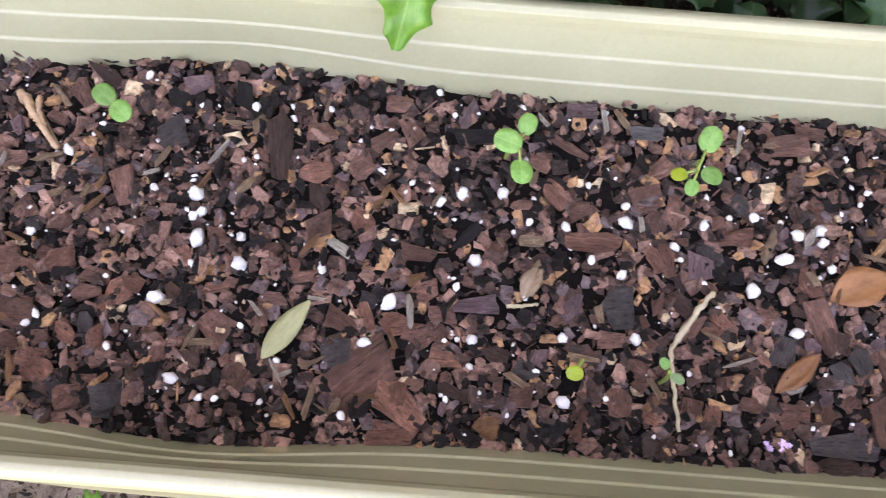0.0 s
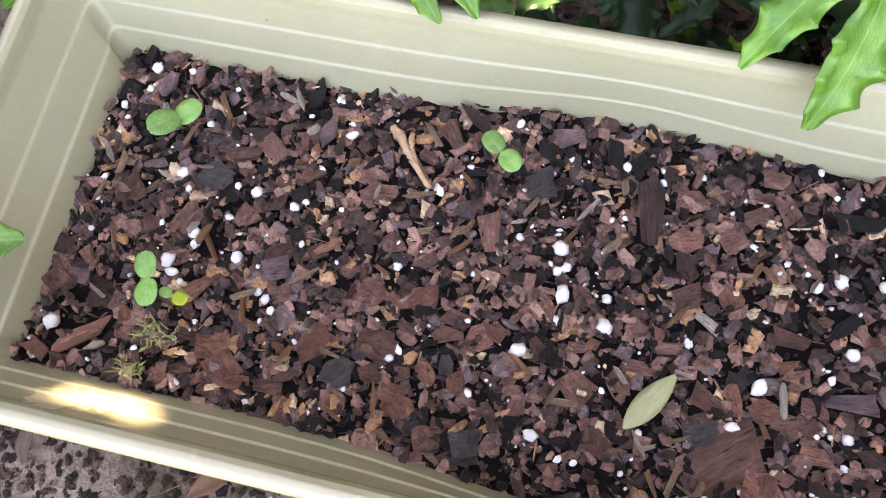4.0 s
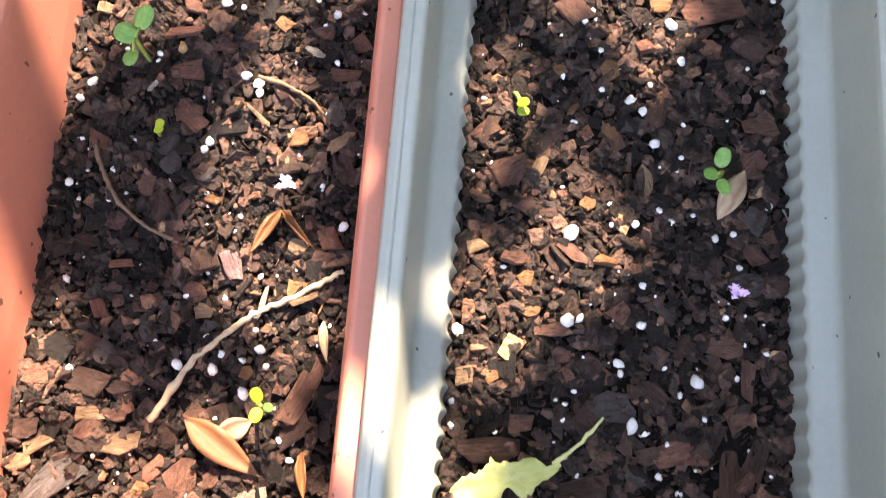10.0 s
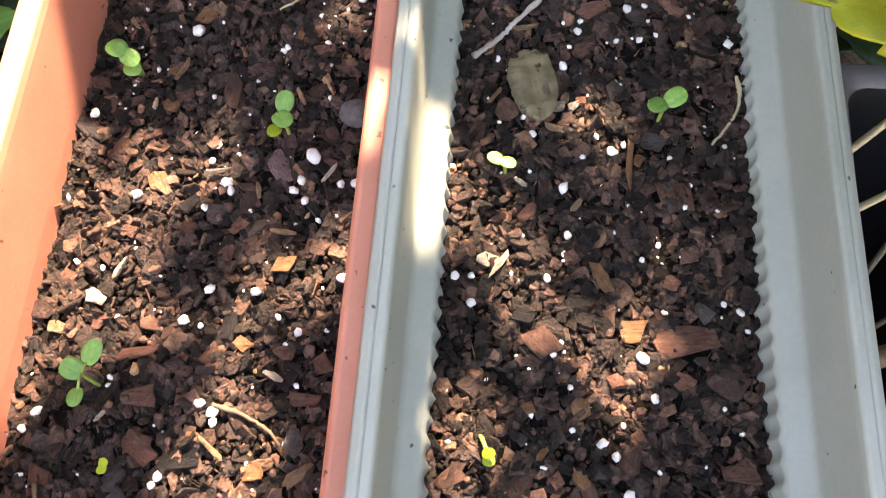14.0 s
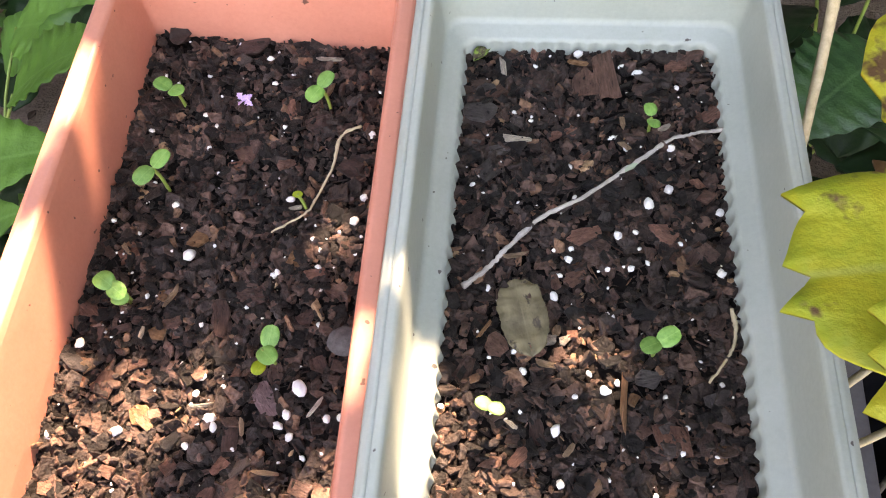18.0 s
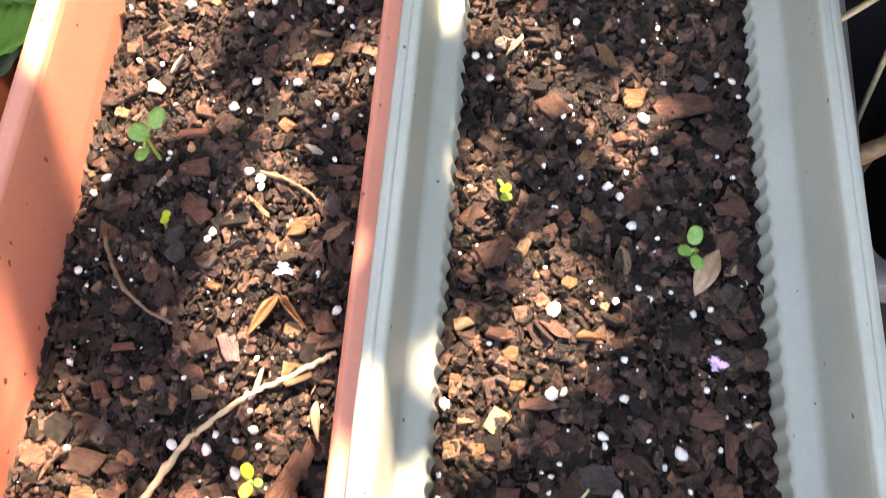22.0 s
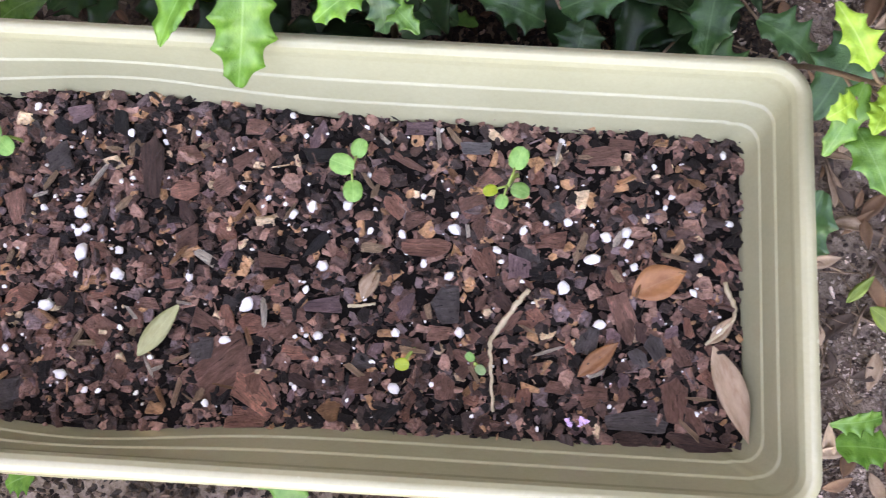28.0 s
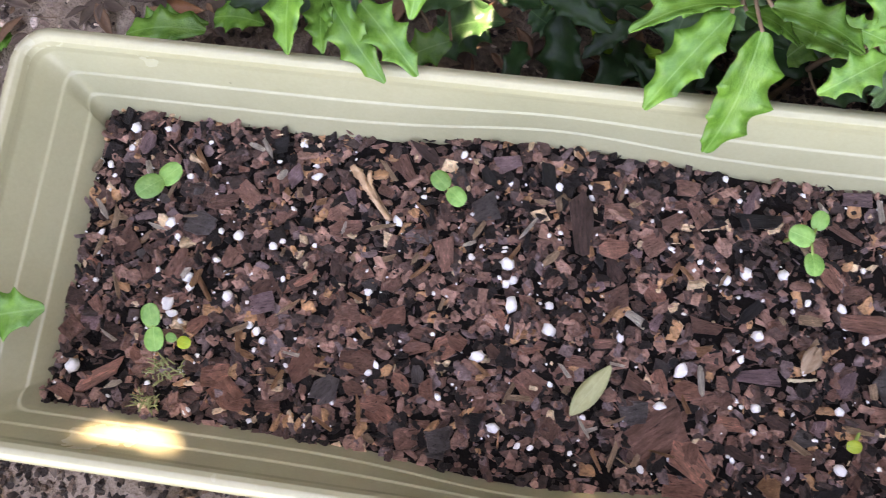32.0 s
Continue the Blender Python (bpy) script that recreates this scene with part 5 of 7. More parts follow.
grain(green, -0.0504, 0.0281, 0.0020)
grain(green, -0.1067, -0.0381, 0.0020)
grain(green, -0.1095, -0.0424, 0.0020)
grain(green, -0.1604, -0.0011, 0.0015)
grain(green, -0.0454, -0.0607, 0.0033)
grain(green, -0.1966, -0.0730, 0.0023)
grain(green, -0.1647, -0.0734, 0.0014)
grain(green, -0.1513, -0.0443, 0.0014)
grain(green, -0.0738, -0.0496, 0.0017)
grain(green, -0.2594, 0.0008, 0.0018)
grain(green, -0.2576, -0.0139, 0.0018)
grain(green, -0.2597, 0.0114, 0.0018)
grain(green, -0.0571, -0.0277, 0.0042)
grain(green, 0.0111, -0.0093, 0.0025)
grain(green, -0.0329, -0.0675, 0.0016)
grain(green, -0.0266, -0.0675, 0.0016)
grain(green, -0.0077, -0.0675, 0.0016)
grain(green, 0.0260, -0.0705, 0.0021)
grain(green, -0.0481, 0.0207, 0.0040)
grain(green, -0.0441, 0.0127, 0.0026)
grain(green, -0.0475, 0.0102, 0.0023)
grain(green, -0.0438, 0.0003, 0.0040)
grain(green, -0.0440, -0.0121, 0.0020)
grain(green, -0.0238, -0.0103, 0.0037)
grain(green, -0.0249, 0.0019, 0.0025)
grain(green, 0.0414, -0.0215, 0.0033)
grain(green, 0.0325, -0.0396, 0.0028)
grain(green, 0.0776, -0.0347, 0.0030)
grain(green, 0.1156, -0.0314, 0.0025)
grain(green, 0.1468, -0.0293, 0.0028)
grain(green, 0.1166, -0.0581, 0.0030)
grain(green, 0.0690, 0.0301, 0.0034)
grain(green, 0.0597, 0.0257, 0.0028)
grain(green, 0.0869, 0.0317, 0.0031)
grain(green, 0.0768, 0.0001, 0.0031)
grain(green, 0.0993, 0.0192, 0.0020)
grain(green, 0.1155, 0.0181, 0.0025)
grain(green, 0.1250, 0.0386, 0.0020)
grain(green, 0.1272, 0.0041, 0.0025)
grain(green, 0.1402, -0.0014, 0.0025)
grain(green, 0.1412, 0.0295, 0.0023)
grain(green, 0.1416, 0.0223, 0.0028)
grain(green, 0.1633, 0.0128, 0.0023)
grain(green, 0.1658, 0.0072, 0.0017)
grain(green, 0.1761, 0.0237, 0.0025)
grain(green, 0.1980, 0.0290, 0.0025)
grain(green, 0.1873, 0.0281, 0.0020)
grain(green, 0.2104, 0.0107, 0.0036)
grain(green, 0.2171, 0.0226, 0.0028)
grain(green, 0.2272, 0.0255, 0.0034)
grain(green, 0.2284, 0.0198, 0.0028)
grain(green, 0.2314, 0.0079, 0.0022)
grain(green, 0.2630, 0.0143, 0.0031)
grain(green, 0.1968, -0.0043, 0.0033)
grain(green, 0.2602, -0.0034, 0.0019)
grain(green, 0.2718, -0.0209, 0.0025)
grain(green, 0.2758, 0.0683, 0.0020)
grain(green, 0.2785, 0.0328, 0.0023)
grain(green, 0.2502, 0.0455, 0.0017)
grain(green, 0.2148, -0.0215, 0.0028)
grain(green, 0.1535, -0.0686, 0.0022)
grain(green, -0.0032, -0.0502, 0.0019)
grain(green, 0.0660, -0.0357, 0.0014)
grain(green, 0.0715, -0.0348, 0.0014)
grain(green, 0.0774, -0.0460, 0.0019)
grain(green, 0.0466, 0.0332, 0.0017)
grain(green, 0.0442, 0.0286, 0.0014)
grain(green, 0.0555, 0.0307, 0.0014)
grain(green, 0.0555, 0.0767, 0.0017)
grain(green, 0.0632, 0.0662, 0.0014)
grain(green, 0.1938, 0.0715, 0.0017)
grain(green, 0.2430, 0.0474, 0.0011)
grain(green, 0.1700, -0.0420, 0.0016)
grain(green, 0.1345, -0.0552, 0.0014)
grain(green, 0.0991, -0.0151, 0.0014)
grain(green, 0.0694, -0.0123, 0.0017)
grain(green, -0.0288, 0.0377, 0.0014)

grain(grey, 0.0113, -0.0861, 0.0022)
grain(grey, 0.0015, -0.0677, 0.0023)
grain(grey, 0.0048, -0.1192, 0.0018)
grain(grey, 0.0353, -0.1230, 0.0015)
grain(grey, 0.0422, -0.1208, 0.0017)
grain(grey, 0.0445, -0.1337, 0.0015)
grain(grey, 0.0268, -0.1143, 0.0011)
grain(grey, 0.0083, -0.1582, 0.0021)
grain(grey, 0.0001, -0.1734, 0.0021)
grain(grey, 0.0009, -0.1770, 0.0017)
grain(grey, 0.0053, -0.1960, 0.0025)
grain(grey, 0.0155, -0.2132, 0.0017)
grain(grey, 0.0435, -0.1758, 0.0011)
grain(grey, 0.0289, -0.1783, 0.0025)
grain(grey, 0.0229, -0.1835, 0.0013)
grain(grey, -0.0609, -0.1649, 0.0024)
grain(grey, -0.0197, -0.1584, 0.0030)
grain(grey, -0.0150, -0.1573, 0.0017)
grain(grey, -0.0200, -0.1247, 0.0031)
grain(grey, 0.0081, -0.1432, 0.0015)
grain(grey, -0.0044, -0.1201, 0.0011)
grain(grey, -0.0161, -0.1849, 0.0011)
grain(grey, -0.0444, -0.2017, 0.0013)
grain(grey, -0.0609, -0.2005, 0.0013)
grain(grey, -0.0612, -0.1917, 0.0013)
grain(grey, 0.0070, -0.2222, 0.0010)
grain(grey, 0.0594, -0.2488, 0.0016)
grain(grey, 0.0066, -0.0723, 0.0018)
grain(grey, 0.0217, -0.0913, 0.0011)
grain(grey, -0.0052, -0.1115, 0.0011)
grain(grey, -0.0292, 0.0636, 0.0022)
grain(grey, -0.0151, 0.0392, 0.0024)
grain(grey, 0.0053, 0.0566, 0.0025)
grain(grey, -0.0131, 0.0174, 0.0021)
grain(grey, -0.0587, -0.0036, 0.0021)
grain(grey, -0.0521, -0.0028, 0.0017)
grain(grey, -0.0210, -0.0025, 0.0019)
grain(grey, 0.0171, -0.0337, 0.0027)
grain(grey, 0.0219, -0.0491, 0.0022)
grain(grey, 0.0095, -0.0601, 0.0013)
grain(grey, -0.0180, -0.0344, 0.0016)
grain(grey, 0.0502, -0.0088, 0.0016)
grain(grey, 0.0564, -0.0120, 0.0020)
grain(grey, 0.0591, -0.0194, 0.0011)
grain(grey, -0.0013, 0.0642, 0.0015)
grain(grey, 0.0305, 0.0563, 0.0015)
grain(grey, 0.0177, 0.0085, 0.0014)
grain(grey, 0.0243, 0.0148, 0.0014)
grain(grey, -0.0077, -0.0434, 0.0013)
grain(grey, -0.0110, -0.0471, 0.0013)
grain(grey, 0.0476, -0.0518, 0.0011)
grain(grey, -0.0628, 0.0464, 0.0017)
grain(grey, -0.0515, -0.0142, 0.0023)
grain(grey, 0.0539, 0.0630, 0.0012)
grain(grey, -0.0049, 0.2435, 0.0024)
grain(grey, -0.0163, 0.1009, 0.0025)
grain(grey, 0.0277, 0.1516, 0.0034)
grain(grey, 0.0376, 0.1606, 0.0029)
grain(grey, 0.0395, 0.1837, 0.0022)
grain(grey, 0.0178, 0.1830, 0.0019)
grain(grey, 0.0128, 0.1337, 0.0023)
grain(grey, -0.0101, 0.1201, 0.0020)
grain(grey, -0.0088, 0.1252, 0.0015)
grain(grey, 0.0606, 0.1488, 0.0021)
grain(grey, 0.0576, 0.1146, 0.0022)
grain(grey, -0.0096, 0.1702, 0.0016)
grain(grey, -0.0373, 0.2026, 0.0014)
grain(grey, -0.0560, 0.1586, 0.0014)
grain(grey, -0.0073, 0.0536, 0.0014)
grain(grey, 0.0070, 0.0929, 0.0015)
grain(grey, 0.0223, 0.1266, 0.0013)
grain(grey, 0.0251, 0.2326, 0.0023)
grain(grey, 0.0181, 0.1162, 0.0018)

grain(red, -0.0572, -0.1158, 0.0024)
grain(red, -0.0528, -0.1565, 0.0019)
grain(red, -0.0008, -0.0930, 0.0022)
grain(red, -0.0028, -0.0967, 0.0019)
grain(red, -0.0387, -0.1224, 0.0012)
grain(red, -0.0325, -0.1188, 0.0010)
grain(red, 0.0157, -0.1828, 0.0021)
grain(red, 0.0129, -0.1892, 0.0028)
grain(red, -0.0014, -0.1883, 0.0023)
grain(red, 0.0272, -0.1655, 0.0019)
grain(red, 0.0307, -0.1796, 0.0023)
grain(red, 0.0263, -0.1977, 0.0025)
grain(red, 0.0343, -0.1864, 0.0019)
grain(red, 0.0598, -0.1258, 0.0024)
grain(red, -0.0248, -0.2448, 0.0027)
grain(red, 0.0184, -0.0704, 0.0022)
grain(red, -0.0585, -0.0782, 0.0019)
grain(red, -0.0555, -0.1831, 0.0014)
grain(red, -0.0114, -0.1797, 0.0012)
grain(red, 0.0277, -0.1497, 0.0014)
grain(red, -0.0440, -0.1932, 0.0016)
grain(red, -0.0592, 0.0673, 0.0024)
grain(red, 0.0075, 0.0364, 0.0031)
grain(red, 0.0098, 0.0328, 0.0021)
grain(red, 0.0445, 0.0532, 0.0037)
grain(red, 0.0376, 0.0358, 0.0023)
grain(red, 0.0430, 0.0313, 0.0021)
grain(red, 0.0585, 0.0402, 0.0021)
grain(red, 0.0650, 0.0413, 0.0026)
grain(red, -0.0324, 0.0282, 0.0026)
grain(red, -0.0003, 0.0235, 0.0021)
grain(red, -0.0015, 0.0479, 0.0021)
grain(red, 0.0000, 0.0554, 0.0018)
grain(red, 0.0120, -0.0630, 0.0026)
grain(red, 0.0175, -0.0662, 0.0024)
grain(red, -0.0019, -0.0279, 0.0025)
grain(red, 0.0061, -0.0299, 0.0015)
grain(red, 0.0074, -0.0135, 0.0025)
grain(red, 0.0275, -0.0134, 0.0025)
grain(red, 0.0476, -0.0295, 0.0022)
grain(red, -0.0536, -0.0710, 0.0024)
grain(red, 0.0388, -0.0239, 0.0017)
grain(red, 0.0201, 0.0236, 0.0013)
grain(red, 0.0642, -0.0040, 0.0025)
grain(red, -0.0401, -0.0076, 0.0015)
grain(red, -0.0520, -0.1228, 0.0011)
grain(red, -0.0318, 0.1435, 0.0023)
grain(red, 0.0246, 0.1520, 0.0023)
grain(red, 0.0616, 0.1936, 0.0024)
grain(red, 0.0614, 0.1548, 0.0026)
grain(red, 0.0589, 0.1399, 0.0025)
grain(red, -0.0188, 0.1161, 0.0035)
grain(red, 0.0404, 0.0412, 0.0022)
grain(red, 0.0254, 0.1094, 0.0016)
grain(red, 0.0396, 0.1293, 0.0017)
grain(red, -0.0281, 0.1995, 0.0015)
grain(red, -0.0206, 0.1920, 0.0012)
grain(red, 0.0443, 0.1138, 0.0014)
grain(red, -0.0001, 0.2393, 0.0019)
grain(red, -0.0055, 0.0802, 0.0013)
grain(red, -0.0604, 0.1325, 0.0017)
grain(red, -0.0540, 0.1869, 0.0015)

chip(grey, 0.0408, -0.2128, 0.0300, 0.0120, 85, 'm')
chip(grey, 0.0203, -0.2044, 0.0170, 0.0090, 22, 'r')
chip(grey, 0.0158, -0.2267, 0.0200, 0.0090, -58, 'm')
chip(grey, 0.0272, -0.2329, 0.0130, 0.0130, 10, 'm')
chip(grey, 0.0572, -0.2310, 0.0200, 0.0140, 75, 'd')
chip(grey, 0.0531, -0.2196, 0.0150, 0.0080, 10, 'm')
chip(grey, -0.0124, -0.2224, 0.0200, 0.0140, 10, 'd')
chip(grey, -0.0457, -0.2085, 0.0240, 0.0100, 8, 'd')
chip(grey, 0.0448, -0.1896, 0.0120, 0.0090, 30, 'm')
chip(grey, 0.0511, -0.2052, 0.0160, 0.0090, 70, 'd')
chip(red, -0.0439, -0.2360, 0.0280, 0.0150, 50, 's')
chip(red, -0.0347, -0.1985, 0.0210, 0.0110, -15, 'd')
chip(red, -0.0193, -0.2206, 0.0170, 0.0100, 10, 't')
chip(red, 0.0055, -0.2332, 0.0230, 0.0140, 75, 'm')
chip(red, -0.0343, -0.2105, 0.0140, 0.0060, 5, 't')
chip(red, -0.0369, -0.2470, 0.0090, 0.0060, -10, 'o')
chip(red, -0.0261, -0.2455, 0.0070, 0.0060, 0, 'w')
chip(red, -0.0596, -0.2314, 0.0120, 0.0070, 20, 't')
chip(red, 0.0296, -0.2415, 0.0120, 0.0090, 70, 'w')
chip(red, 0.0365, -0.2370, 0.0090, 0.0060, 30, 'w')
chip(red, 0.0400, -0.2417, 0.0080, 0.0050, -40, 'w')
chip(red, 0.0487, -0.2118, 0.0180, 0.0080, 42, 'd')
chip(red, -0.0053, -0.2302, 0.0120, 0.0070, 60, 'r')
chip(red, -0.0536, -0.2240, 0.0150, 0.0060, 30, 't')
chip(red, -0.0651, -0.2455, 0.0120, 0.0080, 70, 'm')
chip(grey, -0.0247, 0.0739, 0.0100, 0.0050, -20, 'r')
chip(grey, -0.0187, 0.0798, 0.0080, 0.0050, 10, 'w')
chip(grey, -0.0113, 0.0791, 0.0070, 0.0050, 40, 'w')
chip(grey, -0.0150, 0.0843, 0.0060, 0.0040, 70, 't')
chip(grey, -0.0077, 0.0820, 0.0060, 0.0040, 0, 'r')

# ---- bark and perlite strewn between ----
def strew(bed, count, small, grains, tones, fines, edge=.001, slivers=14, coarse=0, loose=.5):
    """Scatter bark over a bed: single chips, then the fine rest joined; loose is how much fewer chips lie towards +y."""
    rng = random.Random(bed.seed + 40)
    placed = list(bed.taken)
    laid = 0
    for _ in range(9000):
        if laid >= count:
            break
        ln = .0055 + .0125 * rng.random() ** 1.8
        wd = ln * rng.uniform(.42, .92)
        x, y = rng.uniform(-1, 1) * (bed.hx - .004), rng.uniform(-1, 1) * (bed.hy - .004)
        if rng.random() < loose * (.5 + .5 * y / bed.hy) or not bed.free(x, y, .27 * ln):
            continue
        chip(bed, x, y, ln, wd, rng.uniform(0, 180), rng.choice(tones), rng.uniform(.0004, .0022))
        laid += 1
    for _ in range(slivers):
        ln = rng.uniform(.006, .017)
        x, y = rng.uniform(-1, 1) * (bed.hx - .008), rng.uniform(-1, 1) * (bed.hy - .006)
        if rng.random() < .6 or bed.free(x, y, .003):
            chip(bed, x, y, ln, rng.uniform(.0014, .0034), rng.uniform(0, 180), rng.choice('totottww'), .0048)
    heap = Heap()
    big = np.array([q for q in placed if q[2] > .0032])
    for k in range(small + coarse):
        x, y = rng.uniform(-1, 1) * (bed.hx + edge), rng.uniform(-1, 1) * (bed.hy + edge)
        if rng.random() < .80 and ((big[:, 0] - x) ** 2 + (big[:, 1] - y) ** 2 < (1.25 * big[:, 2]) ** 2).any():
            continue
        if k < coarse:
            ln = rng.uniform(.0055, .0125)
            wd, th, shape = ln * rng.uniform(.35, .9), rng.uniform(.0014, .0034), CHIP_TRIS[rng.randrange(NSHAPE)]
        elif rng.random() < .16:
            ln = rng.uniform(.004, .013)
            wd, th, shape = rng.uniform(.0004, .0011), .0008, CRUMB_TRIS[rng.randrange(14)]
        else:
            ln = rng.choice((rng.uniform(.0011, .0028), rng.uniform(.0024, .0050), rng.uniform(.0040, .0080)))
            wd, th, shape = ln * rng.uniform(.35, .95), rng.uniform(.0008, .0026), CRUMB_TRIS[rng.randrange(14)]
        heap.add(shape, lay(bed, x, y, bed.z(x, y) + rng.uniform(-.0006, .0028), rng.uniform(0, 360), rng.gauss(0, 26), rng.gauss(0, 26), ln, wd, th))
    ob = put("fine_bark", heap.mesh("fine_bark", fines), bed.ob)
    ob["kind"] = "stuff"
    heap = Heap()
    kinds = [(np.array([v.co for v in me.vertices]), np.array([tuple(p.vertices) for p in me.polygons], dtype=np.int32)) for me in GRAIN_LOW]
    for _ in range(grains):
        x, y = rng.uniform(-1, 1) * (bed.hx - .003), rng.uniform(-1, 1) * (bed.hy - .003)
        r = rng.choice((.0004, .0005, .0006, .0008, .0008, .0010, .0013, .0017))
        heap.add(rng.choice(kinds), lay(bed, x, y, bed.z(x, y) + .0024, rng.uniform(0, 360), rng.uniform(-40, 40), 0, r * rng.uniform(.9, 1.4), r * .8, r * .8))
    ob = put("fine_perlite", heap.mesh("fine_perlite", PERLITE, True), bed.ob)
    ob["kind"] = "stuff"


GRAIN_LOW = []
for s in range(4):
    bm = bmesh.new()
    bmesh.ops.create_icosphere(bm, subdivisions=1, radius=1)
    for v in bm.verts:
        v.co *= .95 + .5 * noise.noise(v.co * 1.4 + Vector((s * 5, 2, 0)))
    me = bpy.data.meshes.new("fine_perlite")
    bm.to_mesh(me)
    bm.free()
    GRAIN_LOW.append(me)
strew(green, 300, 9000, 430, "mmmmmmnnrqddgppk", FINES_WARM, .008, 130, 3600, .55)
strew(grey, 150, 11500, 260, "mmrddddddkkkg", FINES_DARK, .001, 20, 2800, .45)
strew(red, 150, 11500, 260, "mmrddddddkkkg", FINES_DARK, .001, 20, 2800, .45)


# ---- spiny-leaved shoots ----
SHOOT_LEAVES = {}


def leaf(name, base, tip, width, tone):
    SHOOT_LEAVES.setdefault(name, []).append((Vector(base), Vector(tip), width, tone))


shoot_a, shoot_b, shoot_c, shoot_d, shoot_e, shoot_f, shoot_g, shoot_h, shoot_i, shoot_j, shoot_k = "abcdefghijk"
leaf(shoot_a, (0.037, 0.128, 0.200), (-0.009, 0.109, 0.205), 0.015, 'mid')
leaf(shoot_a, (0.033, 0.124, 0.200), (0.004, 0.087, 0.175), 0.018, 'mid')
leaf(shoot_a, (0.046, 0.117, 0.200), (0.036, 0.076, 0.155), 0.024, 'mid')
leaf(shoot_a, (0.048, 0.126, 0.205), (0.088, 0.112, 0.200), 0.017, 'mid')
leaf(shoot_a, (0.044, 0.130, 0.210), (0.048, 0.159, 0.235), 0.017, 'mid')
leaf(shoot_a, (0.037, 0.131, 0.205), (0.013, 0.157, 0.215), 0.019, 'mid')
leaf(shoot_a, (0.050, 0.166, 0.225), (0.101, 0.156, 0.220), 0.027, 'mid')
leaf(shoot_a, (0.044, 0.175, 0.225), (-0.000, 0.204, 0.235), 0.030, 'mid')
leaf(shoot_a, (0.040, 0.161, 0.220), (-0.013, 0.194, 0.210), 0.022, 'mid')
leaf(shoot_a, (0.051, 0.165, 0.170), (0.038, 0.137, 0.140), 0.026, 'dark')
leaf(shoot_a, (0.029, 0.177, 0.200), (-0.026, 0.195, 0.190), 0.020, 'mid')
leaf(shoot_a, (0.030, 0.129, 0.195), (-0.010, 0.140, 0.190), 0.015, 'mid')
leaf(shoot_a, (0.040, 0.128, 0.195), (0.066, 0.119, 0.185), 0.014, 'mid')
leaf(shoot_a, (0.041, 0.169, 0.200), (0.014, 0.150, 0.190), 0.015, 'mid')
leaf(shoot_a, (0.033, 0.170, 0.130), (0.023, 0.138, 0.110), 0.022, 'dark')
leaf(shoot_b, (0.094, 0.119, 0.180), (0.056, 0.137, 0.170), 0.013, 'mid')
leaf(shoot_b, (0.099, 0.113, 0.180), (0.118, 0.128, 0.190), 0.012, 'mid')
leaf(shoot_b, (0.104, 0.114, 0.180), (0.121, 0.099, 0.175), 0.012, 'mid')
leaf(shoot_b, (0.108, 0.168, 0.100), (0.082, 0.146, 0.090), 0.022, 'mid')
leaf(shoot_b, (0.106, 0.128, 0.100), (0.134, 0.146, 0.090), 0.021, 'dark')
leaf(shoot_c, (0.158, 0.170, 0.260), (0.190, 0.158, 0.250), 0.014, 'mid')
leaf(shoot_c, (0.150, 0.176, 0.250), (0.128, 0.172, 0.240), 0.014, 'mid')
leaf(shoot_h, (-0.084, 0.168, 0.100), (-0.124, 0.161, 0.090), 0.022, 'dark')
leaf(shoot_h, (-0.095, 0.144, 0.090), (-0.125, 0.132, 0.080), 0.020, 'mid')
leaf(shoot_b, (0.099, 0.115, 0.195), (0.092, 0.151, 0.210), 0.014, 'mid')
leaf(shoot_b, (0.108, 0.116, 0.195), (0.137, 0.111, 0.200), 0.016, 'mid')
leaf(shoot_b, (0.099, 0.113, 0.195), (0.075, 0.098, 0.185), 0.016, 'mid')
leaf(shoot_b, (0.096, 0.118, 0.200), (0.075, 0.125, 0.200), 0.011, 'mid')
leaf(shoot_b, (0.103, 0.113, 0.190), (0.105, 0.100, 0.170), 0.013, 'dark')
leaf(shoot_b, (0.103, 0.116, 0.200), (0.104, 0.111, 0.190), 0.009, 'lime')
leaf(shoot_c, (0.151, 0.168, 0.290), (0.133, 0.191, 0.300), 0.012, 'lime')
leaf(shoot_c, (0.153, 0.167, 0.290), (0.169, 0.182, 0.295), 0.017, 'lime')
leaf(shoot_c, (0.152, 0.164, 0.290), (0.142, 0.136, 0.270), 0.015, 'lime')
leaf(shoot_c, (0.156, 0.161, 0.285), (0.173, 0.162, 0.270), 0.010, 'lime')
leaf(shoot_c, (0.171, 0.207, 0.270), (0.158, 0.179, 0.240), 0.024, 'dark')
leaf(shoot_c, (0.152, 0.186, 0.220), (0.203, 0.166, 0.215), 0.022, 'mid')
leaf(shoot_c, (0.153, 0.179, 0.190), (0.124, 0.142, 0.150), 0.025, 'dark')
leaf(shoot_c, (0.158, 0.174, 0.140), (0.180, 0.195, 0.130), 0.023, 'dark')
leaf(shoot_c, (0.112, 0.157, 0.200), (0.093, 0.163, 0.190), 0.011, 'lime')
leaf(shoot_d, (0.180, 0.167, 0.155), (0.181, 0.150, 0.140), 0.012, 'pale')
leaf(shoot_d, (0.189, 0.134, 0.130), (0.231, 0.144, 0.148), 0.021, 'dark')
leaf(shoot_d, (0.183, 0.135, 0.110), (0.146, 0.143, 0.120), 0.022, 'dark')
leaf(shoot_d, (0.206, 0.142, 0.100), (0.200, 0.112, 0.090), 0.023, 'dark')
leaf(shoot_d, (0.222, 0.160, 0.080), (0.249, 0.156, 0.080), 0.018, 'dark')
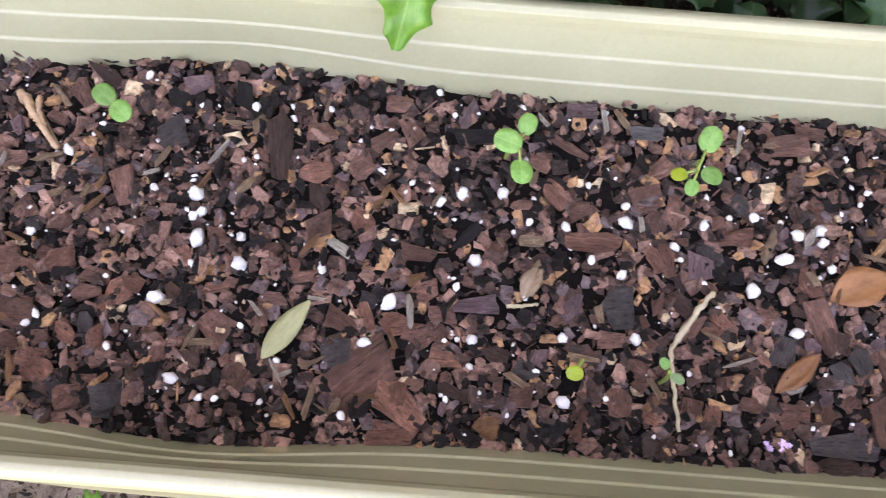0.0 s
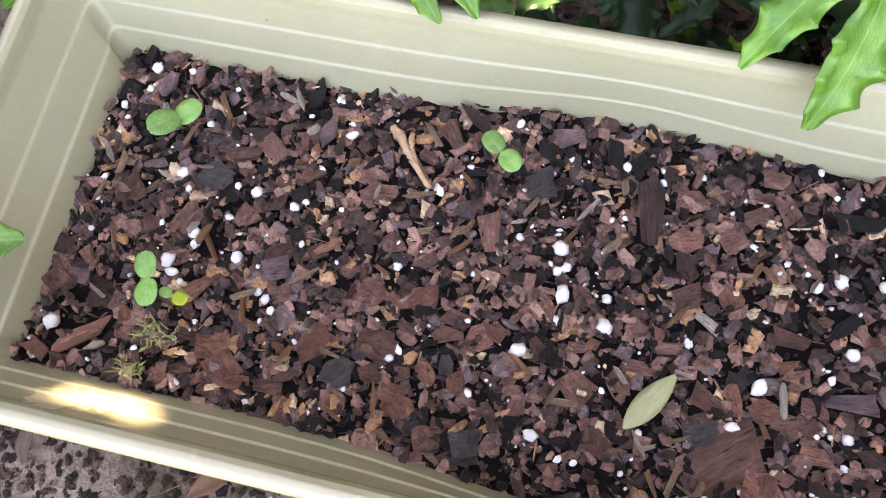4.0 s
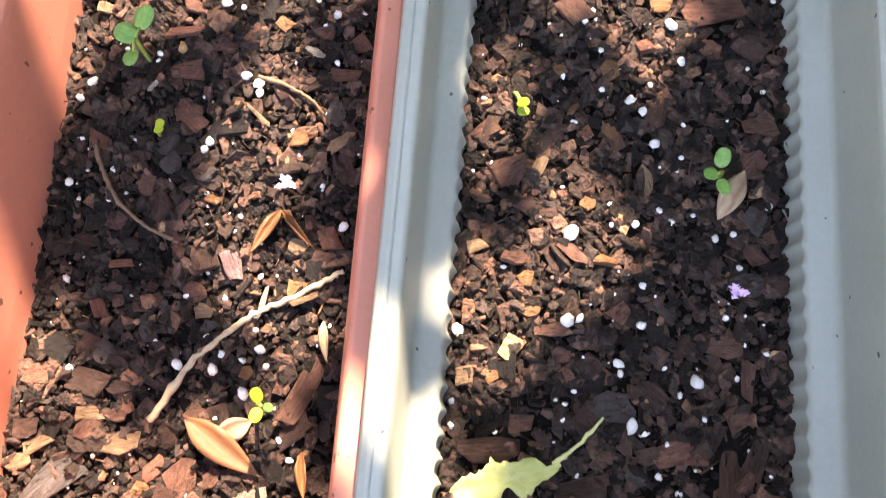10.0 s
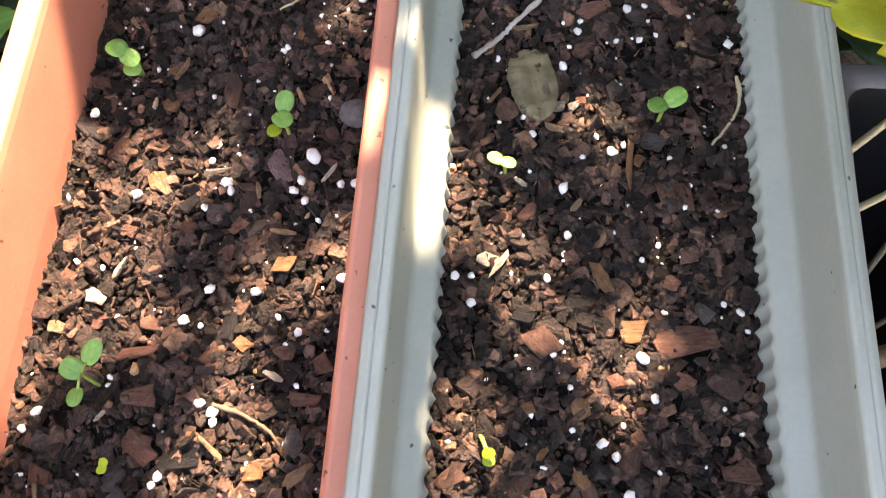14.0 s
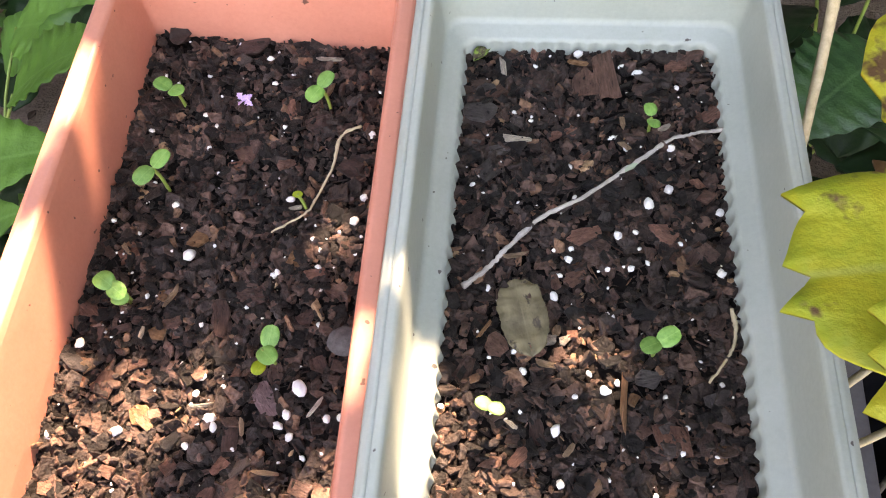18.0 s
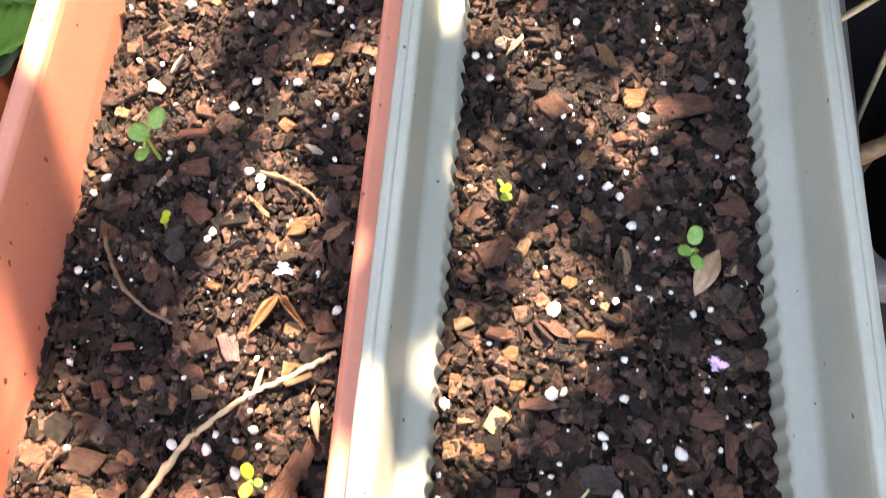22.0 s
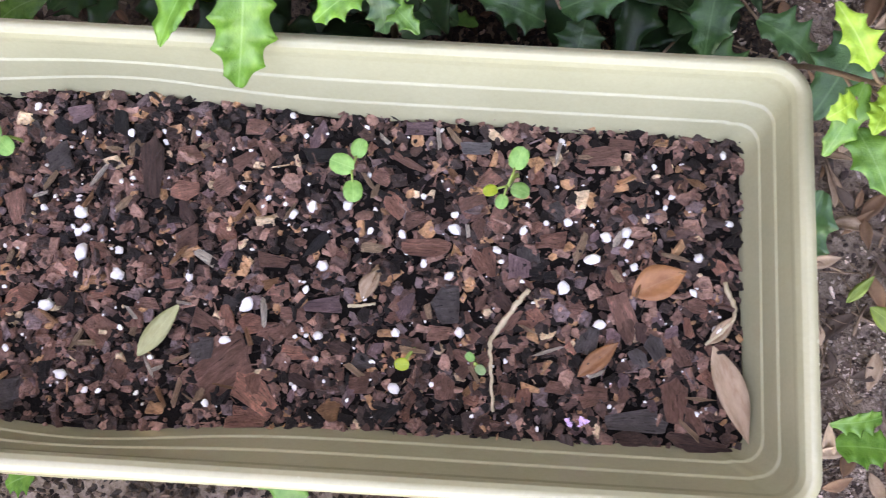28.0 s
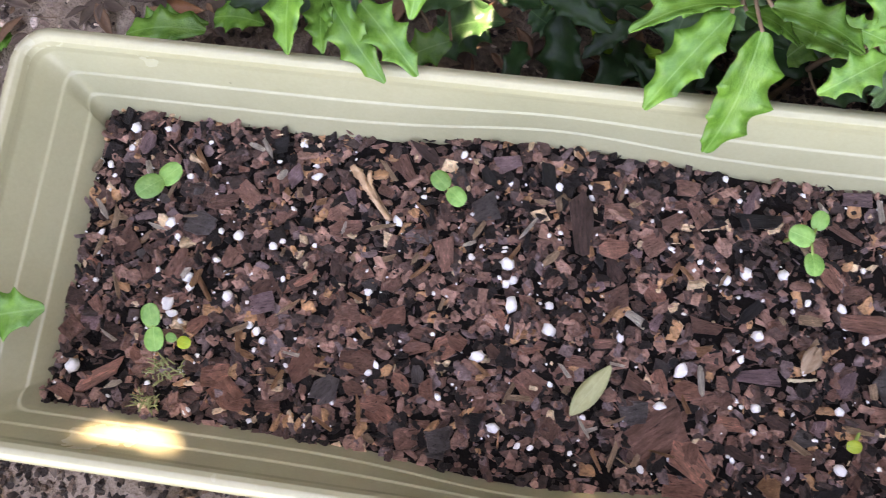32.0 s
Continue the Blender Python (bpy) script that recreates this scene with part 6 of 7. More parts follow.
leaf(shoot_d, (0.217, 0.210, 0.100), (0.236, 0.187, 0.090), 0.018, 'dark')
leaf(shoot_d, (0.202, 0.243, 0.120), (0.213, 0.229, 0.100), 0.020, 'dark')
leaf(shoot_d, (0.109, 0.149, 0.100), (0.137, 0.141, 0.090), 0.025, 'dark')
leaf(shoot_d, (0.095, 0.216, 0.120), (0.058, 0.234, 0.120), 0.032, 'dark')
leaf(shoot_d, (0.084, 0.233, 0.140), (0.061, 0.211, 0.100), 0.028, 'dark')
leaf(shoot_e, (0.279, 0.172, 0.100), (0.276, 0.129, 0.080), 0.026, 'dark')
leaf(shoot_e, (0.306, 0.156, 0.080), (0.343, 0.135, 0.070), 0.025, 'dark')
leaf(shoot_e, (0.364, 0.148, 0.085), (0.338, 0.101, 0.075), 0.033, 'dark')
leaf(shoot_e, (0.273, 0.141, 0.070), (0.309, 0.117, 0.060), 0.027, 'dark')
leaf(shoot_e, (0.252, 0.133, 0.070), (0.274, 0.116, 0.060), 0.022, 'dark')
leaf(shoot_e, (0.264, 0.237, 0.090), (0.250, 0.221, 0.080), 0.022, 'mid')
leaf(shoot_f, (0.306, 0.080, 0.210), (0.288, 0.104, 0.218), 0.013, 'lime')
leaf(shoot_f, (0.314, 0.082, 0.210), (0.375, 0.092, 0.190), 0.025, 'mid')
leaf(shoot_f, (0.313, 0.075, 0.210), (0.341, 0.071, 0.205), 0.010, 'lime')
leaf(shoot_f, (0.311, 0.074, 0.210), (0.319, 0.053, 0.213), 0.011, 'lime')
leaf(shoot_f, (0.309, 0.061, 0.190), (0.322, 0.033, 0.190), 0.017, 'mid')
leaf(shoot_f, (0.329, 0.064, 0.180), (0.365, 0.039, 0.170), 0.026, 'mid')
leaf(shoot_f, (0.304, 0.071, 0.200), (0.292, 0.062, 0.200), 0.012, 'lime')
leaf(shoot_f, (0.318, 0.072, 0.200), (0.311, 0.056, 0.200), 0.011, 'lime')
leaf(shoot_f, (0.334, 0.054, 0.100), (0.330, 0.009, 0.060), 0.024, 'dark')
leaf(shoot_f, (0.318, 0.070, 0.195), (0.352, 0.052, 0.190), 0.015, 'mid')
leaf(shoot_f, (0.308, 0.078, 0.200), (0.297, 0.050, 0.185), 0.014, 'mid')
leaf(shoot_f, (0.310, 0.079, 0.215), (0.322, 0.066, 0.216), 0.009, 'lime')
leaf(shoot_g, (0.431, 0.290, 0.090), (0.436, 0.251, 0.080), 0.027, 'mid')
leaf(shoot_g, (0.425, 0.230, 0.080), (0.391, 0.225, 0.070), 0.031, 'dark')
leaf(shoot_g, (0.476, 0.258, 0.100), (0.426, 0.235, 0.090), 0.039, 'mid')
leaf(shoot_g, (0.444, 0.177, 0.060), (0.454, 0.149, 0.050), 0.020, 'mid')
leaf(shoot_g, (0.461, 0.100, 0.050), (0.480, 0.072, 0.050), 0.023, 'mid')
leaf(shoot_g, (0.340, 0.039, 0.050), (0.334, 0.010, 0.040), 0.022, 'mid')
leaf(shoot_h, (-0.158, 0.148, 0.190), (-0.189, 0.108, 0.200), 0.026, 'mid')
leaf(shoot_h, (-0.158, 0.141, 0.190), (-0.162, 0.097, 0.170), 0.021, 'mid')
leaf(shoot_h, (-0.147, 0.128, 0.170), (-0.115, 0.090, 0.165), 0.017, 'mid')
leaf(shoot_h, (-0.099, 0.166, 0.200), (-0.105, 0.116, 0.180), 0.019, 'mid')
leaf(shoot_h, (-0.085, 0.161, 0.190), (-0.054, 0.134, 0.175), 0.019, 'mid')
leaf(shoot_h, (-0.074, 0.153, 0.180), (-0.044, 0.147, 0.170), 0.018, 'mid')
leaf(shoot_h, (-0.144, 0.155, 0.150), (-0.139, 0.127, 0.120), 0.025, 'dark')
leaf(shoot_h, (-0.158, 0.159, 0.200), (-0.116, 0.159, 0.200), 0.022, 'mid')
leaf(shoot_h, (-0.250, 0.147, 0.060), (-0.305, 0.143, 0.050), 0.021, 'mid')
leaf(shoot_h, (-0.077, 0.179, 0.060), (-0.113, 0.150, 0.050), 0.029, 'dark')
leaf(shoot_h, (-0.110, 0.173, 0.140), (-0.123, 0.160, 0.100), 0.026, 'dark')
leaf(shoot_h, (-0.111, 0.184, 0.200), (-0.063, 0.196, 0.210), 0.030, 'mid')
leaf(shoot_h, (-0.095, 0.227, 0.230), (-0.104, 0.188, 0.220), 0.019, 'mid')
leaf(shoot_h, (-0.110, 0.182, 0.200), (-0.140, 0.135, 0.170), 0.021, 'mid')
leaf(shoot_h, (-0.169, 0.189, 0.200), (-0.200, 0.206, 0.200), 0.024, 'mid')
leaf(shoot_h, (-0.133, 0.211, 0.200), (-0.175, 0.197, 0.200), 0.021, 'lime')
leaf(shoot_i, (-0.131, 0.126, 0.170), (-0.100, 0.095, 0.165), 0.019, 'mid')
leaf(shoot_i, (-0.149, 0.129, 0.170), (-0.148, 0.103, 0.160), 0.015, 'mid')
leaf(shoot_i, (-0.299, 0.144, 0.050), (-0.253, 0.156, 0.050), 0.020, 'mid')
leaf(shoot_i, (-0.250, 0.160, 0.050), (-0.217, 0.159, 0.050), 0.024, 'mid')
leaf(shoot_i, (-0.108, 0.158, 0.060), (-0.067, 0.167, 0.070), 0.032, 'dark')
leaf(shoot_i, (-0.019, 0.176, 0.080), (-0.003, 0.148, 0.050), 0.017, 'lime')
leaf(shoot_i, (0.000, 0.153, 0.060), (0.027, 0.164, 0.055), 0.013, 'lime')
leaf(shoot_i, (0.008, 0.154, 0.050), (0.031, 0.153, 0.040), 0.014, 'dark')
leaf(shoot_i, (-0.394, 0.143, 0.030), (-0.413, 0.121, 0.030), 0.023, 'mid')
leaf(shoot_i, (-0.053, 0.180, 0.060), (-0.034, 0.171, 0.050), 0.017, 'dark')
leaf(shoot_k, (-0.293, -0.046, 0.170), (-0.252, -0.035, 0.175), 0.024, 'mid')
leaf(shoot_k, (-0.294, -0.044, 0.170), (-0.315, -0.031, 0.175), 0.024, 'mid')
leaf(shoot_j, (0.372, -0.082, 0.030), (0.408, -0.083, 0.030), 0.025, 'mid')
leaf(shoot_j, (0.399, -0.064, 0.030), (0.364, -0.069, 0.040), 0.015, 'mid')
leaf(shoot_j, (-0.098, -0.126, 0.030), (-0.114, -0.134, 0.030), 0.020, 'mid')


def grow(name, leaves):
    cx = sum(b.x for b, *_ in leaves) / len(leaves)
    cy = sum(b.y for b, *_ in leaves) / len(leaves)
    top = max(b.z for b, *_ in leaves)
    rng = random.Random(ord(name))
    foot = Vector((cx + rng.uniform(-.02, .02), max(cy + .03, .125) if cx < .32 else cy, 0))
    foot.z = ground_height(foot.x, foot.y) - .01
    t = thing("holly_shoot", Matrix.Translation(foot), "glossy green shoot with spiny holly-like leaves beside the planter" if top > .12 else "low dark green spiny weed leaves on the ground", "shrub", "spiny shoots")
    head = Vector((cx, cy, top)) - foot
    trunk = smooth_line([(0, 0, 0), (head.x * .2 + .004, head.y * .2, head.z * .5), tuple(head * .97)], 5)
    put("stem", mesh_of("stem", *tube(trunk, [.0021 - .0011 * i / len(trunk) for i in range(len(trunk))], 7, .1), WOODY), t)
    for b, tip, w, tone in leaves:
        q = b - foot
        best = min(trunk, key=lambda p: (p - q).length + 2 * max(0, p.z - q.z))
        holder = t
        if (best - q).length <= .07:
            holder = put("leaf_stalk", mesh_of("leaf_stalk", *tube(smooth_line([tuple(best), tuple((best + q) / 2 + Vector((0, 0, -.003))), tuple(q)], 3), .0009, 5), WOODY), t)
        put("leaf", leaf_mesh('holly', tone, rng.randrange(4)), holder, span(b - foot, tip - foot, w * 1.30, rng.uniform(-28, 28), (tip - b).length * .60), "lime green young leaf" if tone == 'lime' else "")


for name_, leaves_ in SHOOT_LEAVES.items():
    grow(name_, leaves_)


def in_planter(x, y, pad=0.0):
    p = Vector((x, y, .1))
    for m, hx, hy in ((M_GREEN, .29, .09),):
        q = m.inverted() @ p
        if abs(q.x) < hx + pad and abs(q.y) < hy + pad:
            return True
    return False


# undergrowth: low leaves behind the planter, their near-black green standing in for shade
def strewn_leaves(name, label, category, count, kind, tones, where, size, height, tilt, seed, slim=.5):
    rng = random.Random(seed)
    for tone in tones:
        V, F = [], []
        done = 0
        for _ in range(count * 30):
            if done >= count:
                break
            x, y = where(rng)
            if in_planter(x, y, .012):
                continue
            ln = rng.uniform(*size)
            a = rng.uniform(0, 6.28)
            z = ground_height(x, y) + rng.uniform(*height)
            d = Vector((math.cos(a), math.sin(a), math.tan(radians(rng.uniform(-tilt, tilt)))))
            e = Vector((x, y, z)) + d * ln
            if in_planter(e.x, e.y, .012):
                continue
            e.z = max(e.z, ground_height(e.x, e.y) + .003)
            m = span((x, y, z), e, ln * rng.uniform(slim * .8, slim * 1.2), rng.uniform(-tilt, tilt))
            vs, fs = LOW_SHAPE[kind][rng.randrange(4)]
            b = len(V)
            V += [m @ Vector(v) for v in vs]
            F += [tuple(b + i for i in f) for f in fs]
            done += 1
        ob = put(name, mesh_of(name, V, F, LITTER[tone]))
        tagged(ob, label, category, kind="stuff")


# 'dark' is leaf green taken down to near black to paint in shaded gaps
LITTER = {'dark': plain("undergrowth_shaded", (.004, .019, .007), (.017, .053, .016), 35, .40, spec=.25), 'mid': plain("undergrowth_green", (.035, .12, .022), (.085, .23, .042), 35, .40, spec=.35),
          'brown': plain("litter_brown", (.085, .042, .022), (.20, .105, .052), 40, .75), 'tan': plain("litter_tan", (.22, .14, .085), (.42, .30, .20), 40, .8), 'dull': plain("litter_dull", (.036, .023, .016), (.095, .062, .044), 40, .85)}
strewn_leaves("undergrowth", "low dark green spiny undergrowth leaves behind the planter, near-black for shade", "undergrowth", 95, 'holly', ('dark',), lambda r: (r.uniform(-.06, .30), r.uniform(.125, .30)), (.030, .062), (.012, .085), 30, 5)
strewn_leaves("undergrowth", "sparse dark green spiny leaves low on brown ground, shade in their colour", "undergrowth", 26, 'holly', ('dark',), lambda r: (r.uniform(-.32, -.0), r.uniform(.125, .34)), (.026, .055), (.012, .05), 22, 15)
strewn_leaves("undergrowth", "small green weed leaves on the ground", "undergrowth", 60, 'holly', ('mid',), lambda r: (r.uniform(-.35, .62), r.uniform(.10, .5)), (.014, .032), (.01, .045), 25, 6)
strewn_leaves("undergrowth", "fresh green spiny leaves under the grey planter", "undergrowth", 34, 'holly', ('mid',), lambda r: (r.uniform(.13, .27), r.uniform(.20, .29)), (.02, .042), (.02, .09), 30, 16)
strewn_leaves("undergrowth", "broad green leaves crowding beside the terracotta planter", "undergrowth", 70, 'broad', ('mid', 'dark'), lambda r: (r.uniform(-.5, -.06), r.uniform(.34, 1.15)), (.05, .10), (.03, .17), 28, 8, .75)
strewn_leaves("undergrowth", "broad leaves crowding behind the grey planter, their green darkened for shade", "undergrowth", 80, 'broad', ('dark',), lambda r: (r.uniform(.36, .75), r.uniform(.64, 1.2)), (.05, .10), (.03, .22), 28, 9, .75)
strewn_leaves("leaf_litter", "drift of brown dry leaves behind the olive planter", "leaf litter", 210, 'dry', ('brown', 'dull', 'dull'), lambda r: (r.uniform(-.45, .03), r.uniform(.115, .36)), (.006, .028), (.002, .014), 30, 17, .42)
strewn_leaves("leaf_litter", "brown dry leaves strewn on sandy ground beside the planter", "leaf litter", 170, 'dry', ('brown', 'tan', 'dull'), lambda r: (r.uniform(.33, .64), r.uniform(-.25, .22)), (.006, .030), (.002, .010), 28, 18, .34)
strewn_leaves("undergrowth", "small green leaves in front of the olive planter", "undergrowth", 26, 'holly', ('mid',), lambda r: (r.uniform(-.10, .16), r.uniform(-.20, -.125)), (.018, .040), (.01, .04), 25, 26)
strewn_leaves("leaf_litter", "scattered brown dry leaf litter on the ground", "leaf litter", 150, 'dry', ('brown', 'dull'), lambda r: (r.uniform(-.55, .8), r.uniform(-.4, 1.2)), (.008, .036), (.002, .008), 20, 7, .38)
V, F = [], []
rng = random.Random(31)
for n_ in range(15000):
    x, y = (rng.uniform(.16, .60), rng.uniform(-.12, .36)) if n_ % 11 < 7 else (rng.uniform(-.42, .16), rng.uniform(.10, .42)) if n_ % 11 < 10 else (rng.uniform(-.5, .75), rng.uniform(-.3, .7))
    if in_planter(x, y):
        continue
    ln = rng.choice((rng.uniform(.0015, .004), rng.uniform(.002, .006), rng.uniform(.004, .012)))
    m = lay(None, x, y, ground_height(x, y) + .001, rng.uniform(0, 360), rng.gauss(0, 18), rng.gauss(0, 18), ln, ln * rng.uniform(.2, .8), rng.uniform(.001, .003))
    vs, fs = CRUMB_SHAPES[rng.randrange(14)]
    b = len(V)
    V += [m @ Vector(v) for v in vs]
    F += [tuple(b + i for i in f) for f in fs]
tagged(put("soil_crumbs", mesh_of("soil_crumbs", V, F, fines_material("ground_crumbs", [(0, (0.055, 0.036, 0.030)), (.3, (0.138, 0.092, 0.072)), (.52, (0.275, 0.196, 0.161)), (.68, (0.092, 0.062, 0.049)), (.80, (0.551, 0.448, 0.390)), (.93, (0.826, 0.666, 0.551))]), False)),
       "brown soil crumbs and bark bits on the ground", "soil crumbs", kind="stuff")
# dark soil crumbs whose deep browns also stand in for shade near the planter
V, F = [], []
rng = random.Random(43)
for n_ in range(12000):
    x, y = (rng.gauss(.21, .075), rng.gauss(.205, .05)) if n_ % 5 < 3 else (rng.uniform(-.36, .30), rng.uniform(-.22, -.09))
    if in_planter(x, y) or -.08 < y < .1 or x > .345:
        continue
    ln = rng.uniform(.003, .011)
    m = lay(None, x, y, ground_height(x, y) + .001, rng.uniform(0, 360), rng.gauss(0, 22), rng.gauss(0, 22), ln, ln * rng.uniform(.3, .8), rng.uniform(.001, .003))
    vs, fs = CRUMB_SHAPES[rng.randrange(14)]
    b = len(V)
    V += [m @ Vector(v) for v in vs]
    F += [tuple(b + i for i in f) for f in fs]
tagged(put("leaf_mould", mesh_of("leaf_mould", V, F, fines_material("shaded_dark_soil", [(0, (.020, .013, .010)), (.35, (.050, .032, .023)), (.6, (.085, .055, .040)), (.8, (.030, .020, .015)), (.94, (.16, .105, .075))]), False)),
       "dark brown soil crumbs round the olive planter, also standing in for shade", "leaf mould", kind="stuff")
V, F = [], []
rng = random.Random(41)
for _ in range(13000):
    c = rng.choice(((.347, .235), (.388, .216), (.366, .251), (.372, .228), (.33, .262), (.41, .17), (.44, .02), (.40, -.05), (.44, -.02), (.40, -.08), (.42, -.12), (.48, -.03), (.37, -.10)))
    x, y = rng.gauss(c[0], .026), rng.gauss(c[1], .020)
    if in_planter(x, y):
        continue
    ln = rng.uniform(.0010, .0034)
    m = lay(None, x, y, ground_height(x, y) + .0012, rng.uniform(0, 360), rng.gauss(0, 18), rng.gauss(0, 18), ln, ln * rng.uniform(.6, .95), ln * .7)
    vs, fs = CRUMB_SHAPES[rng.randrange(14)]
    b = len(V)
    V += [m @ Vector(v) for v in vs]
    F += [tuple(b + i for i in f) for f in fs]
tagged(put("sand", mesh_of("sand", V, F, fines_material("pale_sand", [(0, (0.180, 0.128, 0.098)), (.3, (0.315, 0.240, 0.195)), (.55, (0.435, 0.345, 0.285)), (.75, (0.105, 0.072, 0.054)), (.85, (0.570, 0.465, 0.390)), (.95, (0.090, 0.060, 0.045))]), False)),
       "patch of pale grey-brown sand on the ground", "sand", kind="stuff")
V, F = [], []
rng = random.Random(12)
for _ in range(900):
    x, y = (rng.uniform(.2, .6), rng.uniform(-.12, .36)) if rng.random() < .5 else (rng.uniform(-.5, .75), rng.uniform(-.35, .9))
    a, ln, z = rng.uniform(0, 6.28), rng.uniform(.015, .06), ground_height(x, y) + .004
    if in_planter(x, y):
        continue
    pts = [(x + math.cos(a) * ln * k + rng.uniform(-.002, .002), y + math.sin(a) * ln * k, z + rng.uniform(0, .003)) for k in (0, .33, .66, 1)]
    v, f = tube(pts, rng.choice((.0003, .0004, .0005, .0009)), 5, .1)
    n = len(V)
    V += v
    F += [tuple(n + i for i in g) for g in f]
tagged(put("twig_litter", mesh_of("twig_litter", V, F, TWIG['brown'])), "thin brown twigs and stalks strewn on the ground", "twigs", kind="stuff")

# single fallen leaves and a stick on open ground
def ground_leaf(xa, ya, xb, yb, w, tone, kind, label, lift=.006, roll=0):
    p, q = Vector((xa, ya, ground_height(xa, ya) + lift)), Vector((xb, yb, ground_height(xb, yb) + lift * 1.6))
    tagged(put("fallen_leaf", leaf_mesh(kind, tone, RNG.randrange(4)), None, span(p, q, w, roll or RNG.uniform(-18, 18), .02)), label, "leaf")


for xa, ya, xb, yb, w, tone in ((.437, .238, .454, .197, .015, 'orange'), (.453, .191, .482, .201, .022, 'tan'), (.438, .183, .433, .154, .012, 'orange'), (.426, .100, .438, .072, .015, 'orange'), (.437, .076, .453, .043, .020, 'tan'),
                                (.394, .174, .418, .188, .012, 'tan'), (.340, -.002, .343, -.032, .009, 'orange'), (.436, -.035, .459, -.022, .020, 'orange'), (.405, -.025, .398, -.050, .010, 'tan'), (.372, .052, .392, .047, .010, 'tan'),
                                (.466, .108, .482, .118, .012, 'orange'), (-.03, .225, -.004, .240, .018, 'orange'), (-.1, .24, -.09, .268, .015, 'tan'), (-.3, .16, -.26, .167, .018, 'orange'), (-.27, .19, -.258, .223, .016, 'tan')):
    ground_leaf(xa, ya, xb, yb, w, tone, 'dry', "dry curled %s leaf lying on the sandy ground" % ("orange-brown" if tone == 'orange' else "tan"))
for xa, ya, xb, yb, w in ((.413, .016, .437, .036, .013), (.427, .016, .439, -.006, .012), (.394, .001, .419, -.018, .014), (.445, .022, .470, .026, .012), (.380, .003, .392, .019, .007), (.463, .159, .478, .169, .012)):
    ground_leaf(xa, ya, xb, yb, w, 'weed', 'flat', "smooth oval olive green weed leaf on the ground", .014)
z0 = ground_height(.27, .22) + .006
tagged(put("stick", mesh_of("stick", *tube([(.268, .205, z0), (.272, .222, z0 + .002), (.280, .243, z0)], [.0022, .0030, .0024], 7, .15), TWIG['tan'])), "short pale bleached stick on the sandy ground", "stick")

# clover-like weed
def clover(x, y, n=3):
    z = ground_height(x, y)
    t = thing("clover", Matrix.Translation((x, y, z)), "small bright green round-leaved weed on the ground", "weed", "weeds")
    for k in range(n):
        a = 2.1 * k + x * 30
        d = Vector((math.cos(a), math.sin(a), 0))
        stalk = put("stalk", mesh_of("stalk", *tube([(0, 0, 0), tuple(d * .004 + Vector((0, 0, .012))), tuple(d * .006 + Vector((0, 0, .018)))], .0005, 5), STEM), t)
        put("leaflet", leaf_mesh('round', 'g', k % 4), stalk, span(d * .005 + Vector((0, 0, .018)), d * .016 + Vector((0, 0, .019)), .011, RNG.uniform(-10, 10), .006))


for x, y in ((.472, .138), (.457, .117), (.44, -.10), (.52, .06), (-.12, .21)):
    clover(x, y)

# broad leaves beside the far planters
def broad_plant(label, foot, leaves, tone):
    foot = Vector(foot)
    t = thing("broadleaf_plant", Matrix.Translation(foot), label, "plant")
    for k, (a, b, w) in enumerate(leaves):
        a, b = Vector(a) - foot, Vector(b) - foot
        stalk = put("stalk", mesh_of("stalk", *tube(smooth_line([(0, 0, 0), tuple(a * .5 + Vector((0, 0, .03))), tuple(a)], 4), .0016, 6), STEM), t)
        put("leaf", leaf_mesh('broad', tone, k % 4), stalk, span(a, b, w, RNG.uniform(-15, 15), (b - a).length * .4))


broad_plant("broad bright green toothed leaves beside the terracotta planter", (-.26, .78, .03),
            (((-.21, .70, .25), (-.085, .715, .27), .10), ((-.19, .63, .24), (-.10, .66, .27), .09), ((-.20, .84, .20), (-.08, .86, .24), .10), ((-.24, .95, .18), (-.12, .93, .2), .10), ((-.20, .56, .22), (-.10, .57, .25), .08), ((-.1, 1.0, .2), (.0, .93, .24), .09), ((-.22, .76, .14), (-.10, .79, .15), .1)), 'broad')
broad_plant("dark green broad toothed leaves behind the grey planter", (.52, .85, .03),
            (((.47, .86, .30), (.39, .78, .32), .10), ((.50, .76, .28), (.42, .70, .26), .09), ((.55, .90, .34), (.46, .80, .36), .11), ((.40, .92, .28), (.35, .84, .30), .09), ((.60, .80, .3), (.5, .72, .3), .1)), 'dark')
t = thing("yellowing_vine", Matrix.Translation((.46, .47, .035)), "yellowing spotted broad leaves on dry stalks leaning over", "plant")
o = Vector((.46, .47, .035))
for k, (c, r, turn, tilt) in enumerate((((.400, .442, .527), .094, 181, 2), ((.384, .390, .553), .078, 172, -4))):
    me = mesh_of("leaf", *lobed_leaf(3 + k), LEAF['yellow'])
    put("leaf", me, t, Matrix.Translation(Vector(c) - o) @ Euler((radians(tilt), radians(6), radians(turn))).to_matrix().to_4x4() @ Matrix.Diagonal((r, r, r, 1)), "yellow leaf with brown spots")
for pts, r in ((((.46, .47, .035), (.43, .47, .3), (.400, .442, .526)), .0018), (((.46, .47, .035), (.43, .43, .3), (.384, .390, .552)), .0016)):
    put("stalk", mesh_of("stalk", *tube(smooth_line([Vector(p) - Vector((.46, .47, .035)) for p in pts], 5), r, 7, .1), TWIG['tan']), t)
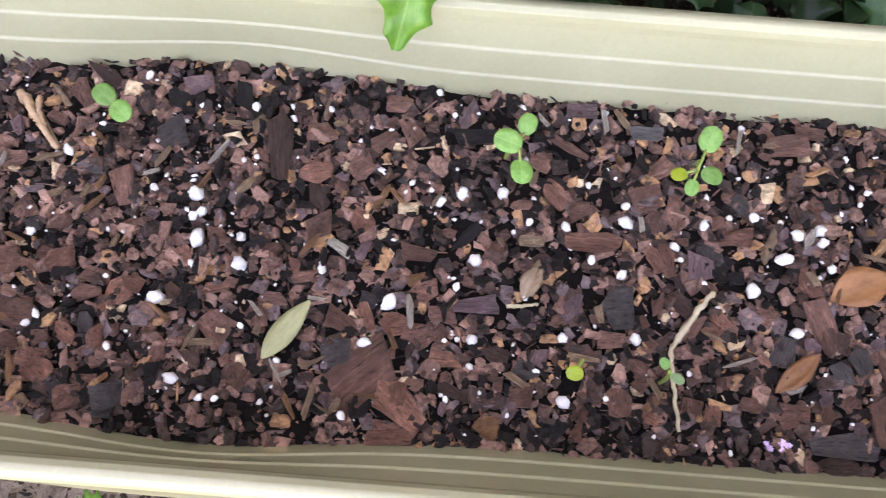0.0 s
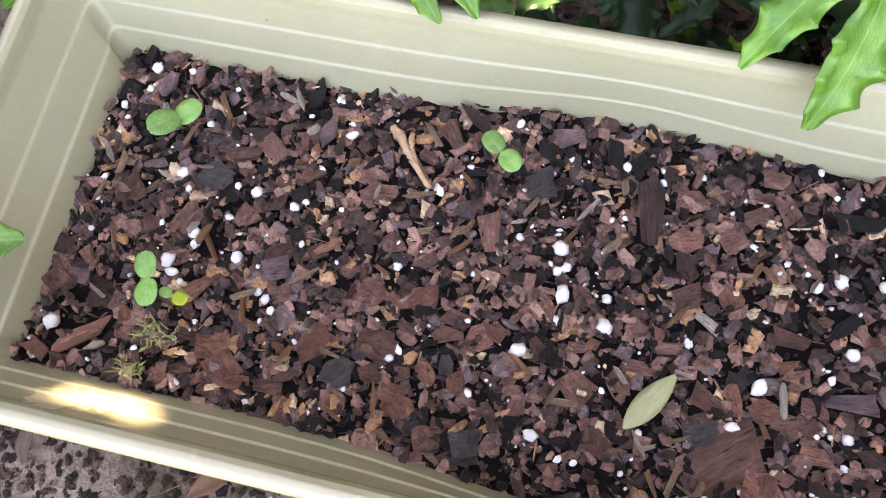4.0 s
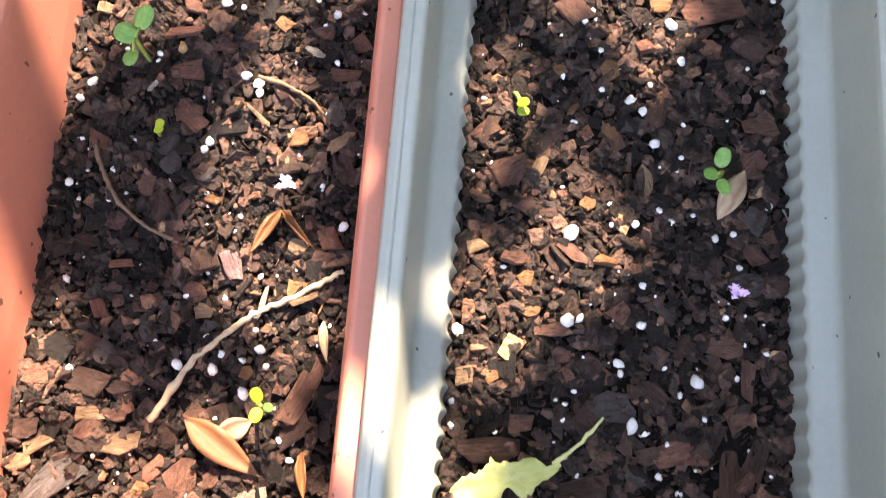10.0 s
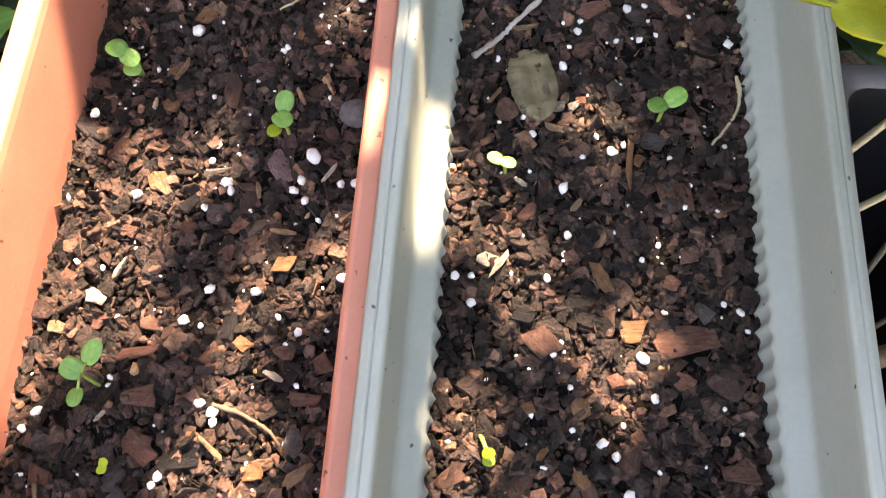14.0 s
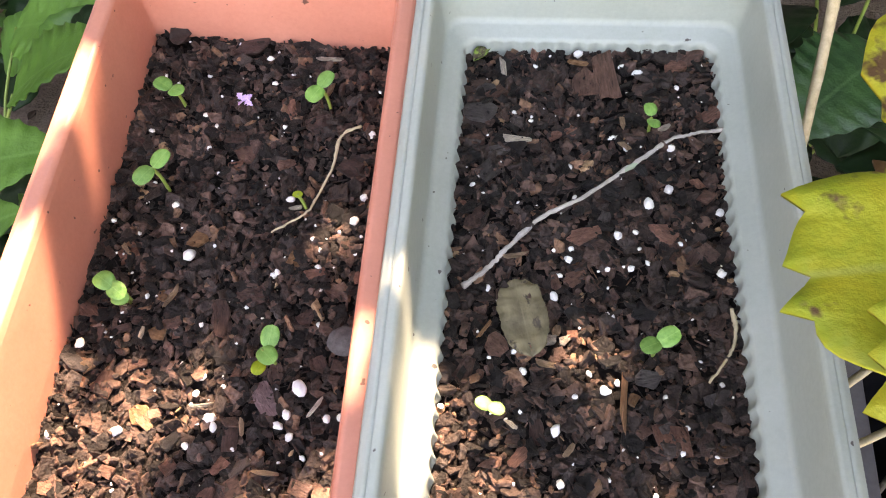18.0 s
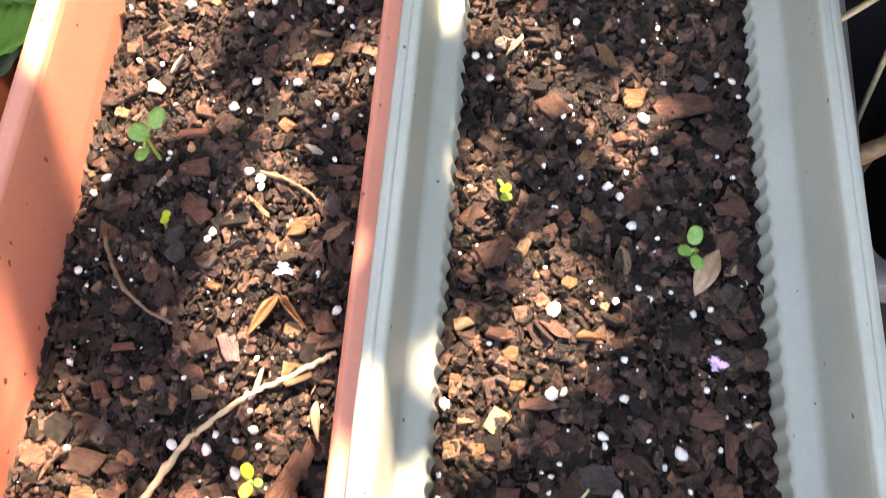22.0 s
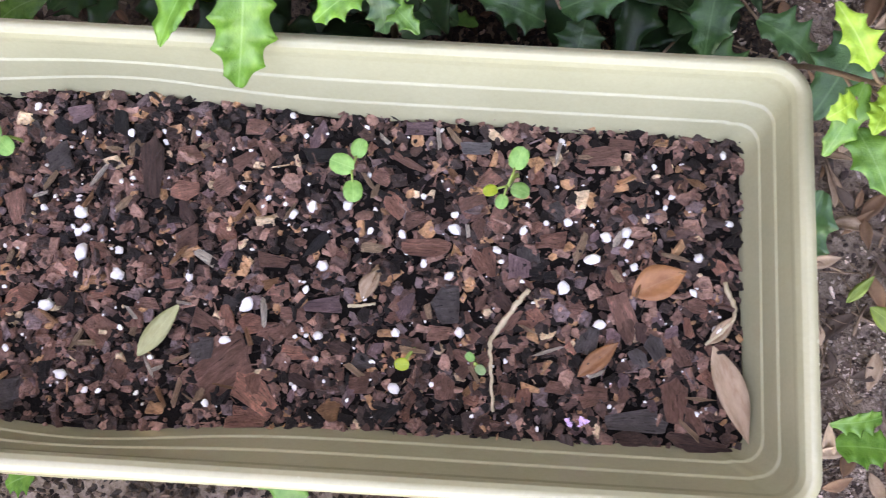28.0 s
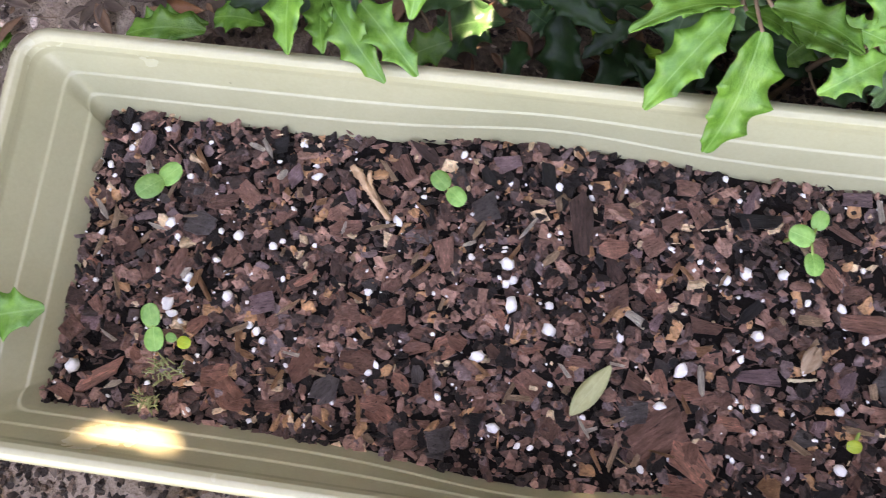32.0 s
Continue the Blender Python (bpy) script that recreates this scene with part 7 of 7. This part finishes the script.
for pts, r in ((((.372, .56, .30), (.378, .59, .37), (.388, .63, .42), (.395, .68, .50)), .0028), (((.40, .555, .05), (.385, .55, .33), (.43, .58, .42)), .0020), (((.36, .47, .30), (.40, .49, .37), (.47, .53, .42)), .0018), (((.36, .45, .30), (.40, .462, .35), (.48, .49, .40)), .0018), (((.36, .40, .26), (.385, .395, .30), (.45, .40, .36)), .0050)):
    line = smooth_line([(pts[0][0], pts[0][1], .03)] + list(pts), 5)
    tagged(put("dry_stalk", mesh_of("dry_stalk", *tube(line, r, 7, .15, 3), TWIG['brown' if r > .004 else 'tan'])), "dry bent brown plant stalk beside the planter", "stalk", "dry stalks")

# dark square pot beside the grey planter, and an orange pot beyond the terracotta one
def square_pot(name, label, m, hx, hy, h, material, rim):
    t = thing(name, m, label, "pot")
    st = (10, 14, 5)
    rg = lambda d, z: rounded_ring(hx - d, hy - d, .012, z, st)
    put("rim", mesh_of("rim", *lofted([rg(0, h - .02), rg(0, h - .002), rg(.002, h), rg(.013, h), rg(.015, h - .004)]), rim), t)
    put("wall", mesh_of("wall", *lofted([rg(.015, h - .004), rg(.02, .02)], True), material), t)
    put("outer_wall", mesh_of("outer_wall", *lofted([rg(.002, h - .02), rg(.02, 0)], True), material), t)


square_pot("square_pot", "empty black square plastic pot with grey rim", pose(.452, .447, .03, 0, 0, -6), .058, .125, .27, BLACK_PLASTIC, GREY_RIM)
square_pot("orange_pot", "orange plastic pot among broad green leaves", pose(-.30, .66, .03, 0, 0, 10), .06, .06, .12, ORANGE_POT, ORANGE_POT)

# a pebble and a tuft of moss on the growing media
bm = bmesh.new()
bmesh.ops.create_icosphere(bm, subdivisions=3, radius=1)
for v in bm.verts:
    v.co *= 1 + .14 * noise.noise(v.co * 1.3) + .05 * noise.noise(v.co * 5)
me = bpy.data.meshes.new("pebble")
bm.to_mesh(me)
bm.free()
me.materials.append(plain("grey_pebble", (.05, .05, .052), (.20, .19, .185), 2.2, .6, .5, .03, fine=14, spec=.3))
me.polygons.foreach_set("use_smooth", [True] * len(me.polygons))
px_, py_ = (0.0616, 0.0771)
tagged(put("pebble", me, None, red.m @ Matrix.LocRotScale((px_, py_, red.z(px_, py_) + .005), Euler((0, 0, .4)), (.0078, .0068, .0058))), "smooth dark grey mottled pebble lying on potting mix", "stone")
MOSS = plain("pale_moss", (.20, .23, .09), (.36, .38, .18), 300, .8, spec=.2)
for mx_, my_, rad_, n_ in ((-0.2121, -0.0546, .009, 55), (-0.2188, -0.0715, .006, 40)):
    V, F = [], []
    rng = random.Random(n_)
    for _ in range(n_):
        a, d = rng.uniform(0, 6.28), rad_ * math.sqrt(rng.random())
        x, y = mx_ + d * math.cos(a), my_ + .6 * d * math.sin(a)
        z = green.z(x, y) + .002
        b_, h_ = rng.uniform(0, 6.28), rng.uniform(.002, .006)
        v, f = tube([(x, y, z), (x + .4 * h_ * math.cos(b_), y + .4 * h_ * math.sin(b_), z + .6 * h_), (x + h_ * math.cos(b_), y + h_ * math.sin(b_), z + .8 * h_)], [.0005, .0004, .0002], 4)
        q = len(V)
        V += v
        F += [tuple(q + i for i in g) for g in f]
    tagged(put("moss", mesh_of("moss", V, F, MOSS), None, green.m), "small tuft of pale green moss on bark chips", "moss")

# ---- unseen tree added to shade the planters; its leaf-broken openings place the spots of sun ----
GAPS = []
SIDE = TO_SUN.cross(Vector((0, 0, 1))).normalized()
RISE = SIDE.cross(TO_SUN).normalized()
gap_rng = random.Random(22)


def opening(s, r, reach, share):
    """A thin place in the crown: one clear hole, or small holes over a share of its breadth."""
    if share == 1:
        GAPS.append((s, r, reach))
        return
    left = 1.3 * share * reach ** 2
    while left > 0:
        a, d = gap_rng.uniform(0, 6.28), reach * math.sqrt(gap_rng.random())
        g = min(gap_rng.choice((.003, .004, .005, .006, .008, .010)), reach * .6)
        GAPS.append((s + d * math.cos(a), r + d * math.sin(a), g))
        left -= g * g


opening(-0.169, -0.104, 0.020, 0.14)
opening(-0.110, -0.052, 0.020, 1)
opening(-0.092, -0.016, 0.019, 1)
opening(-0.119, -0.075, 0.019, 1)
opening(-0.038, 0.112, 0.016, 1)
opening(-0.049, 0.087, 0.008, 1)
opening(0.007, 0.093, 0.026, 0.45)
opening(-0.152, -0.124, 0.017, 1)
opening(-0.070, -0.055, 0.028, 0.32)
opening(-0.062, -0.098, 0.022, 0.26)
opening(-0.148, -0.148, 0.022, 0.33)
opening(0.092, -0.108, 0.022, 0.11)
opening(0.037, 0.027, 0.019, 0.51)
opening(0.057, 0.081, 0.035, 0.14)
opening(0.130, 0.009, 0.042, 0.115)
opening(0.117, -0.139, 0.010, 0.50)
opening(-0.002, 0.112, 0.018, 0.34)
opening(0.010, -0.017, 0.032, 0.13)
opening(-0.025, 0.095, 0.011, 1)
opening(0.003, -0.072, 0.016, 0.22)
opening(0.050, -0.086, 0.026, 0.11)
opening(-0.174, 0.204, 0.001, 1)
opening(-0.198, 0.208, 0.001, 1)
opening(-0.050, 0.062, 0.010, 0.58)
opening(0.148, -0.069, 0.034, 0.09)
opening(0.121, 0.092, 0.020, 0.34)
opening(-0.020, -0.175, 0.020, 0.08)


CROWN_LEAF = leaf_material("crown_leaf", (.035, .10, .02), (.075, .18, .035), (.14, .26, .08), .5, .2)
rng = random.Random(5)
tree_foot = Vector((1.2, 1.75, 0))
tree = thing("added_shade_tree", Matrix.Translation(tree_foot), "added unseen tree whose crown and openings shape the sun on the planters", "tree")
c0_ = Vector((.15, .35, .3))
crown_mid = c0_ + TO_SUN * 1.6 - tree_foot
reach = SIDE * (.72 if (tree_foot - c0_).dot(SIDE) > 0 else -.72)
trunk = smooth_line([(0, 0, -.1), (.03, .02, .6), (-.05, -.04, 1.1), tuple(crown_mid + reach)], 6)
put("trunk", mesh_of("trunk", *tube(trunk, [.05 - .038 * i / len(trunk) for i in range(len(trunk))], 12, .08), WOODY), tree)
for k in range(8):
    a = -1.3 + 2.6 * k / 7
    d = (RISE * math.sin(a) - reach.normalized() * math.cos(a)) * (.45 + .75 * math.cos(a))
    q = trunk[-1]
    put("limb", mesh_of("limb", *tube(smooth_line([tuple(q), tuple(q + d * .5 + RISE * .1 * math.sin(a)), tuple(q + d)], 4), [.0045 - .0004 * i for i in range(9)], 7, .1), WOODY), tree)
V, F = [], []
vs = [(0, 0, 0), (.3, .36, .06), (.7, .30, .05), (1, 0, -.05), (.7, -.30, .05), (.3, -.36, .06), (.5, 0, -.03)]
fs = [(0, 6, 1), (1, 6, 2), (2, 6, 3), (3, 6, 4), (4, 6, 5), (5, 6, 0)]
c0 = Vector((.15, .35, .3))
s0, r0 = c0.dot(SIDE), c0.dot(RISE)


def crown_leaf(s, r):
    ln = rng.uniform(.030, .055)
    p = SIDE * s + RISE * r + TO_SUN * (c0.dot(TO_SUN) + 1.6 + rng.uniform(-.18, .18)) - tree_foot
    a = rng.uniform(0, 6.28)
    d = SIDE * math.cos(a) + RISE * math.sin(a) + TO_SUN * rng.uniform(-.5, .5)
    m = span(p - d * ln / 2, p + d * ln / 2, ln * .62, rng.uniform(-25, 25), .02, tuple(TO_SUN))
    b = len(V)
    V.extend(m @ Vector(v) for v in vs)
    F.extend(tuple(b + i for i in f) for f in fs)


def gap_near(s, r):
    return min(math.hypot(s - a, r - b) - g * 1.1 - .010 for a, b, g in GAPS)


for _ in range(38000):
    s, r = rng.uniform(-.95, .95), rng.uniform(-.8, 1.5)
    if (s / .95) ** 2 + (r / (.8 if r < 0 else 1.5)) ** 2 > 1 + .25 * noise.noise((s * 3, r * 3, 2)):
        continue
    near = gap_near(s0 + s, r0 + r)
    if near < 0 or near < .012 and rng.random() < .45:
        continue
    crown_leaf(s0 + s, r0 + r)
for _ in range(9000):
    s, r = rng.gauss(s0, .24), rng.gauss(r0 - .08, .24)
    if gap_near(s, r) > .007:
        crown_leaf(s, r)
ob = put("crown", mesh_of("crown", V, F, CROWN_LEAF), tree)
ob["kind"] = "stuff"
